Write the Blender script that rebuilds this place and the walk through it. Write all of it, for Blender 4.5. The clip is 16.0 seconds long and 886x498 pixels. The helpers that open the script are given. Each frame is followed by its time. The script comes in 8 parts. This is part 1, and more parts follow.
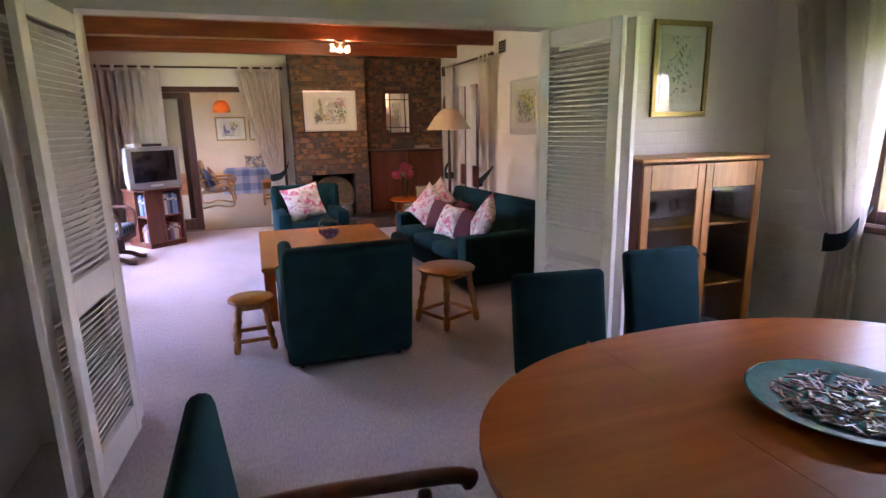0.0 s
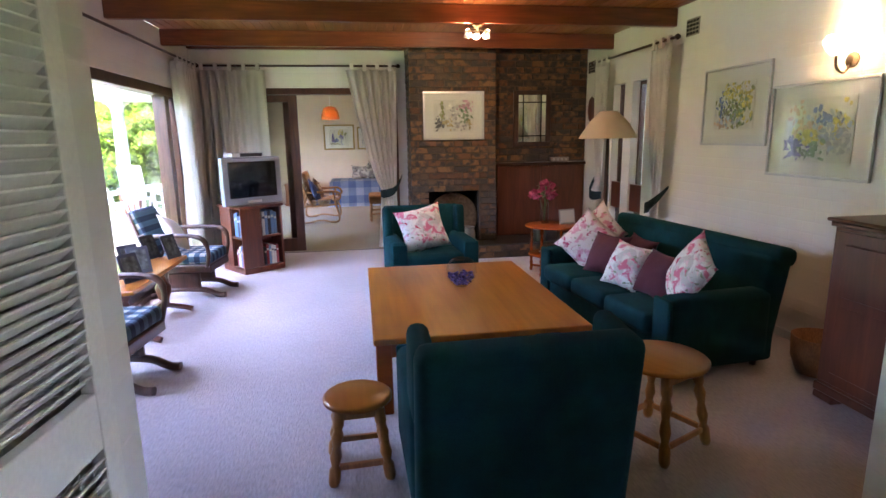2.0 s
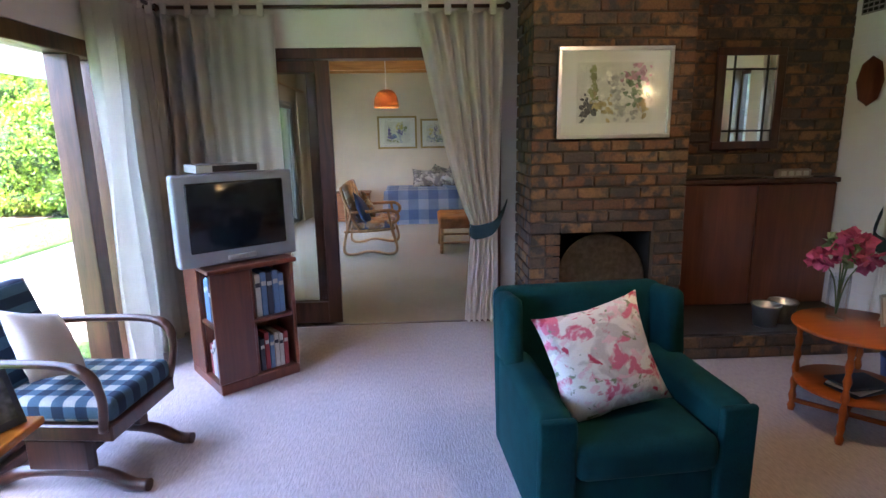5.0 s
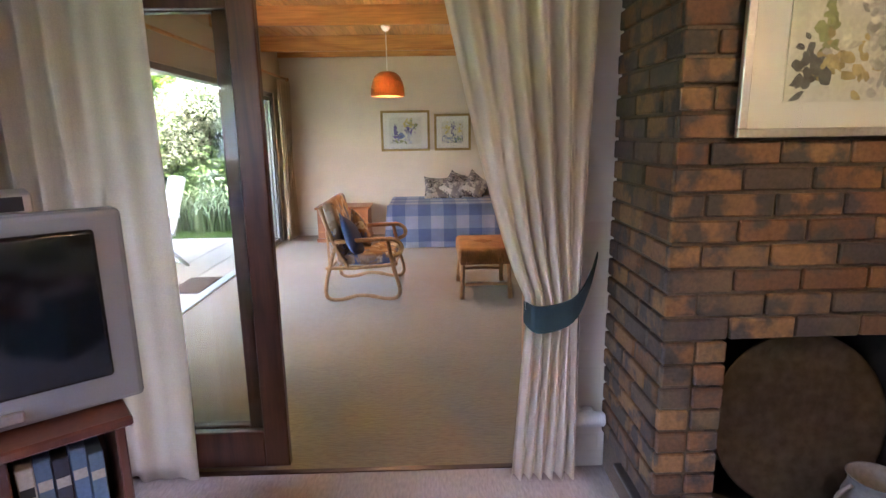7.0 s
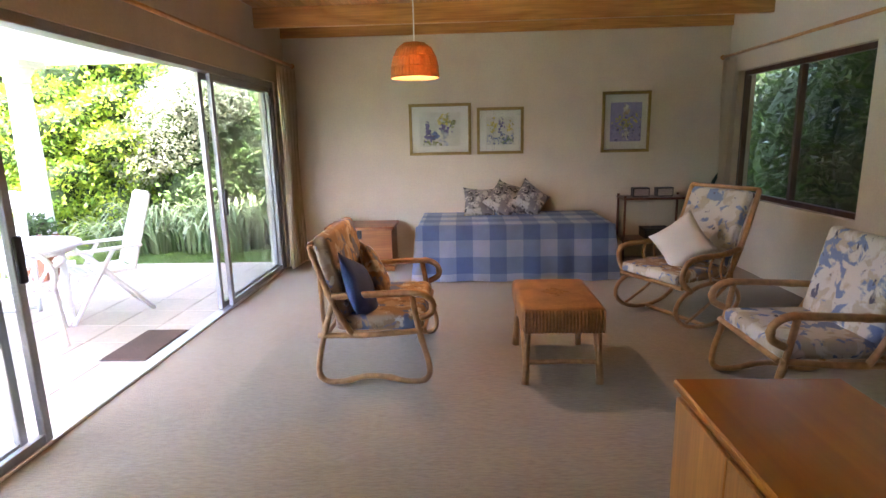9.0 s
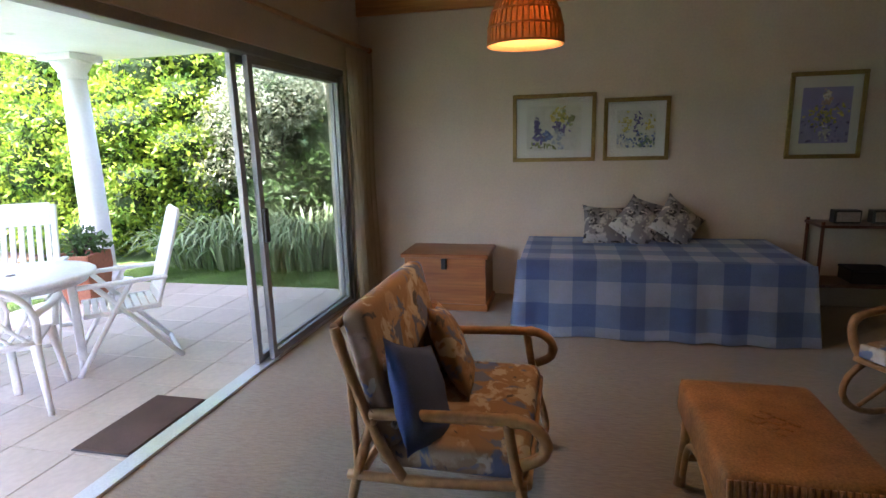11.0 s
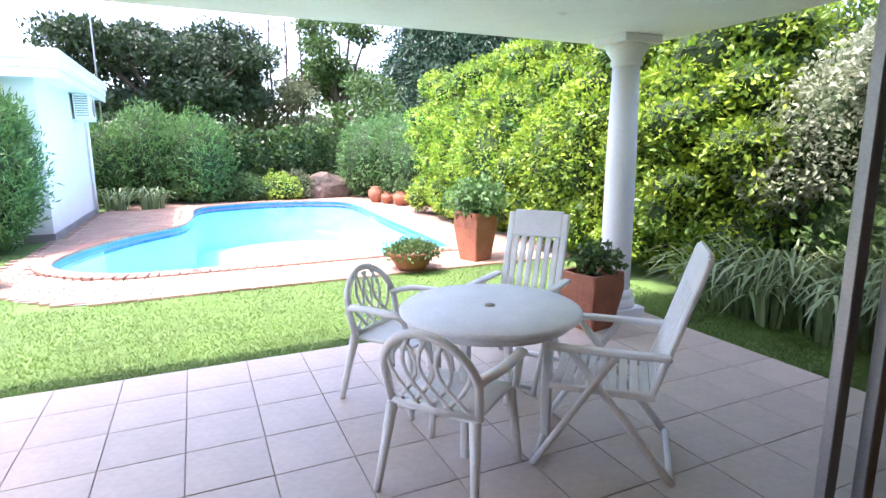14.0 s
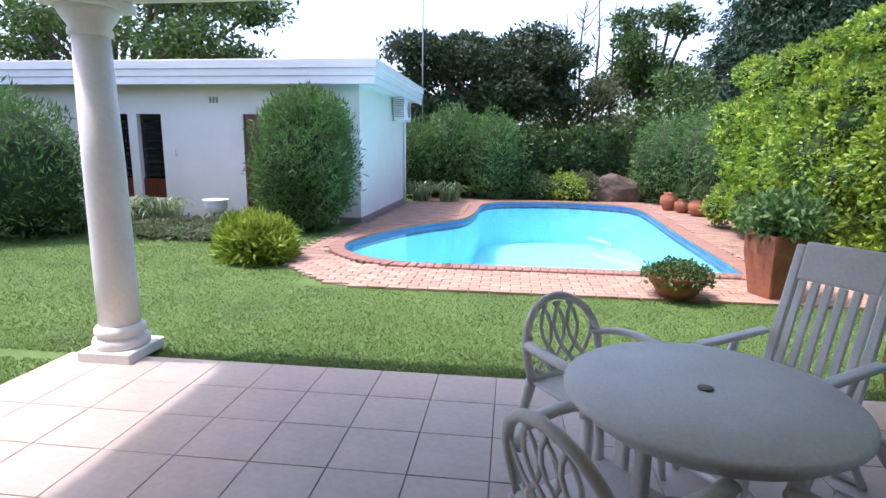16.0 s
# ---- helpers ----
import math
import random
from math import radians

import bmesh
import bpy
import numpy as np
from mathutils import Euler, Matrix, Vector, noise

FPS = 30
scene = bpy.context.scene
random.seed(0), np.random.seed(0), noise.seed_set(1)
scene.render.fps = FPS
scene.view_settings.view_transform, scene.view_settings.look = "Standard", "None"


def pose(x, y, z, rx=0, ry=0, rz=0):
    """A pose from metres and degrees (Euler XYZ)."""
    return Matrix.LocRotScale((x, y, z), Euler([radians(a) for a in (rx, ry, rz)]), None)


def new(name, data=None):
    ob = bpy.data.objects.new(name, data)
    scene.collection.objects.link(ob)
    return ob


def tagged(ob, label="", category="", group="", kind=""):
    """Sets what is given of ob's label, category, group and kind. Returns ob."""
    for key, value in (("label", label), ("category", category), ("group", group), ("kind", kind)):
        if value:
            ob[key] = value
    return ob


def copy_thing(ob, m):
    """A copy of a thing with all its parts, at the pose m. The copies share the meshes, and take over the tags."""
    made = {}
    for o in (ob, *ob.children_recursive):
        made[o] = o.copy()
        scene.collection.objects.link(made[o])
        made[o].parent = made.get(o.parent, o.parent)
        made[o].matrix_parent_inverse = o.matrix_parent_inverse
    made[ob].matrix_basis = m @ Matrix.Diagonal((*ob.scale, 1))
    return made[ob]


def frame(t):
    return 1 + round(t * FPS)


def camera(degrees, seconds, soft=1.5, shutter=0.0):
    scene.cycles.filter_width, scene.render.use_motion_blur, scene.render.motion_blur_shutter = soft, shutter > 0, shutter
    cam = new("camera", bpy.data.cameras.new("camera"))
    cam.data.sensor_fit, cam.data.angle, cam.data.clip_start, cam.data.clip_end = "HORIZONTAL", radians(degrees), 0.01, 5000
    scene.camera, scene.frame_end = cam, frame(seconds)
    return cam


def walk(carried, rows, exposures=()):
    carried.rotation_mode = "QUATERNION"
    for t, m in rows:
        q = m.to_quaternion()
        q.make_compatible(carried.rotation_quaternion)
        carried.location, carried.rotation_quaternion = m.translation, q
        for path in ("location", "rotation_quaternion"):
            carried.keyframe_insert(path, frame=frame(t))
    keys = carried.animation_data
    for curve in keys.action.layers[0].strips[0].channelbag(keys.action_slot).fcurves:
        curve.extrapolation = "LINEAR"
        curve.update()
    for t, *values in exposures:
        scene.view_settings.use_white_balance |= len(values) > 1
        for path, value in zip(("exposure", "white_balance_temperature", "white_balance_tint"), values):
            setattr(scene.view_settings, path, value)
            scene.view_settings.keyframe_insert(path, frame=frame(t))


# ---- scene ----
cam = camera(78.0, 16.0)
METRES, EYE, TILT, LEAN, TURN = 13.5, 1.6, 0.0, 0.0, -18.6
ROWS = [
    (0.0, 0.0, 0.0, 0.0, -0.25, -12.69, 1.1),
    (0.5, -0.0117, 0.0238, -0.0006, 6.5, -11.4, 0.91),
    (1.0, -0.0224, 0.0528, -0.0014, 9.05, -11.43, 0.84),
    (1.5, -0.0341, 0.0848, -0.0007, 9.83, -11.48, 0.85),
    (2.0, -0.0445, 0.1178, -0.0014, 9.94, -11.51, 0.9),
    (2.5, -0.0553, 0.1537, -0.0006, 10.8, -11.57, 0.89),
    (3.0, -0.07, 0.191, -0.0007, 12.88, -11.54, 0.87),
    (5.5, -0.1496, 0.3926, 0.0007, 15.78, -12.02, 0.91),
    (6.0, -0.1614, 0.4321, 0.0001, 16.1, -12.0, 0.89),
    (6.5, -0.1708, 0.4697, -0.0012, 16.45, -11.96, 0.94),
    (7.0, -0.1833, 0.505, -0.0017, 17.11, -11.89, 0.87),
    (7.5, -0.1972, 0.54, -0.0027, 18.21, -11.82, 0.91),
    (8.0, -0.2113, 0.5737, -0.0029, 19.58, -11.73, 1.1),
    (10.5, -0.2602, 0.7142, -0.0041, 24.26, -11.63, 1.52),
    (11.0, -0.279, 0.7377, -0.0026, 31.26, -11.46, 1.48),
    (11.5, -0.299, 0.7585, -0.002, 38.65, -11.3, 1.38),
    (12.0, -0.3193, 0.7752, -0.0026, 47.63, -11.14, 1.33),
    (12.5, -0.3386, 0.7882, -0.0025, 57.56, -11.0, 1.17),
    (13.0, -0.3585, 0.8007, -0.0037, 67.41, -10.67, 0.8),
    (13.5, -0.3764, 0.8086, -0.0042, 77.01, -10.55, 0.38),
    (14.0, -0.3933, 0.8124, -0.0016, 84.39, -10.59, 0.27),
    (14.5, -0.41, 0.8185, -0.0024, 91.75, -10.57, 0.02),
    (15.0, -0.422, 0.8293, -0.0003, 101.01, -10.58, -0.22),
    (15.5, -0.4369, 0.8378, -0.0018, 109.41, -10.59, -0.48),
    (16.0, -0.4515, 0.8474, -0.0025, 115.73, -10.64, -0.63),
]

EXPOSURES = [(0.0, 5.62, 6650, 54), (0.7, 5.97, 6150, 42), (1.2, 5.97, 6150, 39), (2.0, 5.52, 6050, 34), (3.0, 5.2, 5950, 29), (5.5, 5.05, 5620, 26), (6.5, 5.3, 6270, 34), (7.0, 5.55, 6370, 35), (8.0, 5.55, 6450, 36), (10.5, 4.5, 6020, 32), (12.0, 3.75, 6020, 29), (13.0, 3.6, 6000, 29), (14.5, 2.45, 6150, 28), (16.0, 1.58, 6050, 27)]
walk(cam, [(t, pose(0, 0, EYE, TILT, LEAN, TURN) @ pose(METRES * x, METRES * y, METRES * z, 90 + pitch, roll, yaw)) for t, x, y, z, yaw, pitch, roll in ROWS], EXPOSURES)

# ---- light ----
SUN_TO = Vector((0.02, -0.42, 1.0)).normalized()
world = bpy.data.worlds.new("sky")
scene.world = world
world.use_nodes = True
wn = world.node_tree
sky = wn.nodes.new("ShaderNodeTexSky")
sky.sky_type = "NISHITA"
sky.sun_disc = False
sky.sun_elevation = math.asin(SUN_TO.z)
sky.sun_rotation = math.atan2(SUN_TO.x, SUN_TO.y)
sky.dust_density = 3.0
wn.links.new(sky.outputs[0], wn.nodes["Background"].inputs[0])
wn.nodes["Background"].inputs[1].default_value = 0.15

sun = new("sun", bpy.data.lights.new("sun", "SUN"))
sun.data.energy = 1.6
sun.data.angle = radians(2.0)
sun.data.color = (1.0, 0.95, 0.86)
sun.rotation_mode = "QUATERNION"
sun.rotation_quaternion = SUN_TO.to_track_quat("Z", "Y")


def lamp(x, y, z, watts, radius=0.03, color=(1.0, 0.62, 0.28)):
    d = bpy.data.lights.new("bulb_light", "POINT")
    d.energy, d.shadow_soft_size, d.color = watts, radius, color
    ob = new("bulb_light", d)
    ob.location = (x, y, z)
    return ob


# ---- materials ----
def tree_of(name):
    m = bpy.data.materials.new(name)
    m.use_nodes = True
    return m, m.node_tree, m.node_tree.nodes["Principled BSDF"]


def noise_node(nt, scale, detail=4.0, stretch=(1, 1, 1), space="Object"):
    tc = nt.nodes.new("ShaderNodeTexCoord")
    mp = nt.nodes.new("ShaderNodeMapping")
    mp.inputs["Scale"].default_value = stretch
    nt.links.new(tc.outputs[space], mp.inputs[0])
    n = nt.nodes.new("ShaderNodeTexNoise")
    n.inputs["Scale"].default_value = scale
    n.inputs["Detail"].default_value = detail
    nt.links.new(mp.outputs[0], n.inputs["Vector"])
    return n


def ramp(nt, source, stops):
    r = nt.nodes.new("ShaderNodeValToRGB")
    el = r.color_ramp.elements
    while len(el) < len(stops):
        el.new(0.5)
    for e, (p, c) in zip(el, stops):
        e.position, e.color = p, (*c, 1)
    nt.links.new(source, r.inputs[0])
    return r


def blend(nt, kind, fac, a, b):
    m = nt.nodes.new("ShaderNodeMix")
    m.data_type, m.blend_type = "RGBA", kind
    for sock, v in ((m.inputs[0], fac), (m.inputs[6], a), (m.inputs[7], b)):
        if hasattr(v, "links"):
            nt.links.new(v, sock)
        elif isinstance(v, tuple):
            sock.default_value = (*v, 1)
        else:
            sock.default_value = v
    return m.outputs[2]


def bump(nt, bsdf, height, strength, distance):
    b = nt.nodes.new("ShaderNodeBump")
    b.inputs["Strength"].default_value = strength
    b.inputs["Distance"].default_value = distance
    nt.links.new(height, b.inputs["Height"])
    nt.links.new(b.outputs[0], bsdf.inputs["Normal"])


def shade(c, k):
    return tuple(min(1.0, v * k) for v in c)


def surface(name, color, rough=0.6, metal=0.0, fine=60.0, large=3.0, vary=0.12, relief=0.15, depth=0.002, stretch=(1, 1, 1), sheen=0.0, island=0.0, piece=0.0):
    """A plain surface with grain and slow variation; island or piece: how far one piece differs from the next."""
    m, nt, b = tree_of(name)
    n1 = noise_node(nt, fine, 5, stretch)
    n2 = noise_node(nt, large, 3)
    c1 = ramp(nt, n1.outputs[0], [(0.25, shade(color, 1 - vary)), (0.75, shade(color, 1 + vary))])
    c2 = ramp(nt, n2.outputs[0], [(0.3, (1 - vary,) * 3), (0.7, (1 + vary * 0.4,) * 3)])
    out = blend(nt, "MULTIPLY", 1.0, c1.outputs[0], c2.outputs[0])
    for amount, node, socket in ((island, "ShaderNodeNewGeometry", "Random Per Island"), (piece, "ShaderNodeObjectInfo", "Random")):
        if amount:
            g = nt.nodes.new(node)
            r = ramp(nt, g.outputs[socket], [(0, (1 - amount,) * 3), (1, (1 + amount,) * 3)])
            out = blend(nt, "MULTIPLY", 1.0, out, r.outputs[0])
    nt.links.new(out, b.inputs["Base Color"])
    b.inputs["Roughness"].default_value = rough
    b.inputs["Metallic"].default_value = metal
    b.inputs["Sheen Weight"].default_value = sheen
    bump(nt, b, n1.outputs[0], relief, depth)
    return m


def wood(name, dark, light, rough=0.4, along="x", scale=14.0, coat=0.0, piece=0.0, grain=0.72):
    m, nt, b = tree_of(name)
    st = {"x": (0.12, 1, 1), "y": (1, 0.12, 1), "z": (1, 1, 0.12)}[along]
    n1 = noise_node(nt, scale, 6, st)
    n1.inputs["Distortion"].default_value = 1.2
    n2 = noise_node(nt, scale * 7, 3, tuple(v * (0.35 if v < 1 else 1) for v in st))
    n3 = noise_node(nt, 1.7, 2)
    c = ramp(nt, n1.outputs[0], [(0.3, dark), (0.7, light)])
    g = ramp(nt, n2.outputs[0], [(0.3, (grain,) * 3), (0.65, (1.05,) * 3)])
    o = blend(nt, "MULTIPLY", 0.8, c.outputs[0], g.outputs[0])
    w = ramp(nt, n3.outputs[0], [(0.3, (0.88,) * 3), (0.7, (1.06,) * 3)])
    o = blend(nt, "MULTIPLY", 1.0, o, w.outputs[0])
    if piece:
        gi = nt.nodes.new("ShaderNodeNewGeometry")
        r = ramp(nt, gi.outputs["Random Per Island"], [(0, (1 - piece,) * 3), (1, (1 + piece,) * 3)])
        o = blend(nt, "MULTIPLY", 1.0, o, r.outputs[0])
    nt.links.new(o, b.inputs["Base Color"])
    b.inputs["Roughness"].default_value = rough
    b.inputs["Coat Weight"].default_value = coat
    b.inputs["Coat Roughness"].default_value = 0.28
    bump(nt, b, n2.outputs[0], 0.12, 0.002)
    return m


def carpet(name, color, stretch):
    m, nt, b = tree_of(name)
    n1 = noise_node(nt, 90, 4, stretch, "Object")
    n2 = noise_node(nt, 260, 3)
    n3 = noise_node(nt, 1.1, 3)
    c = ramp(nt, n1.outputs[0], [(0.3, shade(color, 0.8)), (0.7, shade(color, 1.1))])
    c2 = ramp(nt, n3.outputs[0], [(0.3, (0.9,) * 3), (0.7, (1.04,) * 3)])
    o = blend(nt, "MULTIPLY", 1.0, c.outputs[0], c2.outputs[0])
    nt.links.new(o, b.inputs["Base Color"])
    b.inputs["Roughness"].default_value = 0.95
    b.inputs["Sheen Weight"].default_value = 0.2
    h = blend(nt, "ADD", 0.5, n1.outputs[0], n2.outputs[0])
    bump(nt, b, h, 0.7, 0.008)
    return m


def blotch_brick(name):
    """Face brick: orange to brown with grey-blue burns, one piece unlike the next."""
    m, nt, b = tree_of(name)
    oi = nt.nodes.new("ShaderNodeObjectInfo")
    base = ramp(nt, oi.outputs["Random"], [(0.0, (0.10, 0.048, 0.024)), (0.25, (0.17, 0.078, 0.034)), (0.5, (0.24, 0.125, 0.05)), (0.75, (0.13, 0.08, 0.043)), (1.0, (0.065, 0.048, 0.038))])
    tc = nt.nodes.new("ShaderNodeTexCoord")
    add = nt.nodes.new("ShaderNodeVectorMath")
    add.operation = "ADD"
    mul = nt.nodes.new("ShaderNodeVectorMath")
    mul.operation = "SCALE"
    mul.inputs[0].default_value = (37.0, 17.0, 53.0)
    nt.links.new(oi.outputs["Random"], mul.inputs["Scale"])
    nt.links.new(tc.outputs["Object"], add.inputs[0])
    nt.links.new(mul.outputs[0], add.inputs[1])
    n = nt.nodes.new("ShaderNodeTexNoise")
    n.inputs["Scale"].default_value = 9.0
    n.inputs["Detail"].default_value = 5
    nt.links.new(add.outputs[0], n.inputs["Vector"])
    burn = ramp(nt, n.outputs[0], [(0.45, (0, 0, 0)), (0.58, (1, 1, 1))])
    o = blend(nt, "MIX", burn.outputs[0], base.outputs[0], (0.055, 0.042, 0.036))
    n2 = nt.nodes.new("ShaderNodeTexNoise")
    n2.inputs["Scale"].default_value = 70.0
    nt.links.new(add.outputs[0], n2.inputs["Vector"])
    g = ramp(nt, n2.outputs[0], [(0.3, (0.8,) * 3), (0.7, (1.15,) * 3)])
    o = blend(nt, "MULTIPLY", 1.0, o, g.outputs[0])
    nt.links.new(o, b.inputs["Base Color"])
    b.inputs["Roughness"].default_value = 0.75
    bump(nt, b, n2.outputs[0], 0.5, 0.006)
    return m


def pane_glass(name, tint=(0.96, 0.98, 0.97), rough=0.0, gloss=0.035):
    m, nt, b = tree_of(name)
    nt.nodes.remove(b)
    tr = nt.nodes.new("ShaderNodeBsdfTransparent")
    tr.inputs[0].default_value = (*tint, 1)
    gl = nt.nodes.new("ShaderNodeBsdfGlossy")
    gl.inputs["Roughness"].default_value = rough
    lw = nt.nodes.new("ShaderNodeLayerWeight")
    lw.inputs[0].default_value = 0.5
    pw = nt.nodes.new("ShaderNodeMath")
    pw.operation = "POWER"
    nt.links.new(lw.outputs["Facing"], pw.inputs[0])
    pw.inputs[1].default_value = 5.0
    fr = nt.nodes.new("ShaderNodeMath")
    fr.operation = "MULTIPLY_ADD"
    nt.links.new(pw.outputs[0], fr.inputs[0])
    fr.inputs[1].default_value = 0.9
    fr.inputs[2].default_value = gloss
    mx = nt.nodes.new("ShaderNodeMixShader")
    nt.links.new(fr.outputs[0], mx.inputs[0])
    nt.links.new(tr.outputs[0], mx.inputs[1])
    nt.links.new(gl.outputs[0], mx.inputs[2])
    nt.links.new(mx.outputs[0], nt.nodes["Material Output"].inputs[0])
    return m


def foliage_mat(name, dark, light, rough=0.5, through_light=0.3, clump=None):
    m, nt, b = tree_of(name)
    g = nt.nodes.new("ShaderNodeNewGeometry")
    n = noise_node(nt, 1.6, 3)
    c = ramp(nt, g.outputs["Random Per Island"], [(0.0, dark), (1.0, light)])
    k = ramp(nt, n.outputs[0], [(0.3, (0.7,) * 3), (0.7, (1.25,) * 3)])
    o = blend(nt, "MULTIPLY", 1.0, c.outputs[0], k.outputs[0])
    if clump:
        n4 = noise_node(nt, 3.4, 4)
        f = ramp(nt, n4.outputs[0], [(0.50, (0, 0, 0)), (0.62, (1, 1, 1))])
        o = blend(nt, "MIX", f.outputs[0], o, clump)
    nt.links.new(o, b.inputs["Base Color"])
    b.inputs["Roughness"].default_value = rough
    tl = nt.nodes.new("ShaderNodeBsdfTranslucent")
    nt.links.new(o, tl.inputs[0])
    mx = nt.nodes.new("ShaderNodeMixShader")
    mx.inputs[0].default_value = through_light
    nt.links.new(b.outputs[0], mx.inputs[1])
    nt.links.new(tl.outputs[0], mx.inputs[2])
    nt.links.new(mx.outputs[0], nt.nodes["Material Output"].inputs[0])
    return m


def cloth(name, color, through_light=0.25, fine=220.0):
    m, nt, b = tree_of(name)
    n = noise_node(nt, fine, 3)
    n2 = noise_node(nt, 2.5, 3)
    c = ramp(nt, n.outputs[0], [(0.3, shade(color, 0.9)), (0.7, shade(color, 1.05))])
    c2 = ramp(nt, n2.outputs[0], [(0.3, (0.93,) * 3), (0.7, (1.02,) * 3)])
    o = blend(nt, "MULTIPLY", 1.0, c.outputs[0], c2.outputs[0])
    nt.links.new(o, b.inputs["Base Color"])
    b.inputs["Roughness"].default_value = 0.9
    bump(nt, b, n.outputs[0], 0.2, 0.001)
    tl = nt.nodes.new("ShaderNodeBsdfTranslucent")
    nt.links.new(o, tl.inputs[0])
    mx = nt.nodes.new("ShaderNodeMixShader")
    mx.inputs[0].default_value = through_light
    nt.links.new(b.outputs[0], mx.inputs[1])
    nt.links.new(tl.outputs[0], mx.inputs[2])
    nt.links.new(mx.outputs[0], nt.nodes["Material Output"].inputs[0])
    return m


def checks(name, stops, size, axes=(0, 1), sub=0.0, rough=0.9):
    """Woven check: two crossing step patterns over two axes of the object."""
    m, nt, b = tree_of(name)
    tc = nt.nodes.new("ShaderNodeTexCoord")
    sp = nt.nodes.new("ShaderNodeSeparateXYZ")
    nt.links.new(tc.outputs["Object"], sp.inputs[0])
    steps = []
    for a in axes:
        w = nt.nodes.new("ShaderNodeMath")
        w.operation = "PINGPONG"
        nt.links.new(sp.outputs[a], w.inputs[0])
        w.inputs[1].default_value = size
        d = nt.nodes.new("ShaderNodeMath")
        d.operation = "DIVIDE"
        nt.links.new(w.outputs[0], d.inputs[0])
        d.inputs[1].default_value = size
        s = nt.nodes.new("ShaderNodeMath")
        s.operation = "GREATER_THAN"
        nt.links.new(d.outputs[0], s.inputs[0])
        s.inputs[1].default_value = 0.5
        steps.append(s)
    add = nt.nodes.new("ShaderNodeMath")
    add.operation = "ADD"
    nt.links.new(steps[0].outputs[0], add.inputs[0])
    nt.links.new(steps[1].outputs[0], add.inputs[1])
    half = nt.nodes.new("ShaderNodeMath")
    half.operation = "MULTIPLY"
    nt.links.new(add.outputs[0], half.inputs[0])
    half.inputs[1].default_value = 0.5
    r = ramp(nt, half.outputs[0], [(0.0, stops[0]), (0.5, stops[1]), (1.0, stops[2])])
    r.color_ramp.interpolation = "CONSTANT"
    r.color_ramp.elements[1].position = 0.3
    r.color_ramp.elements[2].position = 0.8
    n = noise_node(nt, 180, 3)
    n2 = noise_node(nt, 6, 3)
    g = ramp(nt, n.outputs[0], [(0.3, (0.85,) * 3), (0.7, (1.1,) * 3)])
    g2 = ramp(nt, n2.outputs[0], [(0.3, (0.9,) * 3), (0.7, (1.05,) * 3)])
    o = blend(nt, "MULTIPLY", 1.0, r.outputs[0], g.outputs[0])
    o = blend(nt, "MULTIPLY", 1.0, o, g2.outputs[0])
    nt.links.new(o, b.inputs["Base Color"])
    b.inputs["Roughness"].default_value = rough
    bump(nt, b, n.outputs[0], 0.25, 0.002)
    return m


def blotches(name, ground, spots, scale=7.0, rough=0.9):
    """Printed cloth or a painted picture: soft blots of several colours on a ground."""
    m, nt, b = tree_of(name)
    o = None
    for i, (c, lo) in enumerate(spots):
        n = noise_node(nt, scale * (1 + 0.35 * i), 4, (1, 1 + 0.1 * i, 1))
        n.noise_dimensions = "4D"
        n.inputs["W"].default_value = 3.7 * i + scale
        n.inputs["Distortion"].default_value = 0.8
        k = ramp(nt, n.outputs[0], [(lo, (0, 0, 0)), (lo + 0.05, (1, 1, 1))])
        o = blend(nt, "MIX", k.outputs[0], o if o is not None else ground, c)
    f = noise_node(nt, 200, 2)
    g = ramp(nt, f.outputs[0], [(0.3, (0.92,) * 3), (0.7, (1.04,) * 3)])
    o = blend(nt, "MULTIPLY", 1.0, o, g.outputs[0])
    nt.links.new(o, b.inputs["Base Color"])
    b.inputs["Roughness"].default_value = rough
    bump(nt, b, f.outputs[0], 0.15, 0.001)
    return m


def glow(name, color, strength):
    m, nt, b = tree_of(name)
    b.inputs["Base Color"].default_value = (*color, 1)
    b.inputs["Emission Color"].default_value = (*color, 1)
    b.inputs["Emission Strength"].default_value = strength
    return m


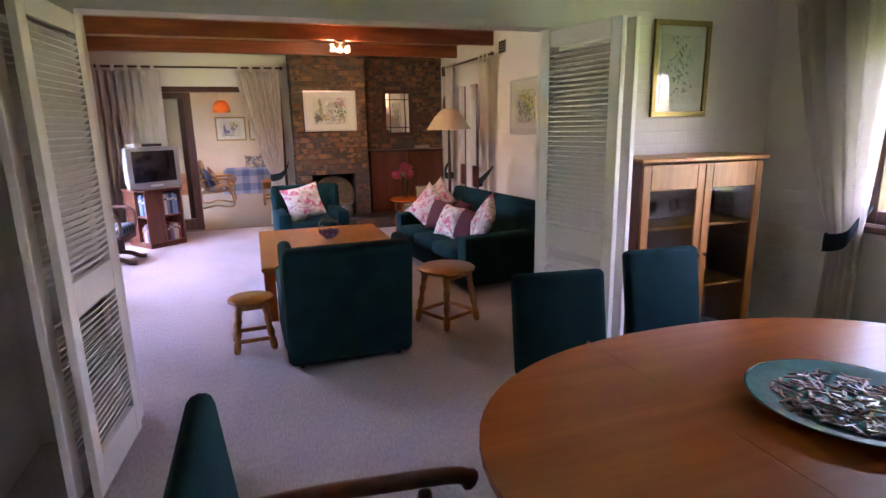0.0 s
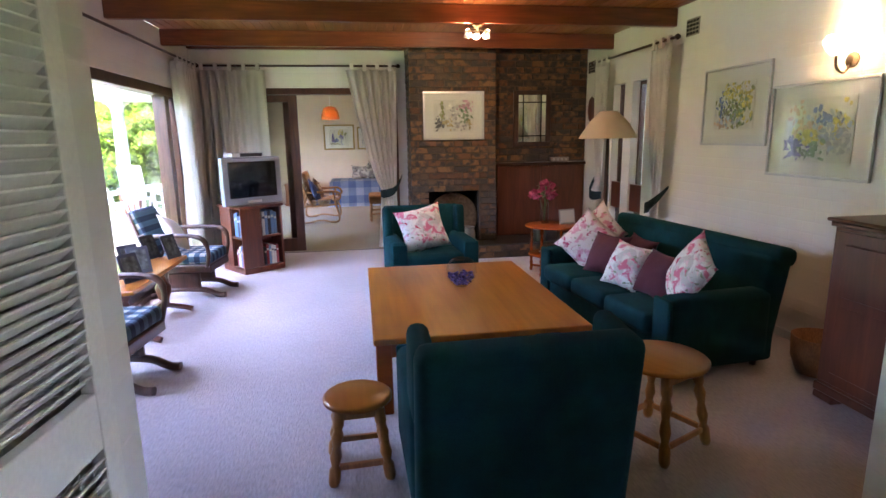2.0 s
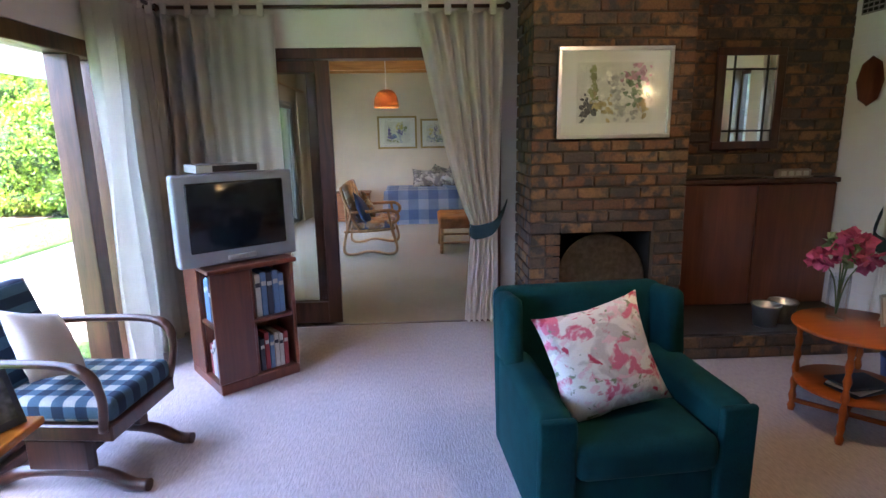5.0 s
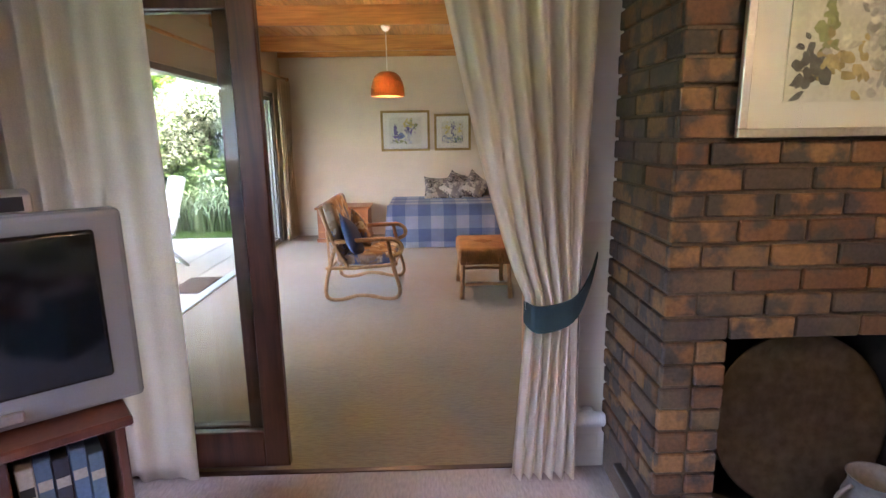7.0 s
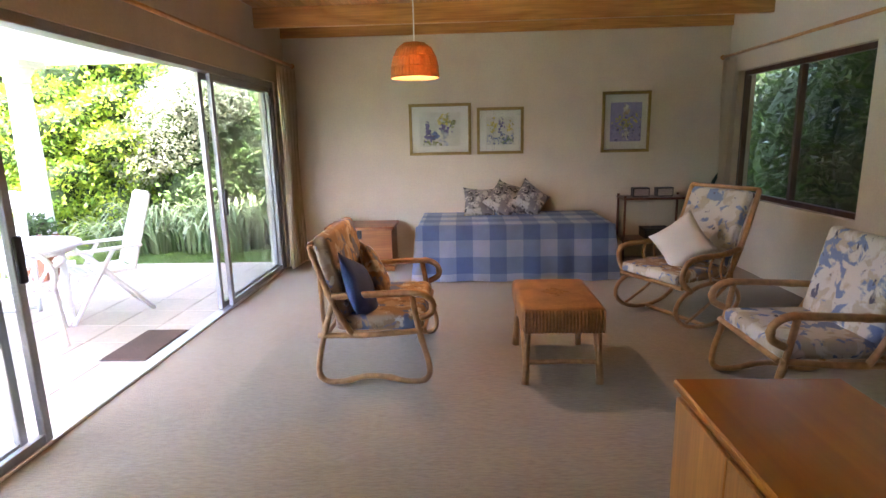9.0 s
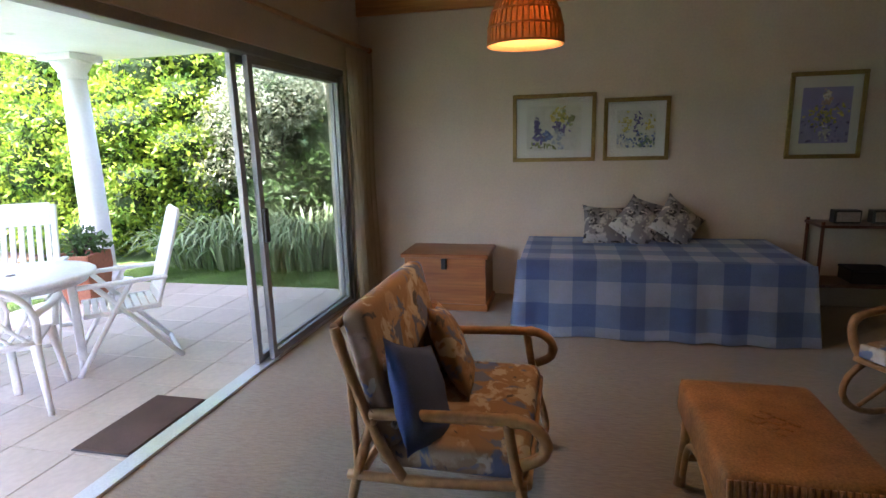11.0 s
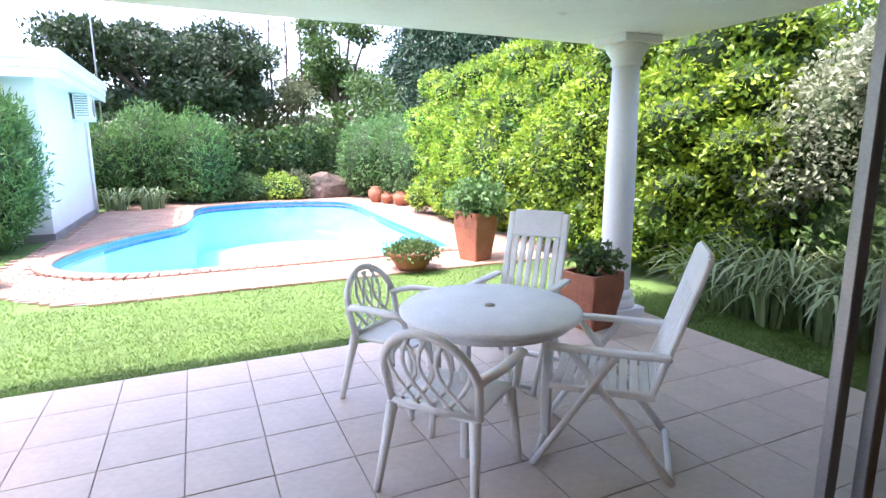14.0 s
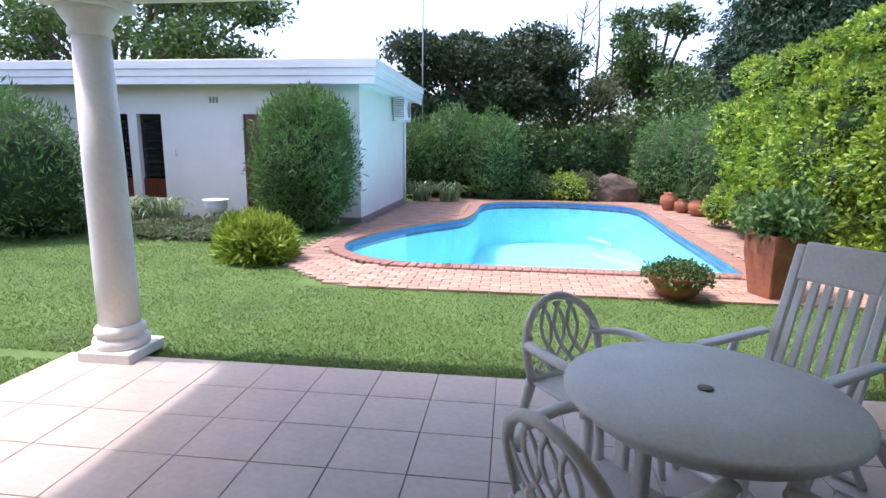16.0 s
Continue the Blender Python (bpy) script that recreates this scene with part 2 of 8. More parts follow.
def painted_brick(name, color):
    """White-painted brickwork: courses show only as soft relief."""
    m, nt, b = tree_of(name)
    tc = nt.nodes.new("ShaderNodeTexCoord")
    sp = nt.nodes.new("ShaderNodeSeparateXYZ")
    nt.links.new(tc.outputs["Object"], sp.inputs[0])
    ad = nt.nodes.new("ShaderNodeMath")
    ad.operation = "ADD"
    nt.links.new(sp.outputs[0], ad.inputs[0])
    nt.links.new(sp.outputs[1], ad.inputs[1])
    cb = nt.nodes.new("ShaderNodeCombineXYZ")
    nt.links.new(ad.outputs[0], cb.inputs[0])
    nt.links.new(sp.outputs[2], cb.inputs[1])
    bt = nt.nodes.new("ShaderNodeTexBrick")
    bt.inputs["Scale"].default_value = 1.0
    bt.inputs["Brick Width"].default_value = 0.232
    bt.inputs["Row Height"].default_value = 0.085
    bt.inputs["Mortar Size"].default_value = 0.008
    bt.inputs["Mortar Smooth"].default_value = 0.6
    bt.inputs["Color1"].default_value = (1, 1, 1, 1)
    bt.inputs["Color2"].default_value = (0.93, 0.93, 0.93, 1)
    bt.inputs["Mortar"].default_value = (0.6, 0.6, 0.6, 1)
    nt.links.new(cb.outputs[0], bt.inputs["Vector"])
    n = noise_node(nt, 45, 4)
    n2 = noise_node(nt, 1.5, 3)
    c = ramp(nt, n2.outputs[0], [(0.3, shade(color, 0.92)), (0.7, color)])
    nt.links.new(c.outputs[0], b.inputs["Base Color"])
    b.inputs["Roughness"].default_value = 0.7
    h = blend(nt, "ADD", 0.25, bt.outputs[0], n.outputs[0])
    bump(nt, b, h, 0.35, 0.006)
    return m


M = {}
M["wall"] = painted_brick("white_painted_brick", (0.79, 0.76, 0.70))
M["cream"] = surface("cream_plaster", (0.60, 0.525, 0.40), 0.8, fine=50, vary=0.06, relief=0.15)
M["plaster"] = surface("white_plaster", (0.8, 0.8, 0.78), 0.75, fine=40, vary=0.05, relief=0.1)
M["carpet"] = carpet("pink_grey_carpet", (0.47, 0.405, 0.40), (1, 0.25, 1))
M["carpet2"] = carpet("beige_carpet", (0.28, 0.215, 0.13), (0.25, 1, 1))
M["redbeam"] = wood("red_stained_beam", (0.15, 0.035, 0.012), (0.27, 0.075, 0.022), 0.35, "x", 10, 0.2)
M["redboard"] = wood("red_stained_board", (0.26, 0.085, 0.025), (0.42, 0.155, 0.045), 0.35, "y", 10, 0.3, piece=0.15)
M["pinebeam"] = wood("pine_beam", (0.46, 0.20, 0.05), (0.68, 0.35, 0.10), 0.4, "x", 9, 0.2)
M["pineboard"] = wood("pine_board", (0.58, 0.27, 0.065), (0.80, 0.44, 0.13), 0.4, "y", 9, 0.2, piece=0.15)
M["darkwood"] = wood("dark_hardwood", (0.035, 0.014, 0.008), (0.085, 0.032, 0.016), 0.35, "z", 18, 0.3)
M["frame"] = wood("mahogany_frame", (0.05, 0.018, 0.01), (0.12, 0.045, 0.022), 0.4, "z", 14, 0.2)
M["redwood"] = wood("red_mahogany", (0.095, 0.024, 0.011), (0.16, 0.046, 0.019), 0.35, "z", 10, 0.3)
M["honey"] = wood("honey_pine", (0.36, 0.105, 0.008), (0.46, 0.155, 0.014), 0.25, "y", 6, 0.45, grain=0.9)
M["honeyz"] = wood("honey_pine_upright", (0.34, 0.12, 0.02), (0.52, 0.22, 0.045), 0.38, "z", 12, 0.15)
M["tablered"] = wood("polished_red_pine", (0.34, 0.066, 0.007), (0.45, 0.10, 0.011), 0.24, "x", 6, 0.3, grain=0.88)
M["chestwood"] = wood("chest_pine", (0.26, 0.085, 0.02), (0.38, 0.145, 0.035), 0.42, "x", 9, 0.1)
M["louvre"] = surface("white_door_paint", (0.80, 0.77, 0.70), 0.45, fine=80, vary=0.05, relief=0.08)
M["green"] = surface("bottle_green_velvet", (0.004, 0.042, 0.045), 0.9, fine=300, large=6, vary=0.3, relief=0.3)
M["green"].node_tree.nodes["Principled BSDF"].inputs["Specular IOR Level"].default_value = 0.12
M["tie"] = surface("dark_green_cloth", (0.01, 0.03, 0.035), 0.9, fine=200)
M["curtain"] = cloth("white_cotton_curtain", (0.87, 0.84, 0.79), 0.5)
M["curtain2"] = cloth("cream_curtain", (0.66, 0.56, 0.40), 0.4)
M["brick"] = blotch_brick("face_brick")
M["mortar"] = surface("dark_mortar", (0.11, 0.08, 0.055), 0.9, fine=90, vary=0.3, relief=0.4, depth=0.004)
M["black"] = surface("soot_and_hole_black", (0.01, 0.009, 0.008), 0.9, fine=40, vary=0.4)
M["slate"] = surface("dark_slate", (0.045, 0.042, 0.04), 0.35, fine=30, vary=0.3)
M["brass"] = surface("aged_brass", (0.16, 0.12, 0.08), 0.42, 0.9, fine=25, vary=0.3, relief=0.05)
M["silver"] = surface("brushed_silver", (0.62, 0.62, 0.62), 0.35, 0.9, fine=80, vary=0.1)
M["gilt"] = surface("gilt_frame", (0.34, 0.25, 0.09), 0.4, 0.75, fine=60, vary=0.25)
M["alu"] = surface("bronze_aluminium", (0.32, 0.32, 0.32), 0.4, 0.85, fine=90, vary=0.1)
M["tvgrey"] = surface("silver_plastic", (0.27, 0.28, 0.30), 0.4, 0.2, fine=200, vary=0.04)
M["screen"] = surface("dark_screen", (0.008, 0.009, 0.011), 0.12, fine=10, vary=0.05, relief=0.0)
M["blackp"] = surface("black_plastic", (0.015, 0.015, 0.016), 0.4, fine=150, vary=0.1)
M["white"] = surface("white_enamel", (0.78, 0.78, 0.77), 0.35, fine=60, vary=0.05, relief=0.04)
M["paper"] = surface("mount_card", (0.74, 0.72, 0.66), 0.8, fine=120, vary=0.03, relief=0.05)
M["plasticw"] = surface("weathered_white_plastic", (0.80, 0.79, 0.76), 0.45, fine=70, large=5, vary=0.08, relief=0.08)
M["tile"] = surface("sand_tile", (0.47, 0.395, 0.315), 0.42, fine=26, large=2, vary=0.09, relief=0.12, piece=0.04)
M["joint"] = surface("tile_joint", (0.30, 0.26, 0.23), 0.9, fine=80, vary=0.2)
M["terra"] = surface("terracotta", (0.33, 0.12, 0.06), 0.75, fine=30, large=5, vary=0.2, relief=0.25)
M["soil"] = surface("soil", (0.05, 0.035, 0.025), 0.95, fine=40, vary=0.4, relief=0.8, depth=0.02)
M["lawn"] = surface("lawn_ground", (0.10, 0.18, 0.036), 0.9, fine=70, large=1.2, vary=0.25, relief=0.8, depth=0.02)
M["paver"] = surface("clay_paver", (0.40, 0.255, 0.175), 0.8, fine=40, vary=0.15, relief=0.3, piece=0.18, island=0.18)
M["coping"] = surface("clay_coping", (0.31, 0.165, 0.115), 0.75, fine=40, vary=0.15, relief=0.3, piece=0.12, island=0.12)
M["poolwall"] = surface("pool_plaster", (0.45, 0.93, 0.97), 0.6, fine=4, vary=0.04, relief=0.02)
M["poolband"] = surface("pool_tile_band", (0.02, 0.13, 0.34), 0.3, fine=30, vary=0.25)
M["photo"] = surface("dim_photo_print", (0.11, 0.12, 0.115), 0.25, fine=18, large=9, vary=0.6, relief=0.02)
M["glass"] = pane_glass("window_glass")
M["vessel"] = pane_glass("clear_glass", (0.93, 0.95, 0.96))
M["water"] = pane_glass("pool_water", (0.80, 0.985, 1.0), 0.05, 0.02)
M["rattan"] = surface("rattan_cane", (0.38, 0.20, 0.075), 0.45, fine=30, large=8, vary=0.25, relief=0.2)
M["wicker"] = surface("woven_wicker", (0.36, 0.16, 0.05), 0.55, fine=120, large=8, vary=0.35, relief=0.6, depth=0.004, stretch=(1, 1, 0.4))
M["bulb"] = glow("lit_bulb", (1.0, 0.72, 0.36), 14.0)
M["stoneware"] = surface("grey_stoneware", (0.15, 0.14, 0.125), 0.6, fine=60, vary=0.2)
M["rock"] = surface("brown_rock", (0.12, 0.085, 0.062), 0.85, fine=9, large=2, vary=0.3, relief=0.8, depth=0.05)
M["trunk"] = surface("bark", (0.10, 0.075, 0.055), 0.9, fine=14, vary=0.4, relief=0.8, depth=0.03, stretch=(1, 1, 0.2))
M["mat"] = surface("coir_mat", (0.085, 0.048, 0.03), 0.95, fine=150, vary=0.3, relief=0.8, depth=0.006)
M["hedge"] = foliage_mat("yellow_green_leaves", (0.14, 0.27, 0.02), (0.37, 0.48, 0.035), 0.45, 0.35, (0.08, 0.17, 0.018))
M["leaf"] = foliage_mat("mid_green_leaves", (0.03, 0.075, 0.015), (0.10, 0.18, 0.04), 0.5, 0.3)
M["ivy"] = foliage_mat("dark_ivy_leaves", (0.02, 0.05, 0.012), (0.09, 0.16, 0.035), 0.4, 0.25)
M["wispy"] = foliage_mat("fine_grey_green_leaves", (0.05, 0.13, 0.03), (0.15, 0.28, 0.075), 0.55, 0.3)
M["pale"] = foliage_mat("pale_silver_leaves", (0.17, 0.22, 0.11), (0.42, 0.45, 0.31), 0.6, 0.3)
M["conifer"] = foliage_mat("dark_conifer", (0.014, 0.045, 0.02), (0.04, 0.10, 0.045), 0.6, 0.15)
M["fartree"] = foliage_mat("far_dark_leaves", (0.02, 0.04, 0.018), (0.06, 0.10, 0.04), 0.6, 0.2)
M["olive"] = foliage_mat("thin_olive_leaves", (0.07, 0.09, 0.04), (0.16, 0.19, 0.09), 0.6, 0.3)
# dark green that paints the shade inside foliage, seen through leaf gaps
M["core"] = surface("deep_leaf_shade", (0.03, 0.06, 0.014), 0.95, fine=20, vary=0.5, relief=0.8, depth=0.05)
M["grass"] = foliage_mat("grass_blades", (0.09, 0.175, 0.03), (0.165, 0.265, 0.055), 0.55, 0.3)
M["strap"] = foliage_mat("strap_leaves", (0.08, 0.15, 0.045), (0.30, 0.38, 0.19), 0.4, 0.3)
M["fern"] = foliage_mat("yellow_fern", (0.14, 0.24, 0.02), (0.36, 0.46, 0.06), 0.5, 0.35)


# ---- mesh helpers ----
def add_box(bm, x0, y0, z0, x1, y1, z1, bevel=0.0, seg=1):
    g = bmesh.new()
    bmesh.ops.create_cube(g, size=1.0, matrix=Matrix.LocRotScale(((x0 + x1) / 2, (y0 + y1) / 2, (z0 + z1) / 2), None, (abs(x1 - x0), abs(y1 - y0), abs(z1 - z0))))
    if bevel:
        bmesh.ops.bevel(g, geom=g.edges[:], offset=bevel, segments=seg, affect="EDGES", profile=0.5)
    join_in(bm, g)
    return bm


def join_in(bm, g, m=None):
    if m is not None:
        bmesh.ops.transform(g, matrix=m, verts=g.verts)
    vs = [bm.verts.new(v.co) for v in g.verts]
    g.verts.index_update()
    for f in g.faces:
        bm.faces.new([vs[v.index] for v in f.verts]).smooth = f.smooth
    g.free()


def box(x0, y0, z0, x1, y1, z1, bevel=0.0, seg=1):
    return add_box(bmesh.new(), x0, y0, z0, x1, y1, z1, bevel, seg)


def add_tube(bm, pts, r, seg=8, closed=False, caps=True):
    """A round bar along points; r is one radius or one for each point."""
    pts = [Vector(p) for p in pts]
    n = len(pts)
    rr = r if isinstance(r, (list, tuple)) else [r] * n
    rings, side = [], None
    for i, p in enumerate(pts):
        a = pts[(i - 1) % n] if closed or i else p
        b = pts[(i + 1) % n] if closed or i < n - 1 else p
        d = (b - a).normalized()
        if side is None:
            side = d.orthogonal().normalized()
        side = (side - d * side.dot(d)).normalized()
        up = d.cross(side)
        rings.append([bm.verts.new(p + (side * math.cos(k * math.tau / seg) + up * math.sin(k * math.tau / seg)) * rr[i]) for k in range(seg)])
    for i in range(n if closed else n - 1):
        q, w = rings[i], rings[(i + 1) % n]
        for k in range(seg):
            bm.faces.new((q[k], q[(k + 1) % seg], w[(k + 1) % seg], w[k])).smooth = True
    if caps and not closed:
        bm.faces.new(rings[0][::-1])
        bm.faces.new(rings[-1])
    return bm


def tube(pts, r, seg=8, closed=False):
    return add_tube(bmesh.new(), pts, r, seg, closed)


def smooth_path(pts, n=6):
    """Points along a smooth curve through pts."""
    pts = [Vector(p) for p in pts]
    out = []
    for i in range(len(pts) - 1):
        a, b = pts[max(i - 1, 0)], pts[i]
        c, d = pts[i + 1], pts[min(i + 2, len(pts) - 1)]
        for k in range(n):
            t = k / n
            out.append(0.5 * (2 * b + (c - a) * t + (2 * a - 5 * b + 4 * c - d) * t * t + (3 * b - a - 3 * c + d) * t ** 3))
    return out + [pts[-1]]


def add_lathe(bm, profile, seg=24, centre=(0, 0, 0), caps=True):
    """A turned shape: (radius, height) pairs round the z axis."""
    c = Vector(centre)
    rings = [[bm.verts.new(c + Vector((r * math.cos(k * math.tau / seg), r * math.sin(k * math.tau / seg), z))) for k in range(seg)] for r, z in profile]
    for q, w in zip(rings, rings[1:]):
        for k in range(seg):
            bm.faces.new((q[k], q[(k + 1) % seg], w[(k + 1) % seg], w[k])).smooth = True
    if caps:
        if profile[0][0] > 0.002:
            bm.faces.new(rings[0][::-1])
        if profile[-1][0] > 0.002:
            bm.faces.new(rings[-1])
    return bm


def lathe(profile, seg=24, centre=(0, 0, 0), caps=True):
    return add_lathe(bmesh.new(), profile, seg, centre, caps)


def pillow(w, d, h, puff=2.6, n=14, ears=0.06):
    """A stuffed cushion lying flat, thin at the seams, with drawn-out corners."""
    bm = bmesh.new()
    grid = {}
    for s in (1, -1):
        for i in range(n + 1):
            for j in range(n + 1):
                u, v = 2 * i / n - 1, 2 * j / n - 1
                edge = i in (0, n) or j in (0, n)
                if s == -1 and edge:
                    grid[s, i, j] = grid[1, i, j]
                    continue
                k = (max(0, 1 - abs(u) ** puff) * max(0, 1 - abs(v) ** puff)) ** 0.5
                pull = 1 - 0.07 * (1 - abs(u * v)) * max(abs(u), abs(v)) ** 4 + ears * abs(u * v) ** 6
                wr = 0.02 * h * noise.noise(Vector((u * 3.1, v * 3.1, s * 2.0 + w)))
                grid[s, i, j] = bm.verts.new((u * w / 2 * pull, v * d / 2 * pull, s * h / 2 * k + wr * 4 * k))
    for s in (1, -1):
        for i in range(n):
            for j in range(n):
                q = [grid[s, i, j], grid[s, i + 1, j], grid[s, i + 1, j + 1], grid[s, i, j + 1]]
                bm.faces.new(q if s == 1 else q[::-1]).smooth = True
    return bm


def soft_box(x0, y0, z0, x1, y1, z1, r=0.05):
    """An upholstered block with round edges."""
    bm = box(x0, y0, z0, x1, y1, z1, r, 3)
    for f in bm.faces:
        f.smooth = True
    return bm


def outline(pts, z0, z1, bevel=0.0):
    """A flat board cut to an outline in x and y."""
    bm = bmesh.new()
    f = bm.faces.new([bm.verts.new((x, y, z0)) for x, y in pts])
    r = bmesh.ops.extrude_face_region(bm, geom=[f])
    bmesh.ops.translate(bm, vec=(0, 0, z1 - z0), verts=[v for v in r["geom"] if isinstance(v, bmesh.types.BMVert)])
    if bevel:
        bmesh.ops.bevel(bm, geom=[e for e in bm.edges if abs(e.verts[0].co.z - e.verts[1].co.z) < 1e-6], offset=bevel, segments=2, affect="EDGES")
    bmesh.ops.recalc_face_normals(bm, faces=bm.faces)
    return bm


def turned(bm, m):
    bmesh.ops.transform(bm, matrix=m, verts=bm.verts)
    return bm


def part(name, bm, material, parent=None, label=""):
    """One mesh object of a bmesh, under a thing or a part."""
    bmesh.ops.recalc_face_normals(bm, faces=bm.faces)
    me = bpy.data.meshes.new(name)
    bm.to_mesh(me)
    bm.free()
    me.materials.append(material if not isinstance(material, str) else M[material])
    ob = new(name, me)
    if parent is not None:
        ob.parent = parent
    if label:
        tagged(ob, label)
    return ob


def thing(name, m, label, category, group=""):
    ob = new(name)
    ob.empty_display_size = 0.1
    ob.matrix_basis = m if isinstance(m, Matrix) else Matrix.Translation(m)
    return tagged(ob, label, category, group)


def fixed(name, bm, material, label, category):
    ob = part(name, bm, material)
    return tagged(ob, label, category, "", "structure")


def solo(name, bm, material, label, category, m=None, group=""):
    """A thing of one mesh."""
    ob = part(name, bm, material)
    if m is not None:
        ob.matrix_basis = m if isinstance(m, Matrix) else Matrix.Translation(m)
    return tagged(ob, label, category, group)


def sheet_mesh(name, verts, faces, material, parent=None):
    me = bpy.data.meshes.new(name)
    me.from_pydata(verts, [], faces)
    me.materials.append(M[material])
    ob = new(name, me)
    if parent is not None:
        ob.parent = parent
    return ob


# ---- structure ----
def wall(name, boxes, material, label):
    bm = bmesh.new()
    for b in boxes:
        add_box(bm, *b)
    return fixed(name, bm, material, label, "wall")


H = 2.82      # living room ceiling
floor_l = fixed("floor", box(-2.42, -2.2, -0.12, 3.7, 9.62, 0.0), "carpet", "pinkish grey ribbed wall to wall carpet", "floor")
floor_s = fixed("floor_sunroom", box(-2.5, 9.62, -0.12, 3.1, 16.2, -0.003), "carpet2", "beige wall to wall carpet", "floor")
wall("wall_dining_west", [(-1.35, -2.2, 0, -1.2, 3.15, 2.6)], "wall", "white painted brick wall of the dining room")
wall("wall_dining_south", [(-1.35, -2.35, 0, 3.75, -2.2, 2.6)], "wall", "white painted brick wall behind the dining table")
wall("wall_dining_east", [(3.6, -2.2, 0, 3.75, 0.9, 2.6), (3.6, 2.4, 0, 3.75, 3.15, 2.6), (3.6, 0.9, 0, 3.75, 2.4, 0.95), (3.6, 0.9, 2.1, 3.75, 2.4, 2.6)], "wall", "white painted brick wall with a window")
wall("wall_dining_north", [(-2.42, 3.15, 0, -0.74, 3.3, H), (1.78, 3.15, 0, 3.75, 3.3, H), (-0.74, 3.15, 2.17, 1.78, 3.3, H)], "wall", "white painted wall with a wide doorway")
wall("wall_west", [(-2.42, 3.3, 0, -2.2, 4.6, H), (-2.42, 8.95, 0, -2.2, 9.6, H), (-2.42, 4.6, 2.2, -2.2, 8.95, H)], "wall", "white painted wall above the glass doors")
wall("wall_east", [(3.18, 3.3, 0, 3.4, 7.68, H), (3.18, 8.0, 0, 3.4, 8.2, H), (3.18, 8.5, 0, 3.4, 9.8, H), (3.18, 7.68, 0, 3.4, 8.0, 0.3), (3.18, 7.68, 2.2, 3.4, 8.0, H), (3.18, 8.2, 0, 3.4, 8.5, 0.3), (3.18, 8.2, 2.2, 3.4, 8.5, H)], "wall", "white painted brick wall with two slit windows")
wall("wall_north", [(-2.42, 9.6, 0, -2.0, 9.8, 2.9), (0.5, 9.6, 0, 3.18, 9.8, 2.9), (-2.0, 9.6, 2.27, 0.5, 9.8, 2.9)], "wall", "white painted wall with a wide sliding doorway")
wall("wall_sunroom_west", [(-2.62, 9.8, 0, -2.42, 10.3, 2.9), (-2.62, 15.6, 0, -2.42, 16.2, 2.9), (-2.62, 10.3, 2.2, -2.42, 15.6, 2.9)], "cream", "cream plaster wall above the sliding doors")
wall("wall_sunroom_north", [(-2.42, 16.0, 0, 3.1, 16.2, 2.9)], "cream", "cream plaster wall with three framed pictures")
wall("wall_sunroom_east", [(2.9, 9.8, 0, 3.1, 13.6, 2.9), (2.9, 15.75, 0, 3.1, 16.0, 2.9), (2.9, 13.6, 0, 3.1, 15.75, 0.8), (2.9, 13.6, 2.2, 3.1, 15.75, 2.9)], "cream", "cream plaster wall with a garden window")
fixed("ceiling_dining", box(-1.35, -2.35, 2.6, 3.75, 3.15, 2.7), "plaster", "white plaster ceiling", "ceiling")


def board_ceiling(name, x0, x1, y0, y1, z, material, label):
    bm = bmesh.new()
    n = int((x1 - x0) / 0.095)
    w = (x1 - x0) / n
    for i in range(n):
        add_box(bm, x0 + i * w + 0.002, y0, z, x0 + (i + 1) * w - 0.002, y1, z + 0.022, 0.004)
    add_box(bm, x0, y0, z + 0.025, x1, y1, z + 0.06)
    return fixed(name, bm, material, label, "ceiling")


board_ceiling("ceiling", -2.2, 3.18, 3.3, 9.6, H, "redboard", "red-stained tongue and groove timber ceiling")
board_ceiling("ceiling_sunroom", -2.42, 2.9, 9.8, 16.0, 2.9, "pineboard", "golden pine board ceiling")
for y in (4.42, 5.80, 7.14, 8.55):
    fixed("beam_trim", box(-2.2, y, 2.645, 3.18, y + 0.07, H - 0.001, 0.006), "redbeam", "red-stained timber ceiling beam", "beam")
fixed("beam_trim", box(-2.2, 9.53, 2.76, 3.18, 9.597, H - 0.001, 0.006), "redbeam", "red-stained timber wall plate", "beam")
for y in (11.45, 13.33, 15.1):
    fixed("beam_trim", box(-2.42, y, 2.70, 2.9, y + 0.07, 2.899, 0.006), "pinebeam", "golden pine ceiling beam", "beam")
fixed("beam_trim", box(-2.42, 15.955, 2.735, 2.9, 15.997, 2.899, 0.004), "pinebeam", "pine trim against the wall", "trim")
# unseen roofs: east eaves stretched to block light, house's west eave cut short
fixed("roof", box(-2.9, -2.8, 3.0, 4.9, 9.7, 3.3), "plaster", "flat house roof, unseen, east eave widened to block light", "roof")
fixed("roof_sunroom", box(-2.62, 9.7, 3.0, 5.0, 16.6, 3.3), "plaster", "flat roof over the sunroom, unseen, east eave widened to block light", "roof")
fixed("porch_roof", box(-5.9, 9.72, 2.52, -2.63, 16.1, 2.98), "plaster", "flat white porch roof with a smooth soffit", "roof")
fixed("door_threshold", box(-1.98, 9.60, -0.01, 0.5, 9.63, 0.006), "darkwood", "dark wooden door threshold", "threshold")


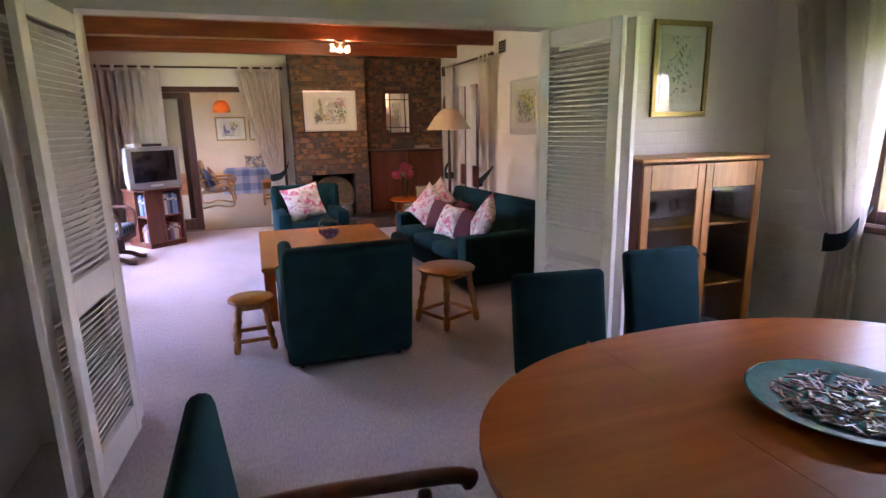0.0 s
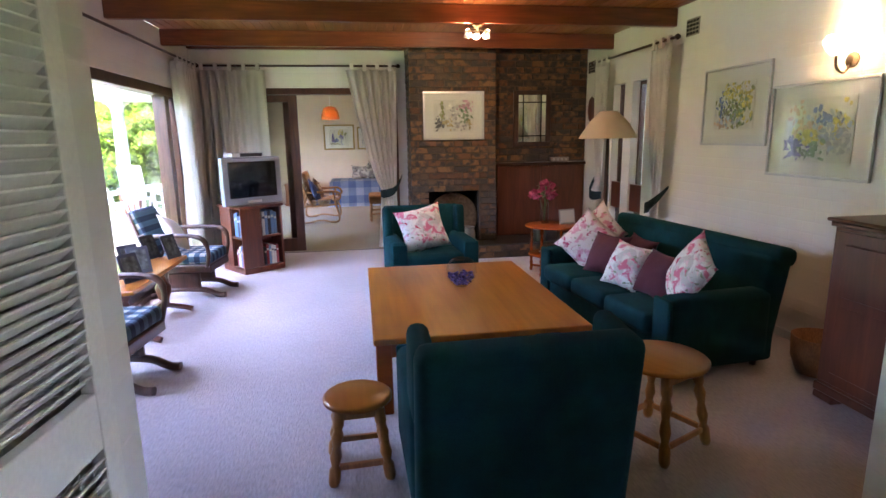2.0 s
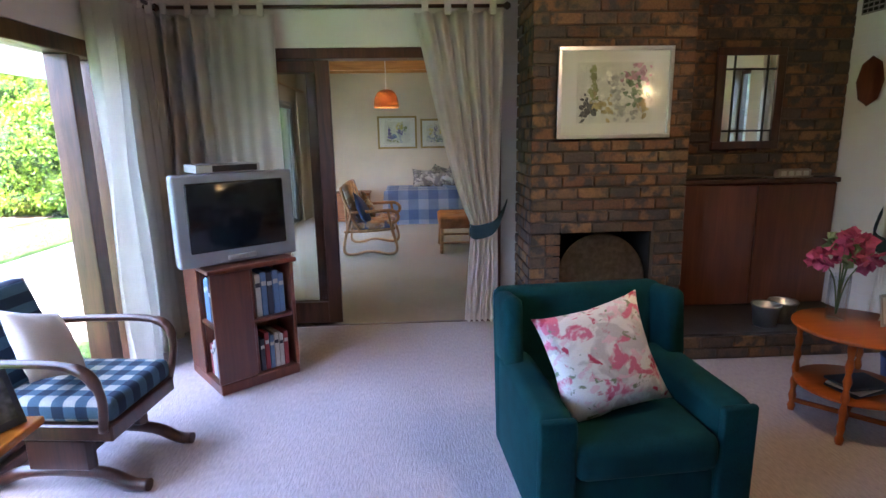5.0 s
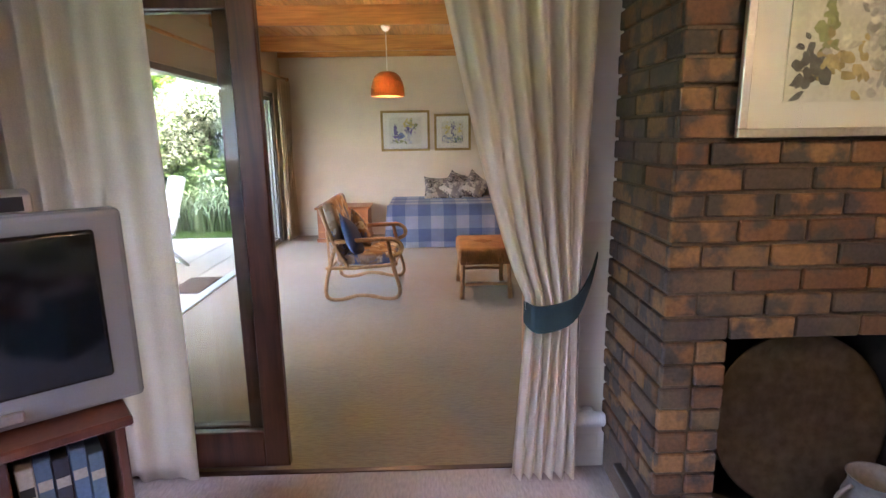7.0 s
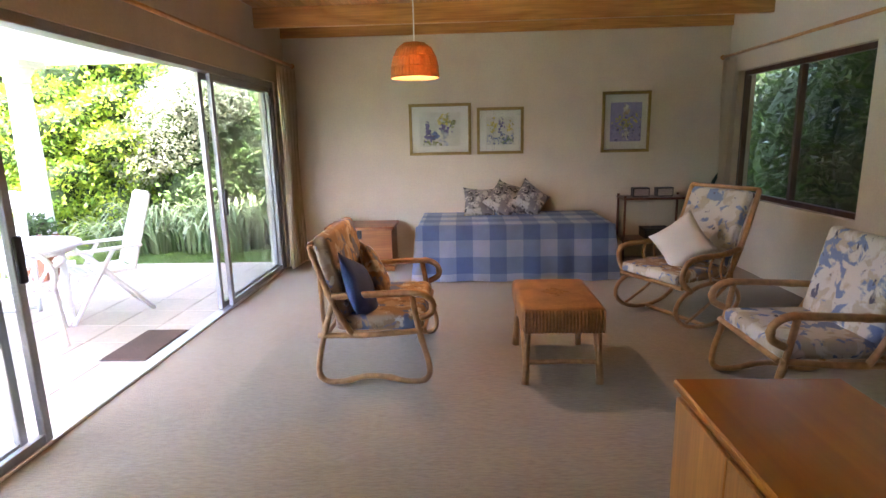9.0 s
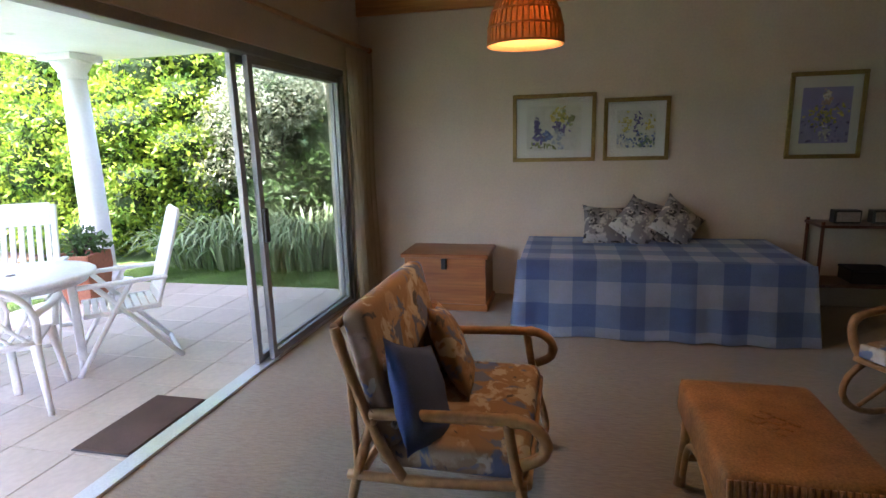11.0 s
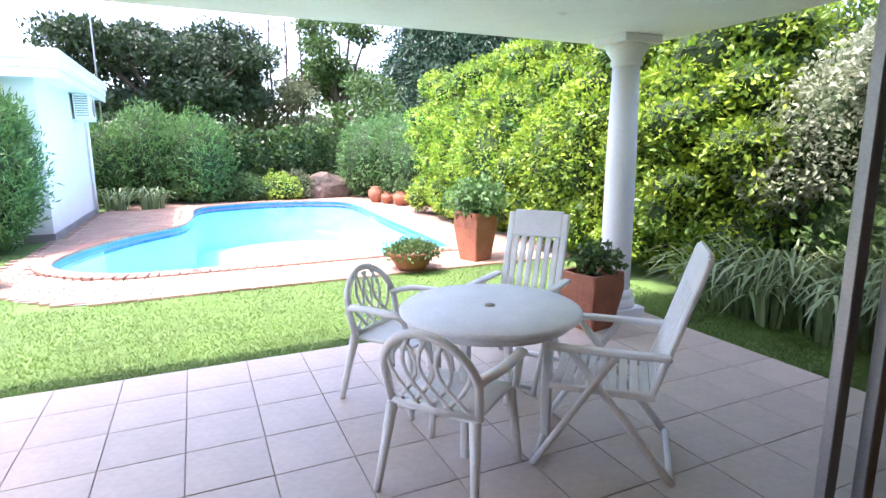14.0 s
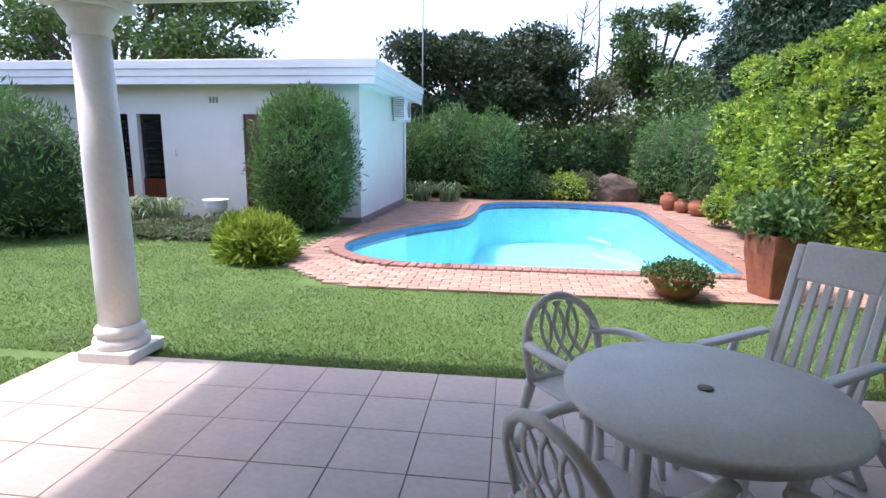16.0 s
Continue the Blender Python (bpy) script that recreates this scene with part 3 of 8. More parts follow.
# glass wall of the living room
def glass_wall():
    t = thing("window_1", (-2.3, 0, 0), "full-height sliding glass doors in dark hardwood frames", "window")
    t["kind"] = "structure"
    part("window_frame", box(-0.07, 4.6, 2.1, 0.09, 8.95, 2.2, 0.006), "frame", t)
    part("window_sill", box(-0.07, 4.6, 0, 0.07, 8.95, 0.06, 0.005), "frame", t)
    for y0, y1 in ((4.6, 4.7), (6.66, 6.76), (6.78, 6.9), (8.55, 8.68), (8.88, 8.95)):
        part("post", box(-0.06, y0, 0.06, 0.08 if y0 != 6.78 else 0.02, y1, 2.1, 0.006), "frame", t)
    for y0, y1 in ((4.7, 6.66), (6.9, 8.55)):
        part("bottom_rail", box(-0.03, y0, 0.06, 0.03, y1, 0.18, 0.005), "frame", t)
        p = part("pane", box(-0.004, y0, 0.18, 0.004, y1, 2.1), "glass", t)
    part("pane", box(-0.004, 8.68, 0.06, 0.004, 8.88, 2.1), "glass", t)


glass_wall()


def slit_window(name, y0, y1):
    t = thing(name, (3.3, 0, 0), "narrow slit window in the white wall", "window")
    t["kind"] = "structure"
    for b in ((y0, 0.3, y0 + 0.035, 2.2), (y1 - 0.035, 0.3, y1, 2.2), (y0 + 0.035, 0.3, y1 - 0.035, 0.34), (y0 + 0.035, 2.16, y1 - 0.035, 2.2), (y0 + 0.035, 0.86, y1 - 0.035, 0.9)):
        part("window_frame", box(-0.03, b[0], b[1], 0.03, b[2], b[3], 0.004), "frame", t)
    for k in range(11):
        z = 0.45 + k * 0.165
        part("louvre_pane", turned(box(-0.045, y0 + 0.036, -0.003, 0.045, y1 - 0.036, 0.003), pose(0, 0, z, 0, 60, 0)), "glass", t)
    part("cross_panel", box(-0.10, y0 + 0.002, 0.66, -0.06, y1 - 0.002, 0.99, 0.006), "redwood", t, "red-brown wooden cross panel")
    part("bar", tube([(0.05, (y0 + y1) / 2, 0.3), (0.05, (y0 + y1) / 2, 2.2)], 0.008), "blackp", t)


slit_window("window_2", 7.68, 8.0)
slit_window("window_3", 8.2, 8.5)


def dining_window():
    t = thing("window_4", (3.67, 0, 0), "timber framed dining room window", "window")
    t["kind"] = "structure"
    for a in ((0.9, 0.95, 0.98, 2.1), (2.32, 0.95, 2.4, 2.1), (0.98, 0.95, 2.32, 1.03), (0.98, 2.02, 2.32, 2.1), (1.62, 1.03, 1.68, 2.02)):
        part("window_frame", box(-0.04, a[0], a[1], 0.04, a[2], a[3], 0.005), "frame", t)
    part("window_sill", box(-0.16, 0.86, 0.91, 0.05, 2.44, 0.949, 0.006), "redwood", t)
    for a in ((0.98, 1.62), (1.68, 2.32)):
        part("pane", box(-0.004, a[0], 1.03, 0.004, a[1], 2.02), "glass", t)


dining_window()


def sun_window():
    t = thing("window_5", (3.0, 0, 0), "garden window with dark frame and glass louvres", "window")
    t["kind"] = "structure"
    for a in ((13.6, 0.8, 13.65, 2.2), (15.7, 0.8, 15.75, 2.2), (13.65, 0.8, 15.7, 0.85), (13.65, 2.15, 15.7, 2.2), (14.65, 0.85, 14.7, 2.15)):
        part("window_frame", box(-0.03, a[0], a[1], 0.03, a[2], a[3], 0.004), "frame", t)
    for a in ((13.65, 14.65), (14.7, 15.7)):
        part("pane", box(-0.003, a[0], 0.85, 0.003, a[1], 2.15), "glass", t)


sun_window()


def wood_slider():
    """The glazed timber sliding door between living room and sunroom."""
    t = thing("door_1", (0, 9.7, 0), "dark hardwood sliding glass door pushed half open", "door")
    t["kind"] = "structure"
    part("door_frame", box(-2.0, -0.09, 2.19, 0.5, 0.09, 2.269, 0.006), "frame", t)
    part("door_frame", box(-2.0, -0.09, 0.013, -1.92, 0.09, 2.1899, 0.006), "frame", t)
    part("door_frame", box(0.42, -0.09, 0.013, 0.5, 0.09, 2.1899, 0.006), "frame", t)
    for k, (x0, x1, y) in enumerate(((-1.9, -0.87, -0.035), (-1.9, -0.955, 0.035))):
        leaf = part("door_leaf", box(x1 - 0.115, y - 0.025, 0.016, x1, y + 0.025, 2.18, 0.006), "frame", t)
        part("stile", box(x0, y - 0.025, 0.016, x0 + 0.1, y + 0.025, 2.18, 0.005), "frame", leaf)
        part("bottom_rail", box(x0 + 0.1, y - 0.024, 0.016, x1 - 0.115, y + 0.024, 0.2, 0.005), "frame", leaf)
        part("top_rail", box(x0 + 0.1, y - 0.024, 2.09, x1 - 0.115, y + 0.024, 2.18, 0.005), "frame", leaf)
        part("pane", box(x0 + 0.1, y - 0.004, 0.2, x1 - 0.115, y + 0.004, 2.09), "glass", leaf)


wood_slider()


def alu_slider():
    t = thing("door_2", (-2.5, 0, 0), "bronze aluminium patio sliding doors standing open", "door")
    t["kind"] = "structure"
    part("door_frame", box(-0.06, 10.3, 2.14, 0.06, 15.6, 2.2, 0.004), "alu", t)
    part("track", box(-0.055, 10.3, -0.002, 0.055, 15.6, 0.014, 0.003), "silver", t)
    for y in (10.3, 15.555):
        part("door_frame", box(-0.06, y, 0.014, 0.06, y + 0.045, 2.14, 0.004), "alu", t)
    for y0, y1, x in ((13.92, 15.55, -0.03), (14.02, 15.52, 0.03), (10.36, 11.60, -0.03), (10.4, 11.69, 0.03)):
        leaf = part("door_leaf", box(x - 0.02, y0, 0.018, x + 0.02, y0 + 0.055, 2.135, 0.004), "alu", t)
        part("stile", box(x - 0.02, y1 - 0.05, 0.018, x + 0.02, y1, 2.135, 0.004), "alu", leaf)
        part("bottom_rail", box(x - 0.018, y0 + 0.055, 0.018, x + 0.018, y1 - 0.05, 0.07, 0.003), "alu", leaf)
        part("top_rail", box(x - 0.018, y0 + 0.055, 2.08, x + 0.018, y1 - 0.05, 2.135, 0.003), "alu", leaf)
        part("pane", box(x - 0.003, y0 + 0.055, 0.07, x + 0.003, y1 - 0.05, 2.08), "glass", leaf)
        if x > 0:
            yy = y0 + 0.005 if y0 > 12 else y1 - 0.05
            part("handle", box(x + 0.02, yy, 0.88, x + 0.05, yy + 0.045, 1.12, 0.008), "blackp", leaf)


alu_slider()


# ---- garden ----
POOL = [Vector((x, y, 0)) for x, y in ((-9.25, 12.0), (-9.25, 14.6), (-9.3, 15.55), (-9.6, 15.8), (-13.2, 15.95), (-16.9, 16.1), (-17.9, 15.4), (-18.3, 14.0), (-17.9, 12.5), (-17.0, 12.0), (-15.4, 11.95), (-14.0, 11.75), (-13.1, 11.1), (-12.2, 10.6), (-11.0, 10.2), (-10.2, 10.25), (-9.6, 10.7), (-9.3, 11.3))]
POOL = smooth_path(POOL + POOL[:1], 5)[:-1]


def offset_loop(pts, d):
    out = []
    for i, p in enumerate(pts):
        t = (pts[(i + 1) % len(pts)] - pts[i - 1]).normalized()
        out.append(p + Vector((t.y, -t.x, 0)) * d)
    return out


def inside(x, y, loop):
    c = False
    for i, a in enumerate(loop):
        b = loop[i - 1]
        if (a.y > y) != (b.y > y) and x < (b.x - a.x) * (y - a.y) / (b.y - a.y) + a.x:
            c = not c
    return c


AREA = sum(a.x * b.y - b.x * a.y for a, b in zip(POOL, POOL[1:] + POOL[:1]))
OUT = 1.0 if AREA > 0 else -1.0
RIM = offset_loop(POOL, 0.24 * OUT)


def filled(loops, z):
    bm = bmesh.new()
    edges = []
    for lp in loops:
        vs = [bm.verts.new((p[0], p[1], z)) for p in lp]
        edges += [bm.edges.new((vs[i - 1], vs[i])) for i in range(len(vs))]
    bmesh.ops.triangle_fill(bm, use_beauty=True, use_dissolve=False, edges=edges)
    return bm


HOUSE_HOLE = [(-5.6, 15.8), (-5.6, 9.75), (-2.7, 9.75), (-2.7, -2.4), (3.8, -2.4), (3.8, 15.8)]
fixed("ground", filled([[(-400, -400), (400, -400), (400, 400), (-400, 400)], RIM, HOUSE_HOLE], -0.035), "lawn", "mown green lawn", "lawn")

# pool basin, band and water
bm = filled([POOL], -1.2)
ring = [[bm.verts.new((p.x, p.y, z)) for p in POOL] for z in (-1.2, -0.19)]
for i in range(len(POOL)):
    bm.faces.new((ring[0][i - 1], ring[0][i], ring[1][i], ring[1][i - 1]))
pool = thing("swimming_pool", (0, 0, 0), "turquoise swimming pool with a curved end", "pool")
pool["kind"] = "structure"
part("basin", bm, "poolwall", pool)
bm = bmesh.new()
ring = [[bm.verts.new((p.x, p.y, z)) for p in POOL] for z in (-0.19, 0.0)]
for i in range(len(POOL)):
    bm.faces.new((ring[0][i - 1], ring[0][i], ring[1][i], ring[1][i - 1]))
part("tile_band", bm, "poolband", pool, "dark blue waterline tile band")
part("water_surface", filled([POOL], -0.055), "water", pool, "clear still water")
hose = smooth_path([(-12.3, 14.2, -0.045), (-11.6, 14.5, -0.045), (-11.3, 14.2, -0.1), (-10.6, 14.1, -0.045), (-10.0, 14.5, -0.045), (-9.6, 14.6, -0.045)], 5)
solo("pool_hose", tube(hose, 0.012, 6), "poolwall", "pale blue floating pool cleaner hose", "hose")

# terrace slab
terrace = fixed("terrace", box(-5.70, 9.51, -0.12, -2.56, 15.95, -0.008), "joint", "terrace of large square sand-coloured tiles", "terrace")


def leaves(name, blobs, count, size, material, parent=None, seed=1, shell=0.35, aspect=0.5, flat=0.0, droop=0.0):
    """A crown of small folded leaves in the outer part of several round clumps; blobs: centre and radii."""
    rng = np.random.default_rng(seed)
    vol = np.array([(b[3] * b[4] + b[4] * b[5] + b[3] * b[5]) for b in blobs])
    pick = rng.choice(len(blobs), count, p=vol / vol.sum())
    bl = np.array(blobs)[pick]
    d = rng.normal(size=(count, 3))
    d /= np.linalg.norm(d, axis=1)[:, None]
    lump = 1 + 0.13 * np.sin(d[:, 0] * 7 + pick) * np.sin(d[:, 1] * 6 + 2 * pick) + 0.10 * np.sin(d[:, 2] * 11 + pick * 3) * np.sin(d[:, 0] * 13)
    r = (1 - shell * rng.random(count) ** 1.6) * lump
    c = bl[:, :3] + d * bl[:, 3:] * r[:, None]
    a = rng.normal(size=(count, 3)) + d * 0.8
    a[:, 2] -= droop
    a /= np.linalg.norm(a, axis=1)[:, None]
    s = np.cross(a, rng.normal(size=(count, 3)) + np.array((0, 0, 2.0 * flat)))
    s /= np.linalg.norm(s, axis=1)[:, None] + 1e-9
    ln = size * (0.6 + 0.8 * rng.random(count))[:, None]
    n = np.cross(a, s)
    p0 = c
    p1 = c + a * ln * 0.5 + s * ln * aspect * 0.5 + n * ln * 0.1
    p2 = c + a * ln
    p3 = c + a * ln * 0.5 - s * ln * aspect * 0.5 + n * ln * 0.1
    v = np.stack([p0, p1, p2, p3], 1).reshape(-1, 3)
    keep = v[:, 2].reshape(-1, 4).min(1) > -0.03
    v = v.reshape(-1, 4, 3)[keep].reshape(-1, 3)
    f = np.arange(len(v)).reshape(-1, 4)
    return sheet_mesh(name, v.tolist(), f.tolist(), material, parent)


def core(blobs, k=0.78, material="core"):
    """Dark lumpy rounded masses whose colour stands in for the shade between leaves."""
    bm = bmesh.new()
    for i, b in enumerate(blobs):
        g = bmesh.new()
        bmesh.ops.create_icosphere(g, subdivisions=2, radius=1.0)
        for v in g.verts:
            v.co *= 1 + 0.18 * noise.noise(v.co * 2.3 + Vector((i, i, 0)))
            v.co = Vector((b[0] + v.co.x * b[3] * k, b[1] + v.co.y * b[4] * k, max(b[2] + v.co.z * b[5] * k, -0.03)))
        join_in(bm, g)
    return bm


def shrub(name, blobs, count, size, material, label, category="shrub", seed=1, k=0.78, stems=True, **kw):
    t = thing(name, (0, 0, 0), label, category)
    x = sum(b[0] for b in blobs) / len(blobs)
    y = sum(b[1] for b in blobs) / len(blobs)
    t.location = (x, y, -0.035)
    loc = [(b[0] - x, b[1] - y, b[2] + 0.035, *b[3:]) for b in blobs]
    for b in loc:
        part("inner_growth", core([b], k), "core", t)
    leaves("crown", loc, count, size, material, t, seed, **kw)
    rng = random.Random(seed)
    for b in loc[:12]:
        part("stem", tube(smooth_path([(b[0] * 0.8, b[1] * 0.8, 0.0), (b[0] * 0.9 + rng.uniform(-.1, .1), b[1] * 0.9, b[2] * 0.5), (b[0], b[1], b[2])], 3), [0.04, 0.036, 0.03, 0.026, 0.022, 0.016, 0.012], 5), "trunk", t)
    return t


# tall yellow-green hedge along the garden's north side
hb = []
rh = random.Random(5)
for i in range(14):
    x = -13.6 + i * 0.62
    top = 3.15 + 0.25 * math.sin(i * 1.7) - (0.5 if i < 1 else 0)
    hb += [(x, 18.0 + rh.uniform(-.25, .2), top - 0.8, 0.75, 1.0, 0.85), (x + 0.2, 17.75 + rh.uniform(-.3, .2), 1.5, 0.8, 1.05, 1.0), (x, 17.9 + rh.uniform(-.2, .2), 0.6, 0.75, 0.95, 0.75)]
for i in range(130):
    x, z = rh.uniform(-13.9, -5.2), rh.uniform(0.25, 3.2)
    hb.append((x, 17.05 + 0.22 * max(0.0, z - 1.8) ** 2 + rh.uniform(-.1, .25), z, rh.uniform(.3, .5), rh.uniform(.28, .42), rh.uniform(.2, .34)))
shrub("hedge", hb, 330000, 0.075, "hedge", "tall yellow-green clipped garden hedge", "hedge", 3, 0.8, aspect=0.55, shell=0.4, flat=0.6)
hb = [(-4.6, 18.6, 2.1, 1.1, 1.1, 1.2), (-3.6, 18.4, 1.4, 1.2, 1.0, 1.3), (-4.5, 18.0, 0.9, 1.0, 0.9, 0.9), (-2.6, 18.8, 2.2, 1.2, 1.0, 1.3), (-1.6, 18.3, 1.3, 1.2, 1.0, 1.3), (-5.6, 18.3, 0.8, 0.8, 0.8, 0.8)]
shrub("shrub", hb, 22000, 0.11, "leaf", "dense dark green garden shrub", "shrub", 8, 0.84, aspect=0.45)
hb = [(-4.7, 17.5, 1.7, 0.6, 0.5, 0.7), (-4.1, 17.5, 2.2, 0.6, 0.5, 0.5), (-5.1, 17.35, 1.25, 0.4, 0.35, 0.35)]
shrub("flowering_shrub", hb, 14000, 0.06, "pale", "silvery shrub with pale blossom", "shrub", 9, 0.75, aspect=0.5)
hb = [(-0.4, 18.4, 2.4, 1.4, 1.2, 1.8), (1.2, 18.6, 2.2, 1.5, 1.2, 2.0), (-1.0, 18.9, 3.4, 1.2, 1.0, 1.2)]
shrub("shrub", hb, 9000, 0.12, "wispy", "feathery green garden shrub", "shrub", 10, 0.8)


def strap_clump(x, y, r, n, h, material, label, seed, name="strap_leaf_plant"):
    rng = random.Random(seed)
    t = thing(name, (x, y, -0.035), label, "plant")
    verts, faces = [], []
    for i in range(n):
        a = rng.uniform(0, math.tau)
        rr = r * math.sqrt(rng.random()) * 0.6
        bx, by = rr * math.cos(a), rr * math.sin(a)
        b = a + rng.uniform(-.8, .8)
        reach, hh, w = r * rng.uniform(.4, 1.1), h * rng.uniform(.6, 1.1), rng.uniform(.012, .022)
        sx, sy = -math.sin(b) * w, math.cos(b) * w
        i0 = len(verts)
        for k in range(6):
            u = k / 5
            px, py = bx + math.cos(b) * reach * u ** 1.5, by + math.sin(b) * reach * u ** 1.5
            pz = hh * (2.5 * u - 1.95 * u * u)
            ww = 1 - u ** 3 * 0.95
            verts += [(px + sx * ww, py + sy * ww, pz), (px - sx * ww, py - sy * ww, pz)]
        faces += [(i0 + 2 * k, i0 + 2 * k + 1, i0 + 2 * k + 3, i0 + 2 * k + 2) for k in range(5)]
    sheet_mesh("leaf_clump", verts, faces, material, t)
    return t


rs = random.Random(12)
for i in range(9):
    strap_clump(-5.2 + i * 0.55 + rs.uniform(-.1, .1), (17.0 if i < 4 else 17.4) + rs.uniform(-.1, .2), 0.66 + rs.uniform(-.1, .3), 170, 0.75 + rs.uniform(-.15, .2), "strap", "clump of arching strap-leaved lilies", 20 + i)

hb = [(4.3, 12.6 + i * 0.8, 1.3 + 0.2 * math.sin(i), 0.75, 0.7, 1.7) for i in range(7)]
shrub("shrub", hb, 22000, 0.11, "ivy", "dark green shrub outside the sunroom window", "shrub", 19, 0.85)
hb = [(5.2, 5.6 + i * 0.9, 1.5 + 0.2 * math.sin(i), 0.8, 0.8, 1.6) for i in range(5)]
shrub("shrub", hb, 8000, 0.12, "leaf", "dark green shrub outside the slit windows", "shrub", 18, 0.85)

# far side: bushes and creeper along the boundary
wall("boundary_wall_west", [(-20.6, 5.0, -0.1, -20.3, 21.0, 1.9)], "rock", "brown garden boundary wall under creeper")
hb = [(-20.2, 12.6 + i * 0.75, 1.25 + 0.12 * math.sin(i * 2.1), 0.45, 0.6, 0.95) for i in range(8)]
shrub("creeper", hb, 14000, 0.13, "ivy", "dark ivy creeper over a boundary wall", "creeper", 11, 0.9, aspect=0.8, shell=0.2)
hb = [(-19.6, 10.9, 1.3, 1.0, 1.0, 1.45), (-19.2, 12.2, 1.2, 0.9, 0.9, 1.35), (-19.4, 9.8, 1.1, 0.9, 0.9, 1.2)]
shrub("shrub", hb, 16000, 0.16, "wispy", "feathery green shrub beside the pool", "shrub", 12, 0.82, aspect=0.22, droop=-0.8)
hb = [(-18.9, 17.3, 1.2, 1.1, 1.0, 1.3), (-18.0, 17.9, 1.3, 1.1, 0.8, 1.2), (-19.4, 18.4, 1.4, 1.1, 1.0, 1.3), (-16.6, 18.1, 1.3, 1.0, 0.7, 1.0)]
shrub("shrub", hb, 16000, 0.14, "wispy", "soft grey-green shrub beside the pool", "shrub", 13, 0.82, aspect=0.25)
for i, (x, y, r, mt) in enumerate(((-19.2, 13.4, 0.5, "leaf"), (-19.1, 14.4, 0.5, "fern"), (-19.3, 12.9, 0.4, "ivy"), (-19.4, 15.0, 0.45, "olive"))):
    shrub("low_shrub", [(x, y, 0.35, r, r, 0.5), (x + 0.2, y + 0.3, 0.3, r * 0.8, r * 0.8, 0.4)], 1800, 0.10, mt, "low mixed shrub at the pool edge", "shrub", 30 + i)
for i, y in enumerate((10.2, 11.0)):
    strap_clump(-18.0, y, 0.5, 90, 0.7, "strap", "grassy clump beside the pool", 40 + i)

g = bmesh.new()
bmesh.ops.create_icosphere(g, subdivisions=3, radius=1.0)
for v in g.verts:
    v.co *= 1 + 0.3 * noise.noise(v.co * 1.6) + 0.1 * noise.noise(v.co * 5)
    v.co = Vector((v.co.x * 0.45, v.co.y * 0.75, max(v.co.z * 0.55 + 0.25, -0.03)))
solo("boulder", g, "rock", "large brown boulder beside the pool", "rock", (-19.2, 15.9, 0))
wall("boundary_wall_north", [(-20.3, 18.4, -0.1, -12.0, 18.6, 1.0)], "rock", "low brown garden wall")


def tree(name, x, y, h, r, blobs, count, size, material, label, seed, trunk_h=0.5, **kw):
    t = thing(name, (x, y, -0.035), label, "tree")
    rng = random.Random(seed)
    tr = part("trunk", tube(smooth_path([(0, 0, 0), (rng.uniform(-.2, .2), 0.1, h * 0.3), (rng.uniform(-.3, .3), 0, h * trunk_h), (0, 0, h * 0.85)], 4), [r * (1 - 0.85 * i / 12) for i in range(13)], 8), "trunk", t)
    for b in blobs:
        z0 = h * trunk_h * rng.uniform(0.6, 1.0)
        part("limb", tube(smooth_path([(0, 0, z0), (b[0] * 0.5, b[1] * 0.5, (z0 + b[2]) / 2 + 0.2), (b[0], b[1], b[2])], 3), [r * k for k in (0.5, 0.45, 0.4, 0.33, 0.26, 0.18, 0.1)], 5), "trunk", t)
    leaves("crown", blobs, count, size, material, t, seed, **kw)
    return t


def spread(n, rx, ry, z0, z1, br, seed):
    rng = random.Random(seed)
    return [(rng.uniform(-rx, rx), rng.uniform(-ry, ry), rng.uniform(z0, z1), br * rng.uniform(.7, 1.3), br * rng.uniform(.7, 1.3), br * rng.uniform(.35, .6)) for _ in range(n)]


tree("tree", -31, 11.5, 6.0, 0.3, spread(38, 2.2, 3.5, 3.2, 6.9, 1.35, 1), 44000, 0.24, "fartree", "spreading dark flat-topped tree", 51, 0.4, shell=0.9)
tree("tree", -33, 15.6, 6.0, 0.2, spread(16, 2.0, 2.4, 2.6, 5.0, 1.0, 2), 9000, 0.2, "olive", "thin airy grey-green tree", 52, 0.4, shell=0.95)
cb = [(0.3 * math.sin(i * 2.1), 0.3 * math.cos(i * 1.7), 0.8 + i * 0.85, 6.1 - i * 0.27, 6.1 - i * 0.27, 1.3) for i in range(20)]
tree("conifer", -29, 26.0, 16.5, 0.4, cb, 110000, 0.32, "conifer", "huge dark green conifer", 53, 0.6, shell=0.5, droop=0.9, aspect=0.3)
cb = [(0, 0, 0.6 + i * 0.55, 1.3 - i * 0.11, 1.3 - i * 0.11, 0.6) for i in range(11)]
tree("conifer", -37, 6.8, 7.2, 0.2, cb, 5000, 0.25, "conifer", "small pointed dark conifer", 54, 0.6, shell=0.7)
tree("tree", -34, 20.2, 9.0, 0.3, spread(14, 2.0, 1.8, 4.5, 8.6, 1.1, 4), 9000, 0.25, "leaf", "green tree behind the conifer", 55, 0.4, shell=0.9)
tree("tree", -24, -4.0, 8.0, 0.3, spread(40, 3.0, 6.5, 3.6, 8.8, 1.4, 5), 26000, 0.22, "leaf", "broad green tree behind the outbuilding", 56, 0.4, shell=0.95)
tree("tree", -24, 19.5, 4.5, 0.2, spread(14, 2.0, 2.4, 1.2, 4.0, 1.0, 7), 9000, 0.18, "leaf", "mixed green trees behind the hedge", 58, 0.4, shell=0.9)
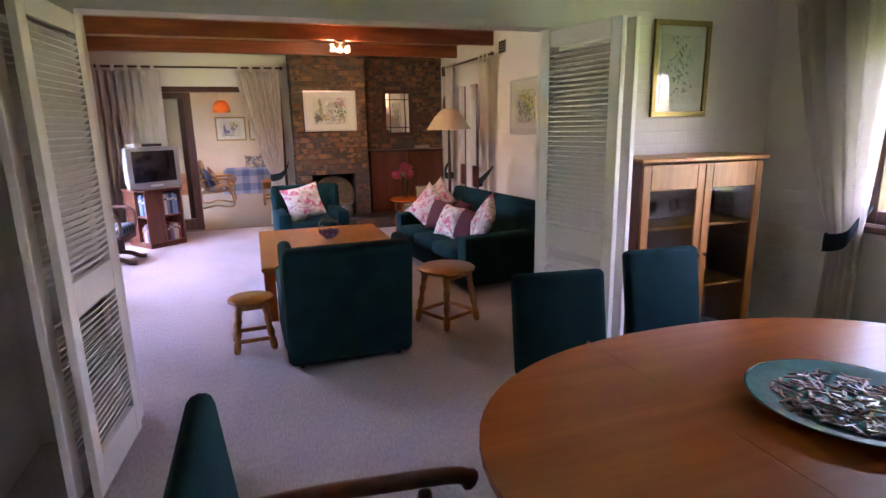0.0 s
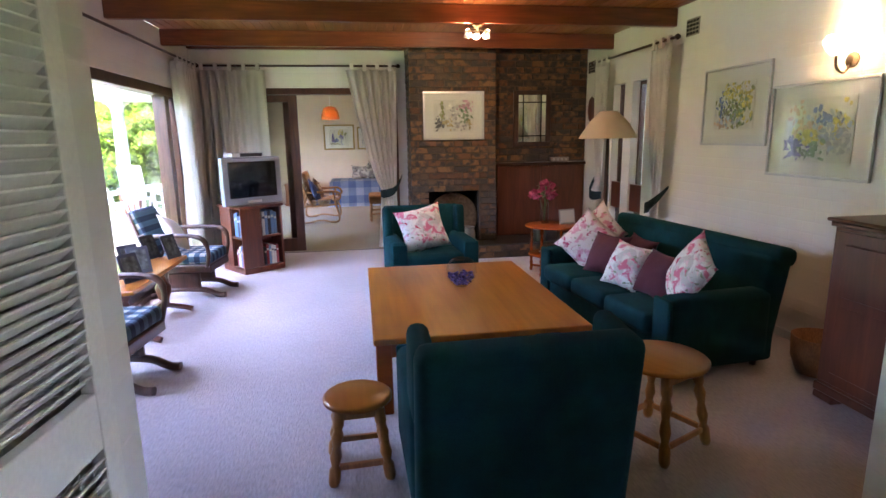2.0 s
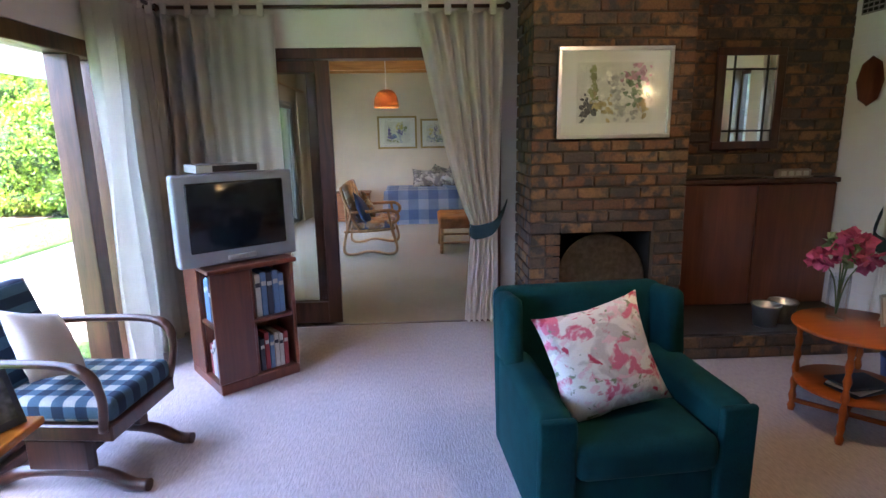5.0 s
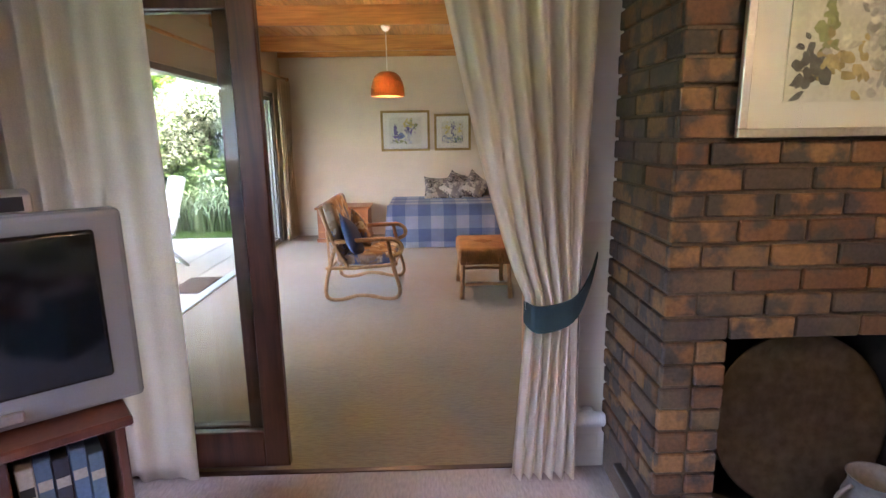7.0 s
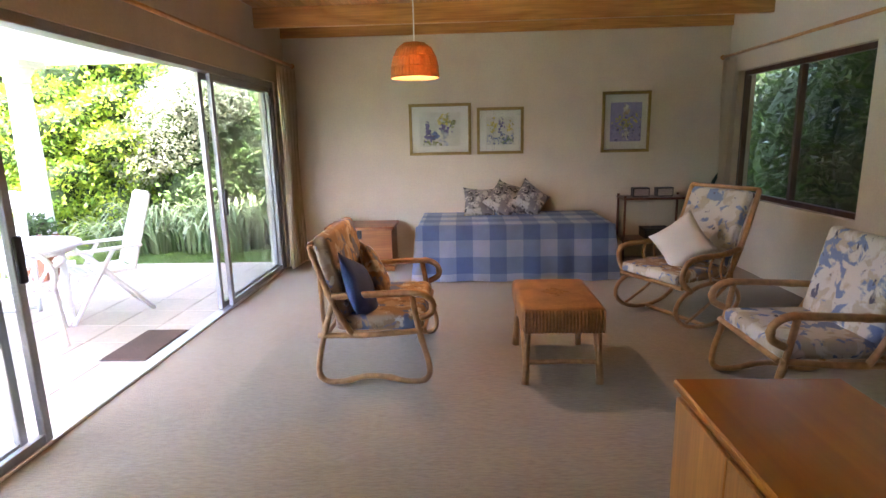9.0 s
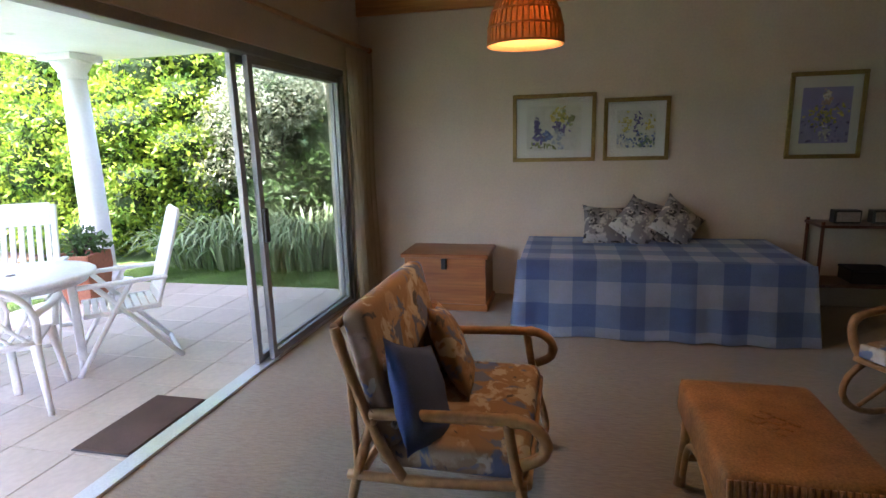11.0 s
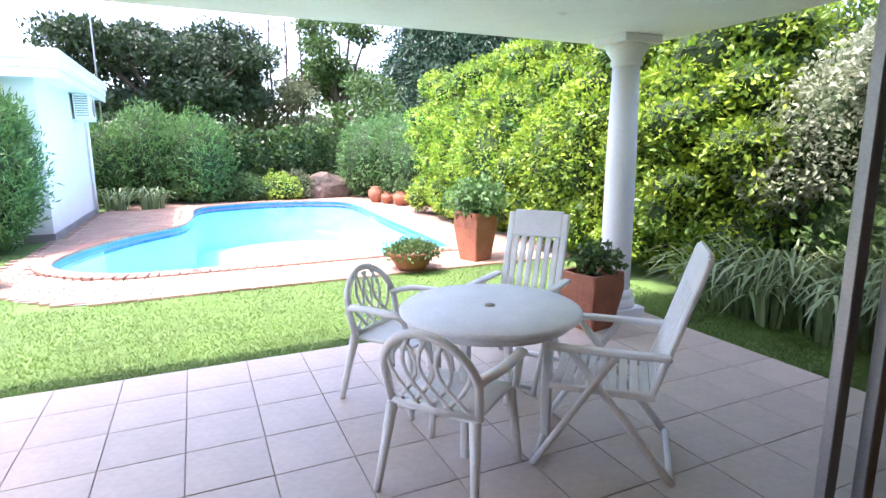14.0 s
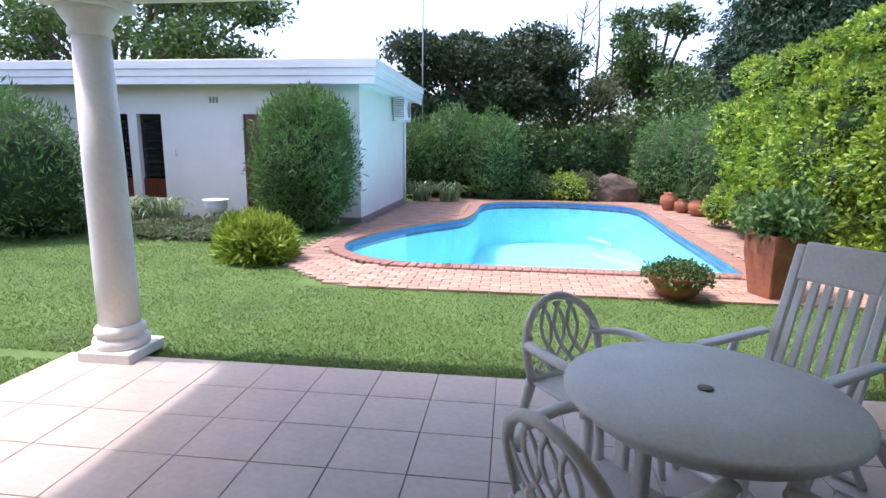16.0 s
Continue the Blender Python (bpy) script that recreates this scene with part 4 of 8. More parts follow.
tree("tree", 3.0, 22.0, 7.0, 0.25, spread(20, 6, 2.0, 2.0, 5.5, 1.3, 8), 12000, 0.2, "leaf", "green garden trees past the lawn", 59, 0.3, shell=0.9)
tree("tree", 8.5, 8.0, 6.0, 0.25, spread(22, 1.6, 4.5, 0.8, 5.2, 1.1, 9), 12000, 0.18, "leaf", "leafy garden tree by the house", 60, 0.3, shell=0.9)
for i, (x, y, h) in enumerate(((-33, 16.3, 9.0), (-33.5, 17.0, 9.6), (-34, 18.0, 9.2), (-33, 15.4, 8.4))):
    rng = random.Random(70 + i)
    t = thing("bare_tree", (x, y, -0.035), "tall thin nearly bare tree", "tree")
    part("trunk", tube(smooth_path([(0, 0, 0), (rng.uniform(-.2, .2), rng.uniform(-.2, .2), h * .4), (rng.uniform(-.3, .3), rng.uniform(-.2, .2), h * .75), (rng.uniform(-.3, .3), 0, h)], 3), [0.11 * (1 - 0.85 * k / 9) for k in range(10)], 6), "trunk", t)
    for k in range(14):
        z = h * rng.uniform(.5, .95)
        a = rng.uniform(0, math.tau)
        L = rng.uniform(.3, .8)
        part("twig", tube([(0, 0, z), (L * .6 * math.cos(a), L * .6 * math.sin(a), z + L * .4), (L * math.cos(a), L * math.sin(a), z + L)], [0.03, 0.022, 0.01], 5), "trunk", t)
# far woods that close the view
rb = random.Random(77)
fb = []
for i in range(60):
    a = math.radians(95 + i * 3.0)
    d = rb.uniform(48, 60)
    fb.append((d * math.cos(a), 12 + d * math.sin(a), rb.uniform(0.8, 2.6), 4.0, 4.0, rb.uniform(1.8, 3.0)))
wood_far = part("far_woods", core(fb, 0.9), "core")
tagged(wood_far, "distant wooded skyline", "woods", "", "stuff")
lv = leaves("far_leaves", fb, 24000, 0.6, "fartree", None, 90, shell=0.15)
tagged(lv, "distant tree foliage", "woods", "", "stuff")


# ---- pool house ----
def pool_house():
    t = thing("outbuilding", (0, 0, -0.035), "white painted flat-roofed outbuilding with a striped fascia", "building")
    x0 = -13.0
    for a in ((-17.6, 9.55, 0, x0, 9.75, 2.75), (x0 - 0.2, 8.2, 0, x0, 9.55, 2.75), (x0 - 0.2, 5.5, 0, x0, 7.3, 2.75), (x0 - 0.2, 7.3, 2.2, x0, 8.2, 2.75), (x0 - 0.2, 4.75, 0, x0, 4.95, 2.75), (x0 - 0.2, 1.0, 0, x0, 4.1, 2.75), (x0 - 0.2, 4.1, 0, x0, 4.75, 0.45), (x0 - 0.2, 4.95, 0, x0, 5.5, 0.45), (x0 - 0.2, 4.1, 2.2, x0, 4.75, 2.75), (x0 - 0.2, 4.95, 2.2, x0, 5.5, 2.75), (-17.6, 1.0, 0, -17.4, 9.55, 2.75), (-17.4, 1.0, 0, x0 - 0.2, 1.2, 2.75)):
        part("wall", box(*a), "wall", t)
    part("plinth", box(-17.62, 9.3, 0, x0 + 0.02, 9.77, 0.14, 0.005), "joint", t, "grey plinth strip")
    part("ceiling_slab", box(-17.6, 1.0, 2.75, x0, 9.75, 2.8), "plaster", t)
    roof = part("roof", box(-18.0, 0.5, 2.8, x0 + 0.42, 10.15, 2.86), "plaster", t)
    for z0, z1, o in ((2.74, 2.89, 0.45), (2.892, 3.03, 0.47), (3.032, 3.2, 0.5)):
        part("fascia_board", box(x0 + o - 0.04, -4.0, z0, x0 + o, 10.15 + o - 0.42, z1, 0.006), "white", roof)
        part("fascia_board", box(-18.0, 10.12 + o - 0.42, z0, x0 + o - 0.04, 10.15 + o - 0.42, z1, 0.006), "white", roof)
    part("roof_sheet", box(-18.0, 0.5, 3.1, x0 + 0.4, 10.1, 3.16), "plaster", roof)
    door = part("door", box(x0 - 0.1, 7.3, 0.03, x0 - 0.06, 8.2, 2.2), "redwood", t, "red-brown slatted door")
    for k in range(24):
        part("slat", box(x0 - 0.06, 7.38, 0.3 + k * 0.075, x0 - 0.045, 8.12, 0.345 + k * 0.075), "redwood", door)
    for y0, y1 in ((4.1, 4.75), (4.95, 5.5)):
        w = part("window", box(x0 - 0.14, y0, 0.45, x0 - 0.12, y1, 2.2), "screen", t, "dark louvred window")
        part("panel", box(x0 - 0.12, y0, 0.45, x0 - 0.07, y1, 0.85), "redwood", w, "red-brown lower panel")
        for k in range(9):
            part("louvre_pane", turned(box(-0.06, y0 + 0.03, -0.004, 0.06, y1 - 0.03, 0.004), pose(x0 - 0.1, 0, 0.95 + k * 0.14, 0, 50, 0)), "glass", w)
    for y in (4.4, 6.6, 9.1):
        for k in range(3):
            part("air_brick", box(x0, y + k * 0.07, 2.42, x0 + 0.006, y + k * 0.07 + 0.05, 2.54), "joint", t)
    part("wall_lamp", box(x0, 5.75, 1.35, x0 + 0.05, 5.81, 1.5, 0.01), "white", t)
    part("downpipe", tube([(-17.4, 9.8, 0.05), (-17.4, 9.8, 2.74)], 0.035), "white", t)


pool_house()


def wing():
    """The low wing beyond, whose fascia shows over the shrubs."""
    t = thing("house_wing", (0, 0, -0.035), "white house wing with a deep fascia behind shrubs", "building")
    part("wall", box(-16.0, -2.2, 0, -4.0, -2.0, 2.75), "wall", t)
    for z0, z1, o in ((2.74, 2.89, 0.3), (2.892, 3.03, 0.33), (3.032, 3.2, 0.36)):
        part("fascia_board", box(-12.6, -1.6 + o - 0.04, z0, -4.0, -1.6 + o, z1, 0.006), "white", t)
    part("roof", box(-12.6, -2.6, 3.1, -4.0, -1.4, 3.16), "plaster", t)


wing()
t = thing("air_conditioner", (-16.3, 9.75, 2.2), "white outdoor air conditioner on a wall bracket", "air conditioner")
part("case", box(-0.38, 0.05, 0, 0.38, 0.36, 0.55, 0.02), "white", t)
part("grille", lathe([(0.2, 0.0), (0.2, 0.012), (0.17, 0.014), (0.02, 0.014)], 20, (0, 0, 0)), "joint", t)
t.children[-1].matrix_basis = pose(-0.08, 0.36, 0.27, -90, 0, 0)
for k in range(9):
    part("slat", box(0.381, 0.08, 0.08 + k * 0.05, 0.388, 0.33, 0.10 + k * 0.05), "joint", t)
for x in (-0.3, 0.3):
    part("bracket", box(x - 0.02, -0.001, -0.03, x + 0.02, 0.36, 0.0, 0.004), "white", t)
t = thing("antenna", (-22.0, 9.55, -0.035), "tall metal television aerial mast", "antenna")
part("mast", tube([(0, 0, 0), (0, 0, 8.6)], 0.022), "alu", t)
part("boom", tube([(-0.1, -0.8, 8.5), (0.1, 0.8, 8.5)], 0.012), "alu", t)
for k in range(7):
    y = -0.75 + k * 0.25
    part("element", tube([(-0.25, y, 8.5), (0.25, y, 8.5)], 0.008, 6), "alu", t)
part("bracket", box(-0.05, -0.05, 7.0, 0.05, 0.05, 7.1), "alu", t)

hb = [(-12.1, 8.95, 1.25, 0.95, 0.95, 1.1), (-12.0, 8.75, 0.7, 0.7, 0.7, 0.75), (-12.2, 9.0, 1.95, 0.75, 0.75, 0.6), (-12.0, 9.15, 0.8, 0.6, 0.6, 0.8), (-12.1, 8.6, 1.9, 0.4, 0.4, 0.5)]
shrub("shrub", hb, 26000, 0.12, "wispy", "round feathery shrub beside the outbuilding door", "shrub", 14, 0.8, aspect=0.2, droop=-0.9, shell=0.3)
hb = [(-10.6, 3.2, 1.2, 1.5, 1.3, 1.5), (-10.4, 4.7, 1.0, 1.0, 0.9, 1.3), (-11.0, 1.7, 1.4, 1.5, 1.3, 1.6), (-9.6, 2.0, 1.2, 1.3, 1.2, 1.4)]
shrub("shrub", hb, 24000, 0.14, "wispy", "large feathery garden shrub", "shrub", 15, 0.82, aspect=0.25, droop=-0.7)
shrub("fern_bush", [(-9.2, 9.4, 0.18, 0.42, 0.4, 0.36), (-9.35, 9.1, 0.18, 0.38, 0.34, 0.36)], 5000, 0.17, "fern", "bright yellow-green fern clump on the lawn", "fern", 16, 0.6, aspect=0.2, droop=-1.0)
shrub("ground_cover", [(-11.2, 6.2 + k * 0.5, 0.05, 0.9, 0.5, 0.2) for k in range(5)], 6000, 0.07, "olive", "low creeping ground cover bed", "plant", 17)
for i, (x, y) in enumerate(((-11.6, 5.5), (-11.9, 6.1), (-11.2, 5.1))):
    strap_clump(x, y, 0.55, 120, 0.7, "strap", "grassy strap-leaved clump by the wall", 80 + i)
urn = thing("garden_urn", (-12.3, 7.0, -0.035), "pale stone garden urn", "urn")
part("pedestal", lathe([(0.16, 0), (0.16, 0.06), (0.09, 0.1), (0.07, 0.2), (0.1, 0.24)], 16), "plaster", urn)
part("bowl", lathe([(0.1, 0.24), (0.19, 0.3), (0.22, 0.42), (0.2, 0.46), (0.26, 0.52), (0.22, 0.52), (0.15, 0.45)], 18), "plaster", urn)


def column(x, y):
    t = thing("porch_column", (x, y, -0.01), "round white plastered porch column", "column", "porch columns")
    part("plinth", box(-0.205, -0.205, 0, 0.205, 0.205, 0.085, 0.008), "plaster", t)
    part("base", lathe([(0.19, 0.086), (0.195, 0.11), (0.188, 0.15), (0.165, 0.165), (0.165, 0.175), (0.178, 0.2), (0.172, 0.23), (0.145, 0.255)], 32), "plaster", t)
    part("shaft", lathe([(0.14, 0.25), (0.14, 0.6), (0.135, 1.4), (0.118, 2.28)], 32), "plaster", t)
    part("capital", lathe([(0.118, 2.28), (0.14, 2.29), (0.14, 2.32), (0.128, 2.34), (0.18, 2.42), (0.195, 2.46)], 32), "plaster", t)
    part("abacus", box(-0.21, -0.21, 2.46, 0.21, 0.21, 2.529, 0.006), "plaster", t)


column(-5.52, 15.68)
column(-5.73, 9.91)


# ---- chimney block, bricks are laid on it further down ----
chim = fixed("chimney", box(0.635, 9.02, 0.0, 0.8, 9.597, 2.815), "mortar", "face brick chimney breast with burnt bricks", "chimney")
for b in ((1.54, 9.02, 0.0, 1.77, 9.597, 2.815), (0.8, 9.02, 0.88, 1.54, 9.597, 2.815)):
    part("backing", box(*b), "mortar", chim)
part("firebox", box(0.8, 9.5, 0.17, 1.54, 9.597, 0.88), "black", chim)
for b in ((0.8, 9.03, 0.17, 0.815, 9.5, 0.88), (1.525, 9.03, 0.17, 1.54, 9.5, 0.88), (0.815, 9.03, 0.865, 1.525, 9.5, 0.88)):
    part("firebox_lining", box(*b), "black", chim)
part("recess_backing", box(1.77, 9.37, 1.22, 3.18, 9.597, 2.815), "mortar", chim)
hearth = fixed("hearth", box(0.5, 8.64, 0.0, 3.178, 9.0, 0.15), "mortar", "raised brick hearth with a dark slate top", "hearth")
part("slab", box(0.60, 8.68, 0.15, 3.17, 9.36, 0.172, 0.004), "slate", hearth)


# ---- shared furnishings ----
def picture(name, m, w, h, art, label, frame_mat="gilt", mount=0.16, fw=0.022, sheet=None):
    """A framed, glazed picture; local x is across, z up, and it faces -y."""
    t = thing(name, m, label, "picture")
    f = part("picture_frame", box(-w / 2, -0.012, -h / 2, w / 2, 0.012, -h / 2 + fw, 0.003), frame_mat, t)
    for b in ((-w / 2, h / 2 - fw, w / 2, h / 2), (-w / 2, -h / 2 + fw, -w / 2 + fw, h / 2 - fw), (w / 2 - fw, -h / 2 + fw, w / 2, h / 2 - fw)):
        part("frame_side", box(b[0], -0.012, b[1], b[2], 0.012, b[3], 0.003), frame_mat, f)
    part("mount", box(-w / 2 + fw, 0.002, -h / 2 + fw, w / 2 - fw, 0.008, h / 2 - fw), "paper", t)
    mx, mz = mount * w, mount * h
    part("artwork", box(-w / 2 + mx, -0.003, -h / 2 + mz, w / 2 - mx, 0.001, h / 2 - mz), art, t)
    part("glazing", box(-w / 2 + fw, -0.007, -h / 2 + fw, w / 2 - fw, -0.006, h / 2 - fw), "glass", t)
    return t


def paint(picture_thing, w, h, ground, daubs, seed=1):
    """A watercolour: a pale washed sheet with loose clusters of small thin daubs; daubs: centre, spread, colour, count."""
    rng = random.Random(seed)
    sheet = [c for c in picture_thing.children if c.name.startswith("artwork")][0]
    sheet.data.materials.clear()
    sheet.data.materials.append(paint_colour(ground, 0.12))
    for u, v, su, sv, colour, n in daubs:
        bm = bmesh.new()
        for k in range(n * 2):
            x = max(-0.46, min(0.46, u + rng.gauss(0, su * 0.5))) * w
            z = max(-0.46, min(0.46, v + rng.gauss(0, sv * 0.5))) * h
            r1, r2, a0 = w * rng.uniform(.018, .055), w * rng.uniform(.012, .035), rng.uniform(0, 3.1)
            lift = -0.0032 - 0.0001 * rng.random() - 0.0015 * rng.random()
            ring = []
            for j in range(9):
                q = j * math.tau / 9
                rr = rng.uniform(.75, 1.2)
                dx, dz = r1 * rr * math.cos(q), r2 * rr * math.sin(q)
                ring.append(bm.verts.new((max(-0.49 * w, min(0.49 * w, x + dx * math.cos(a0) - dz * math.sin(a0))), lift, max(-0.49 * h, min(0.49 * h, z + dx * math.sin(a0) + dz * math.cos(a0))))))
            bm.faces.new(ring)
        part("paint", bm, paint_colour(colour, 0.25), sheet)


M["art_pale"] = blotches("faded_photograph", (0.55, 0.56, 0.50), [((0.40, 0.48, 0.47), 0.44), ((0.25, 0.36, 0.36), 0.56), ((0.60, 0.52, 0.42), 0.60)], 9, 0.5)
PAINTS = {}


def paint_colour(c, vary):
    if c not in PAINTS:
        PAINTS[c] = surface("watercolour", tuple(0.92 * v + 0.08 * q for v, q in zip(c, (0.56, 0.54, 0.48))), 0.85, fine=90, large=14, vary=vary, relief=0.05, island=0.25)
    return PAINTS[c]


CREAM, GREYW, INK, PINKW = (0.70, 0.68, 0.60), (0.45, 0.44, 0.42), (0.07, 0.07, 0.08), (0.55, 0.28, 0.36)
OCHRE, YEL, OLIV, LEAFW = (0.42, 0.33, 0.14), (0.62, 0.52, 0.10), (0.24, 0.27, 0.10), (0.16, 0.25, 0.13)
VIOL, BLUW, PALEB, PEACH = (0.14, 0.11, 0.32), (0.12, 0.18, 0.42), (0.42, 0.47, 0.56), (0.62, 0.42, 0.28)
STILL = [(-.28, .2, .05, .3, OLIV, 12), (-.36, -.25, .12, .2, INK, 14), (-.15, -.2, .16, .2, OCHRE, 14), (0.02, 0, .07, .4, GREYW, 16), (.28, .3, .2, .2, PINKW, 16), (.25, .05, .2, .3, LEAFW, 16), (.12, -.3, .2, .15, GREYW, 14), (.38, -.3, .12, .15, OCHRE, 8), (-.1, .1, .3, .3, CREAM, 10)]
YELLOW = [(0, 0, .5, .5, OLIV, 34), (.05, .28, .4, .2, YEL, 26), (-.3, 0, .12, .3, BLUW, 14), (.3, 0, .2, .4, YEL, 18), (.2, -.15, .3, .3, LEAFW, 22), (-.1, -.3, .4, .2, PALEB, 18), (-.25, -.35, .3, .12, PEACH, 10), (-.05, -.15, .3, .2, INK, 8)]
BLUE = [(-.2, .1, .2, .3, PEACH, 16), (-.12, -.1, .2, .15, YEL, 16), (-.3, -.28, .2, .2, VIOL, 20), (-.05, -.3, .2, .15, LEAFW, 14), (.12, 0, .3, .3, PALEB, 22), (.25, -.15, .2, .3, GREYW, 18), (.35, .1, .15, .3, YEL, 10), (.1, .2, .2, .15, BLUW, 8)]
IRIS = [(-.3, 0, .04, .3, VIOL, 12), (-.28, -.2, .1, .12, VIOL, 12), (-.12, -.2, .08, .12, BLUW, 8), (-.18, -.4, .25, .08, OLIV, 8), (.08, .28, .2, .2, YEL, 14), (.25, .2, .15, .15, OLIV, 10), (.1, .05, .15, .15, VIOL, 14), (.12, -.25, .08, .25, PALEB, 10)]
IRIS_B = [(-.25, .15, .15, .3, YEL, 14), (.3, .1, .15, .2, YEL, 12), (.02, .15, .12, .3, VIOL, 14), (0, -.3, .6, .2, BLUW, 26), (.25, -.3, .3, .2, LEAFW, 12), (-.3, -.3, .2, .2, PALEB, 10)]
VASE = [(0, .28, .15, .15, PEACH, 12), (0, .32, .1, .1, CREAM, 14), (.05, 0, .4, .2, YEL, 26), (0, -.1, .3, .2, OLIV, 10), (0, -.32, .12, .15, CREAM, 14), (0, -.2, .8, .5, VIOL, 18)]
PALE = [(0, 0, .4, .5, PALEB, 18), (-.05, .1, .3, .4, (0.28, 0.40, 0.38), 18), (0, 0, .2, .3, LEAFW, 10), (.05, -.3, .3, .2, CREAM, 10)]
WASH = (0.56, 0.55, 0.49)


def painted_picture(name, m, w, h, daubs, label, frame_mat, mount, fw, seed, ground=WASH):
    t = picture(name, m, w, h, "paper", label, frame_mat, mount, fw)
    paint(t, w * (1 - 2 * mount), h * (1 - 2 * mount), ground, daubs, seed)


M["floral"] = blotches("floral_print", (0.72, 0.70, 0.65), [((0.52, 0.49, 0.46), 0.55), ((0.62, 0.16, 0.24), 0.555), ((0.46, 0.05, 0.10), 0.60), ((0.70, 0.50, 0.52), 0.585), ((0.22, 0.26, 0.16), 0.615)], 7.0)
M["floral2"] = blotches("pink_floral_print", (0.68, 0.62, 0.60), [((0.60, 0.27, 0.35), 0.50), ((0.68, 0.60, 0.58), 0.54), ((0.44, 0.06, 0.14), 0.575), ((0.22, 0.26, 0.16), 0.61)], 8.0)
M["rose"] = surface("dusky_rose_velvet", (0.10, 0.02, 0.03), 0.85, fine=160, vary=0.2)
M["tartan"] = checks("blue_tartan", ((0.42, 0.42, 0.38), (0.06, 0.12, 0.17), (0.012, 0.03, 0.06)), 0.055)
M["tartan_up"] = checks("blue_tartan_back", ((0.42, 0.42, 0.38), (0.06, 0.12, 0.17), (0.012, 0.03, 0.06)), 0.055, (1, 2))
M["bedcheck"] = checks("blue_check_cloth", ((0.44, 0.52, 0.64), (0.23, 0.33, 0.53), (0.12, 0.20, 0.42)), 0.18, (0, 1), rough=0.6)
M["bedcheck_front"] = checks("blue_check_cloth_front", ((0.44, 0.52, 0.64), (0.23, 0.33, 0.53), (0.12, 0.20, 0.42)), 0.18, (0, 2), rough=0.6)
M["bedcheck_side"] = checks("blue_check_cloth_side", ((0.44, 0.52, 0.64), (0.23, 0.33, 0.53), (0.12, 0.20, 0.42)), 0.18, (1, 2), rough=0.6)
M["safari"] = blotches("brown_blue_print", (0.40, 0.29, 0.20), [((0.30, 0.19, 0.11), 0.44), ((0.13, 0.16, 0.27), 0.54), ((0.50, 0.44, 0.36), 0.56), ((0.09, 0.08, 0.08), 0.63)], 5.5)
M["safari_light"] = blotches("pale_blue_print", (0.56, 0.53, 0.49), [((0.44, 0.38, 0.30), 0.50), ((0.16, 0.22, 0.38), 0.54), ((0.08, 0.08, 0.12), 0.63)], 7)
M["greyprint"] = blotches("grey_black_print", (0.42, 0.40, 0.35), [((0.20, 0.19, 0.18), 0.46), ((0.04, 0.04, 0.04), 0.54), ((0.50, 0.46, 0.38), 0.58)], 9)
M["bluecloth"] = surface("blue_cotton", (0.055, 0.085, 0.21), 0.9, fine=180, vary=0.2)
M["shade"] = cloth("cream_lampshade", (0.74, 0.65, 0.50), 0.4)
M["ivorycloth"] = surface("ivory_cotton", (0.60, 0.56, 0.50), 0.9, fine=180, vary=0.08)
M["purple"] = surface("purple_potpourri", (0.18, 0.12, 0.36), 0.9, fine=60, vary=0.5, island=0.5)
M["teal"] = surface("teal_glaze", (0.02, 0.17, 0.16), 0.25, fine=30, vary=0.2)
M["shards"] = surface("glittering_beads", (0.40, 0.38, 0.36), 0.25, 0.4, fine=30, vary=0.5, island=0.6)
M["pinkpetal"] = surface("pink_petals", (0.50, 0.08, 0.17), 0.6, fine=30, vary=0.3)
M["book_blue"] = surface("blue_book_cloth", (0.10, 0.18, 0.30), 0.7, fine=90, vary=0.15)
M["book_red"] = surface("red_book_cloth", (0.25, 0.03, 0.035), 0.7, fine=90, vary=0.15)
M["book_pale"] = surface("pale_book_cloth", (0.45, 0.43, 0.38), 0.7, fine=90, vary=0.15)
M["book_dark"] = surface("dark_book_cloth", (0.03, 0.035, 0.05), 0.7, fine=90, vary=0.15)


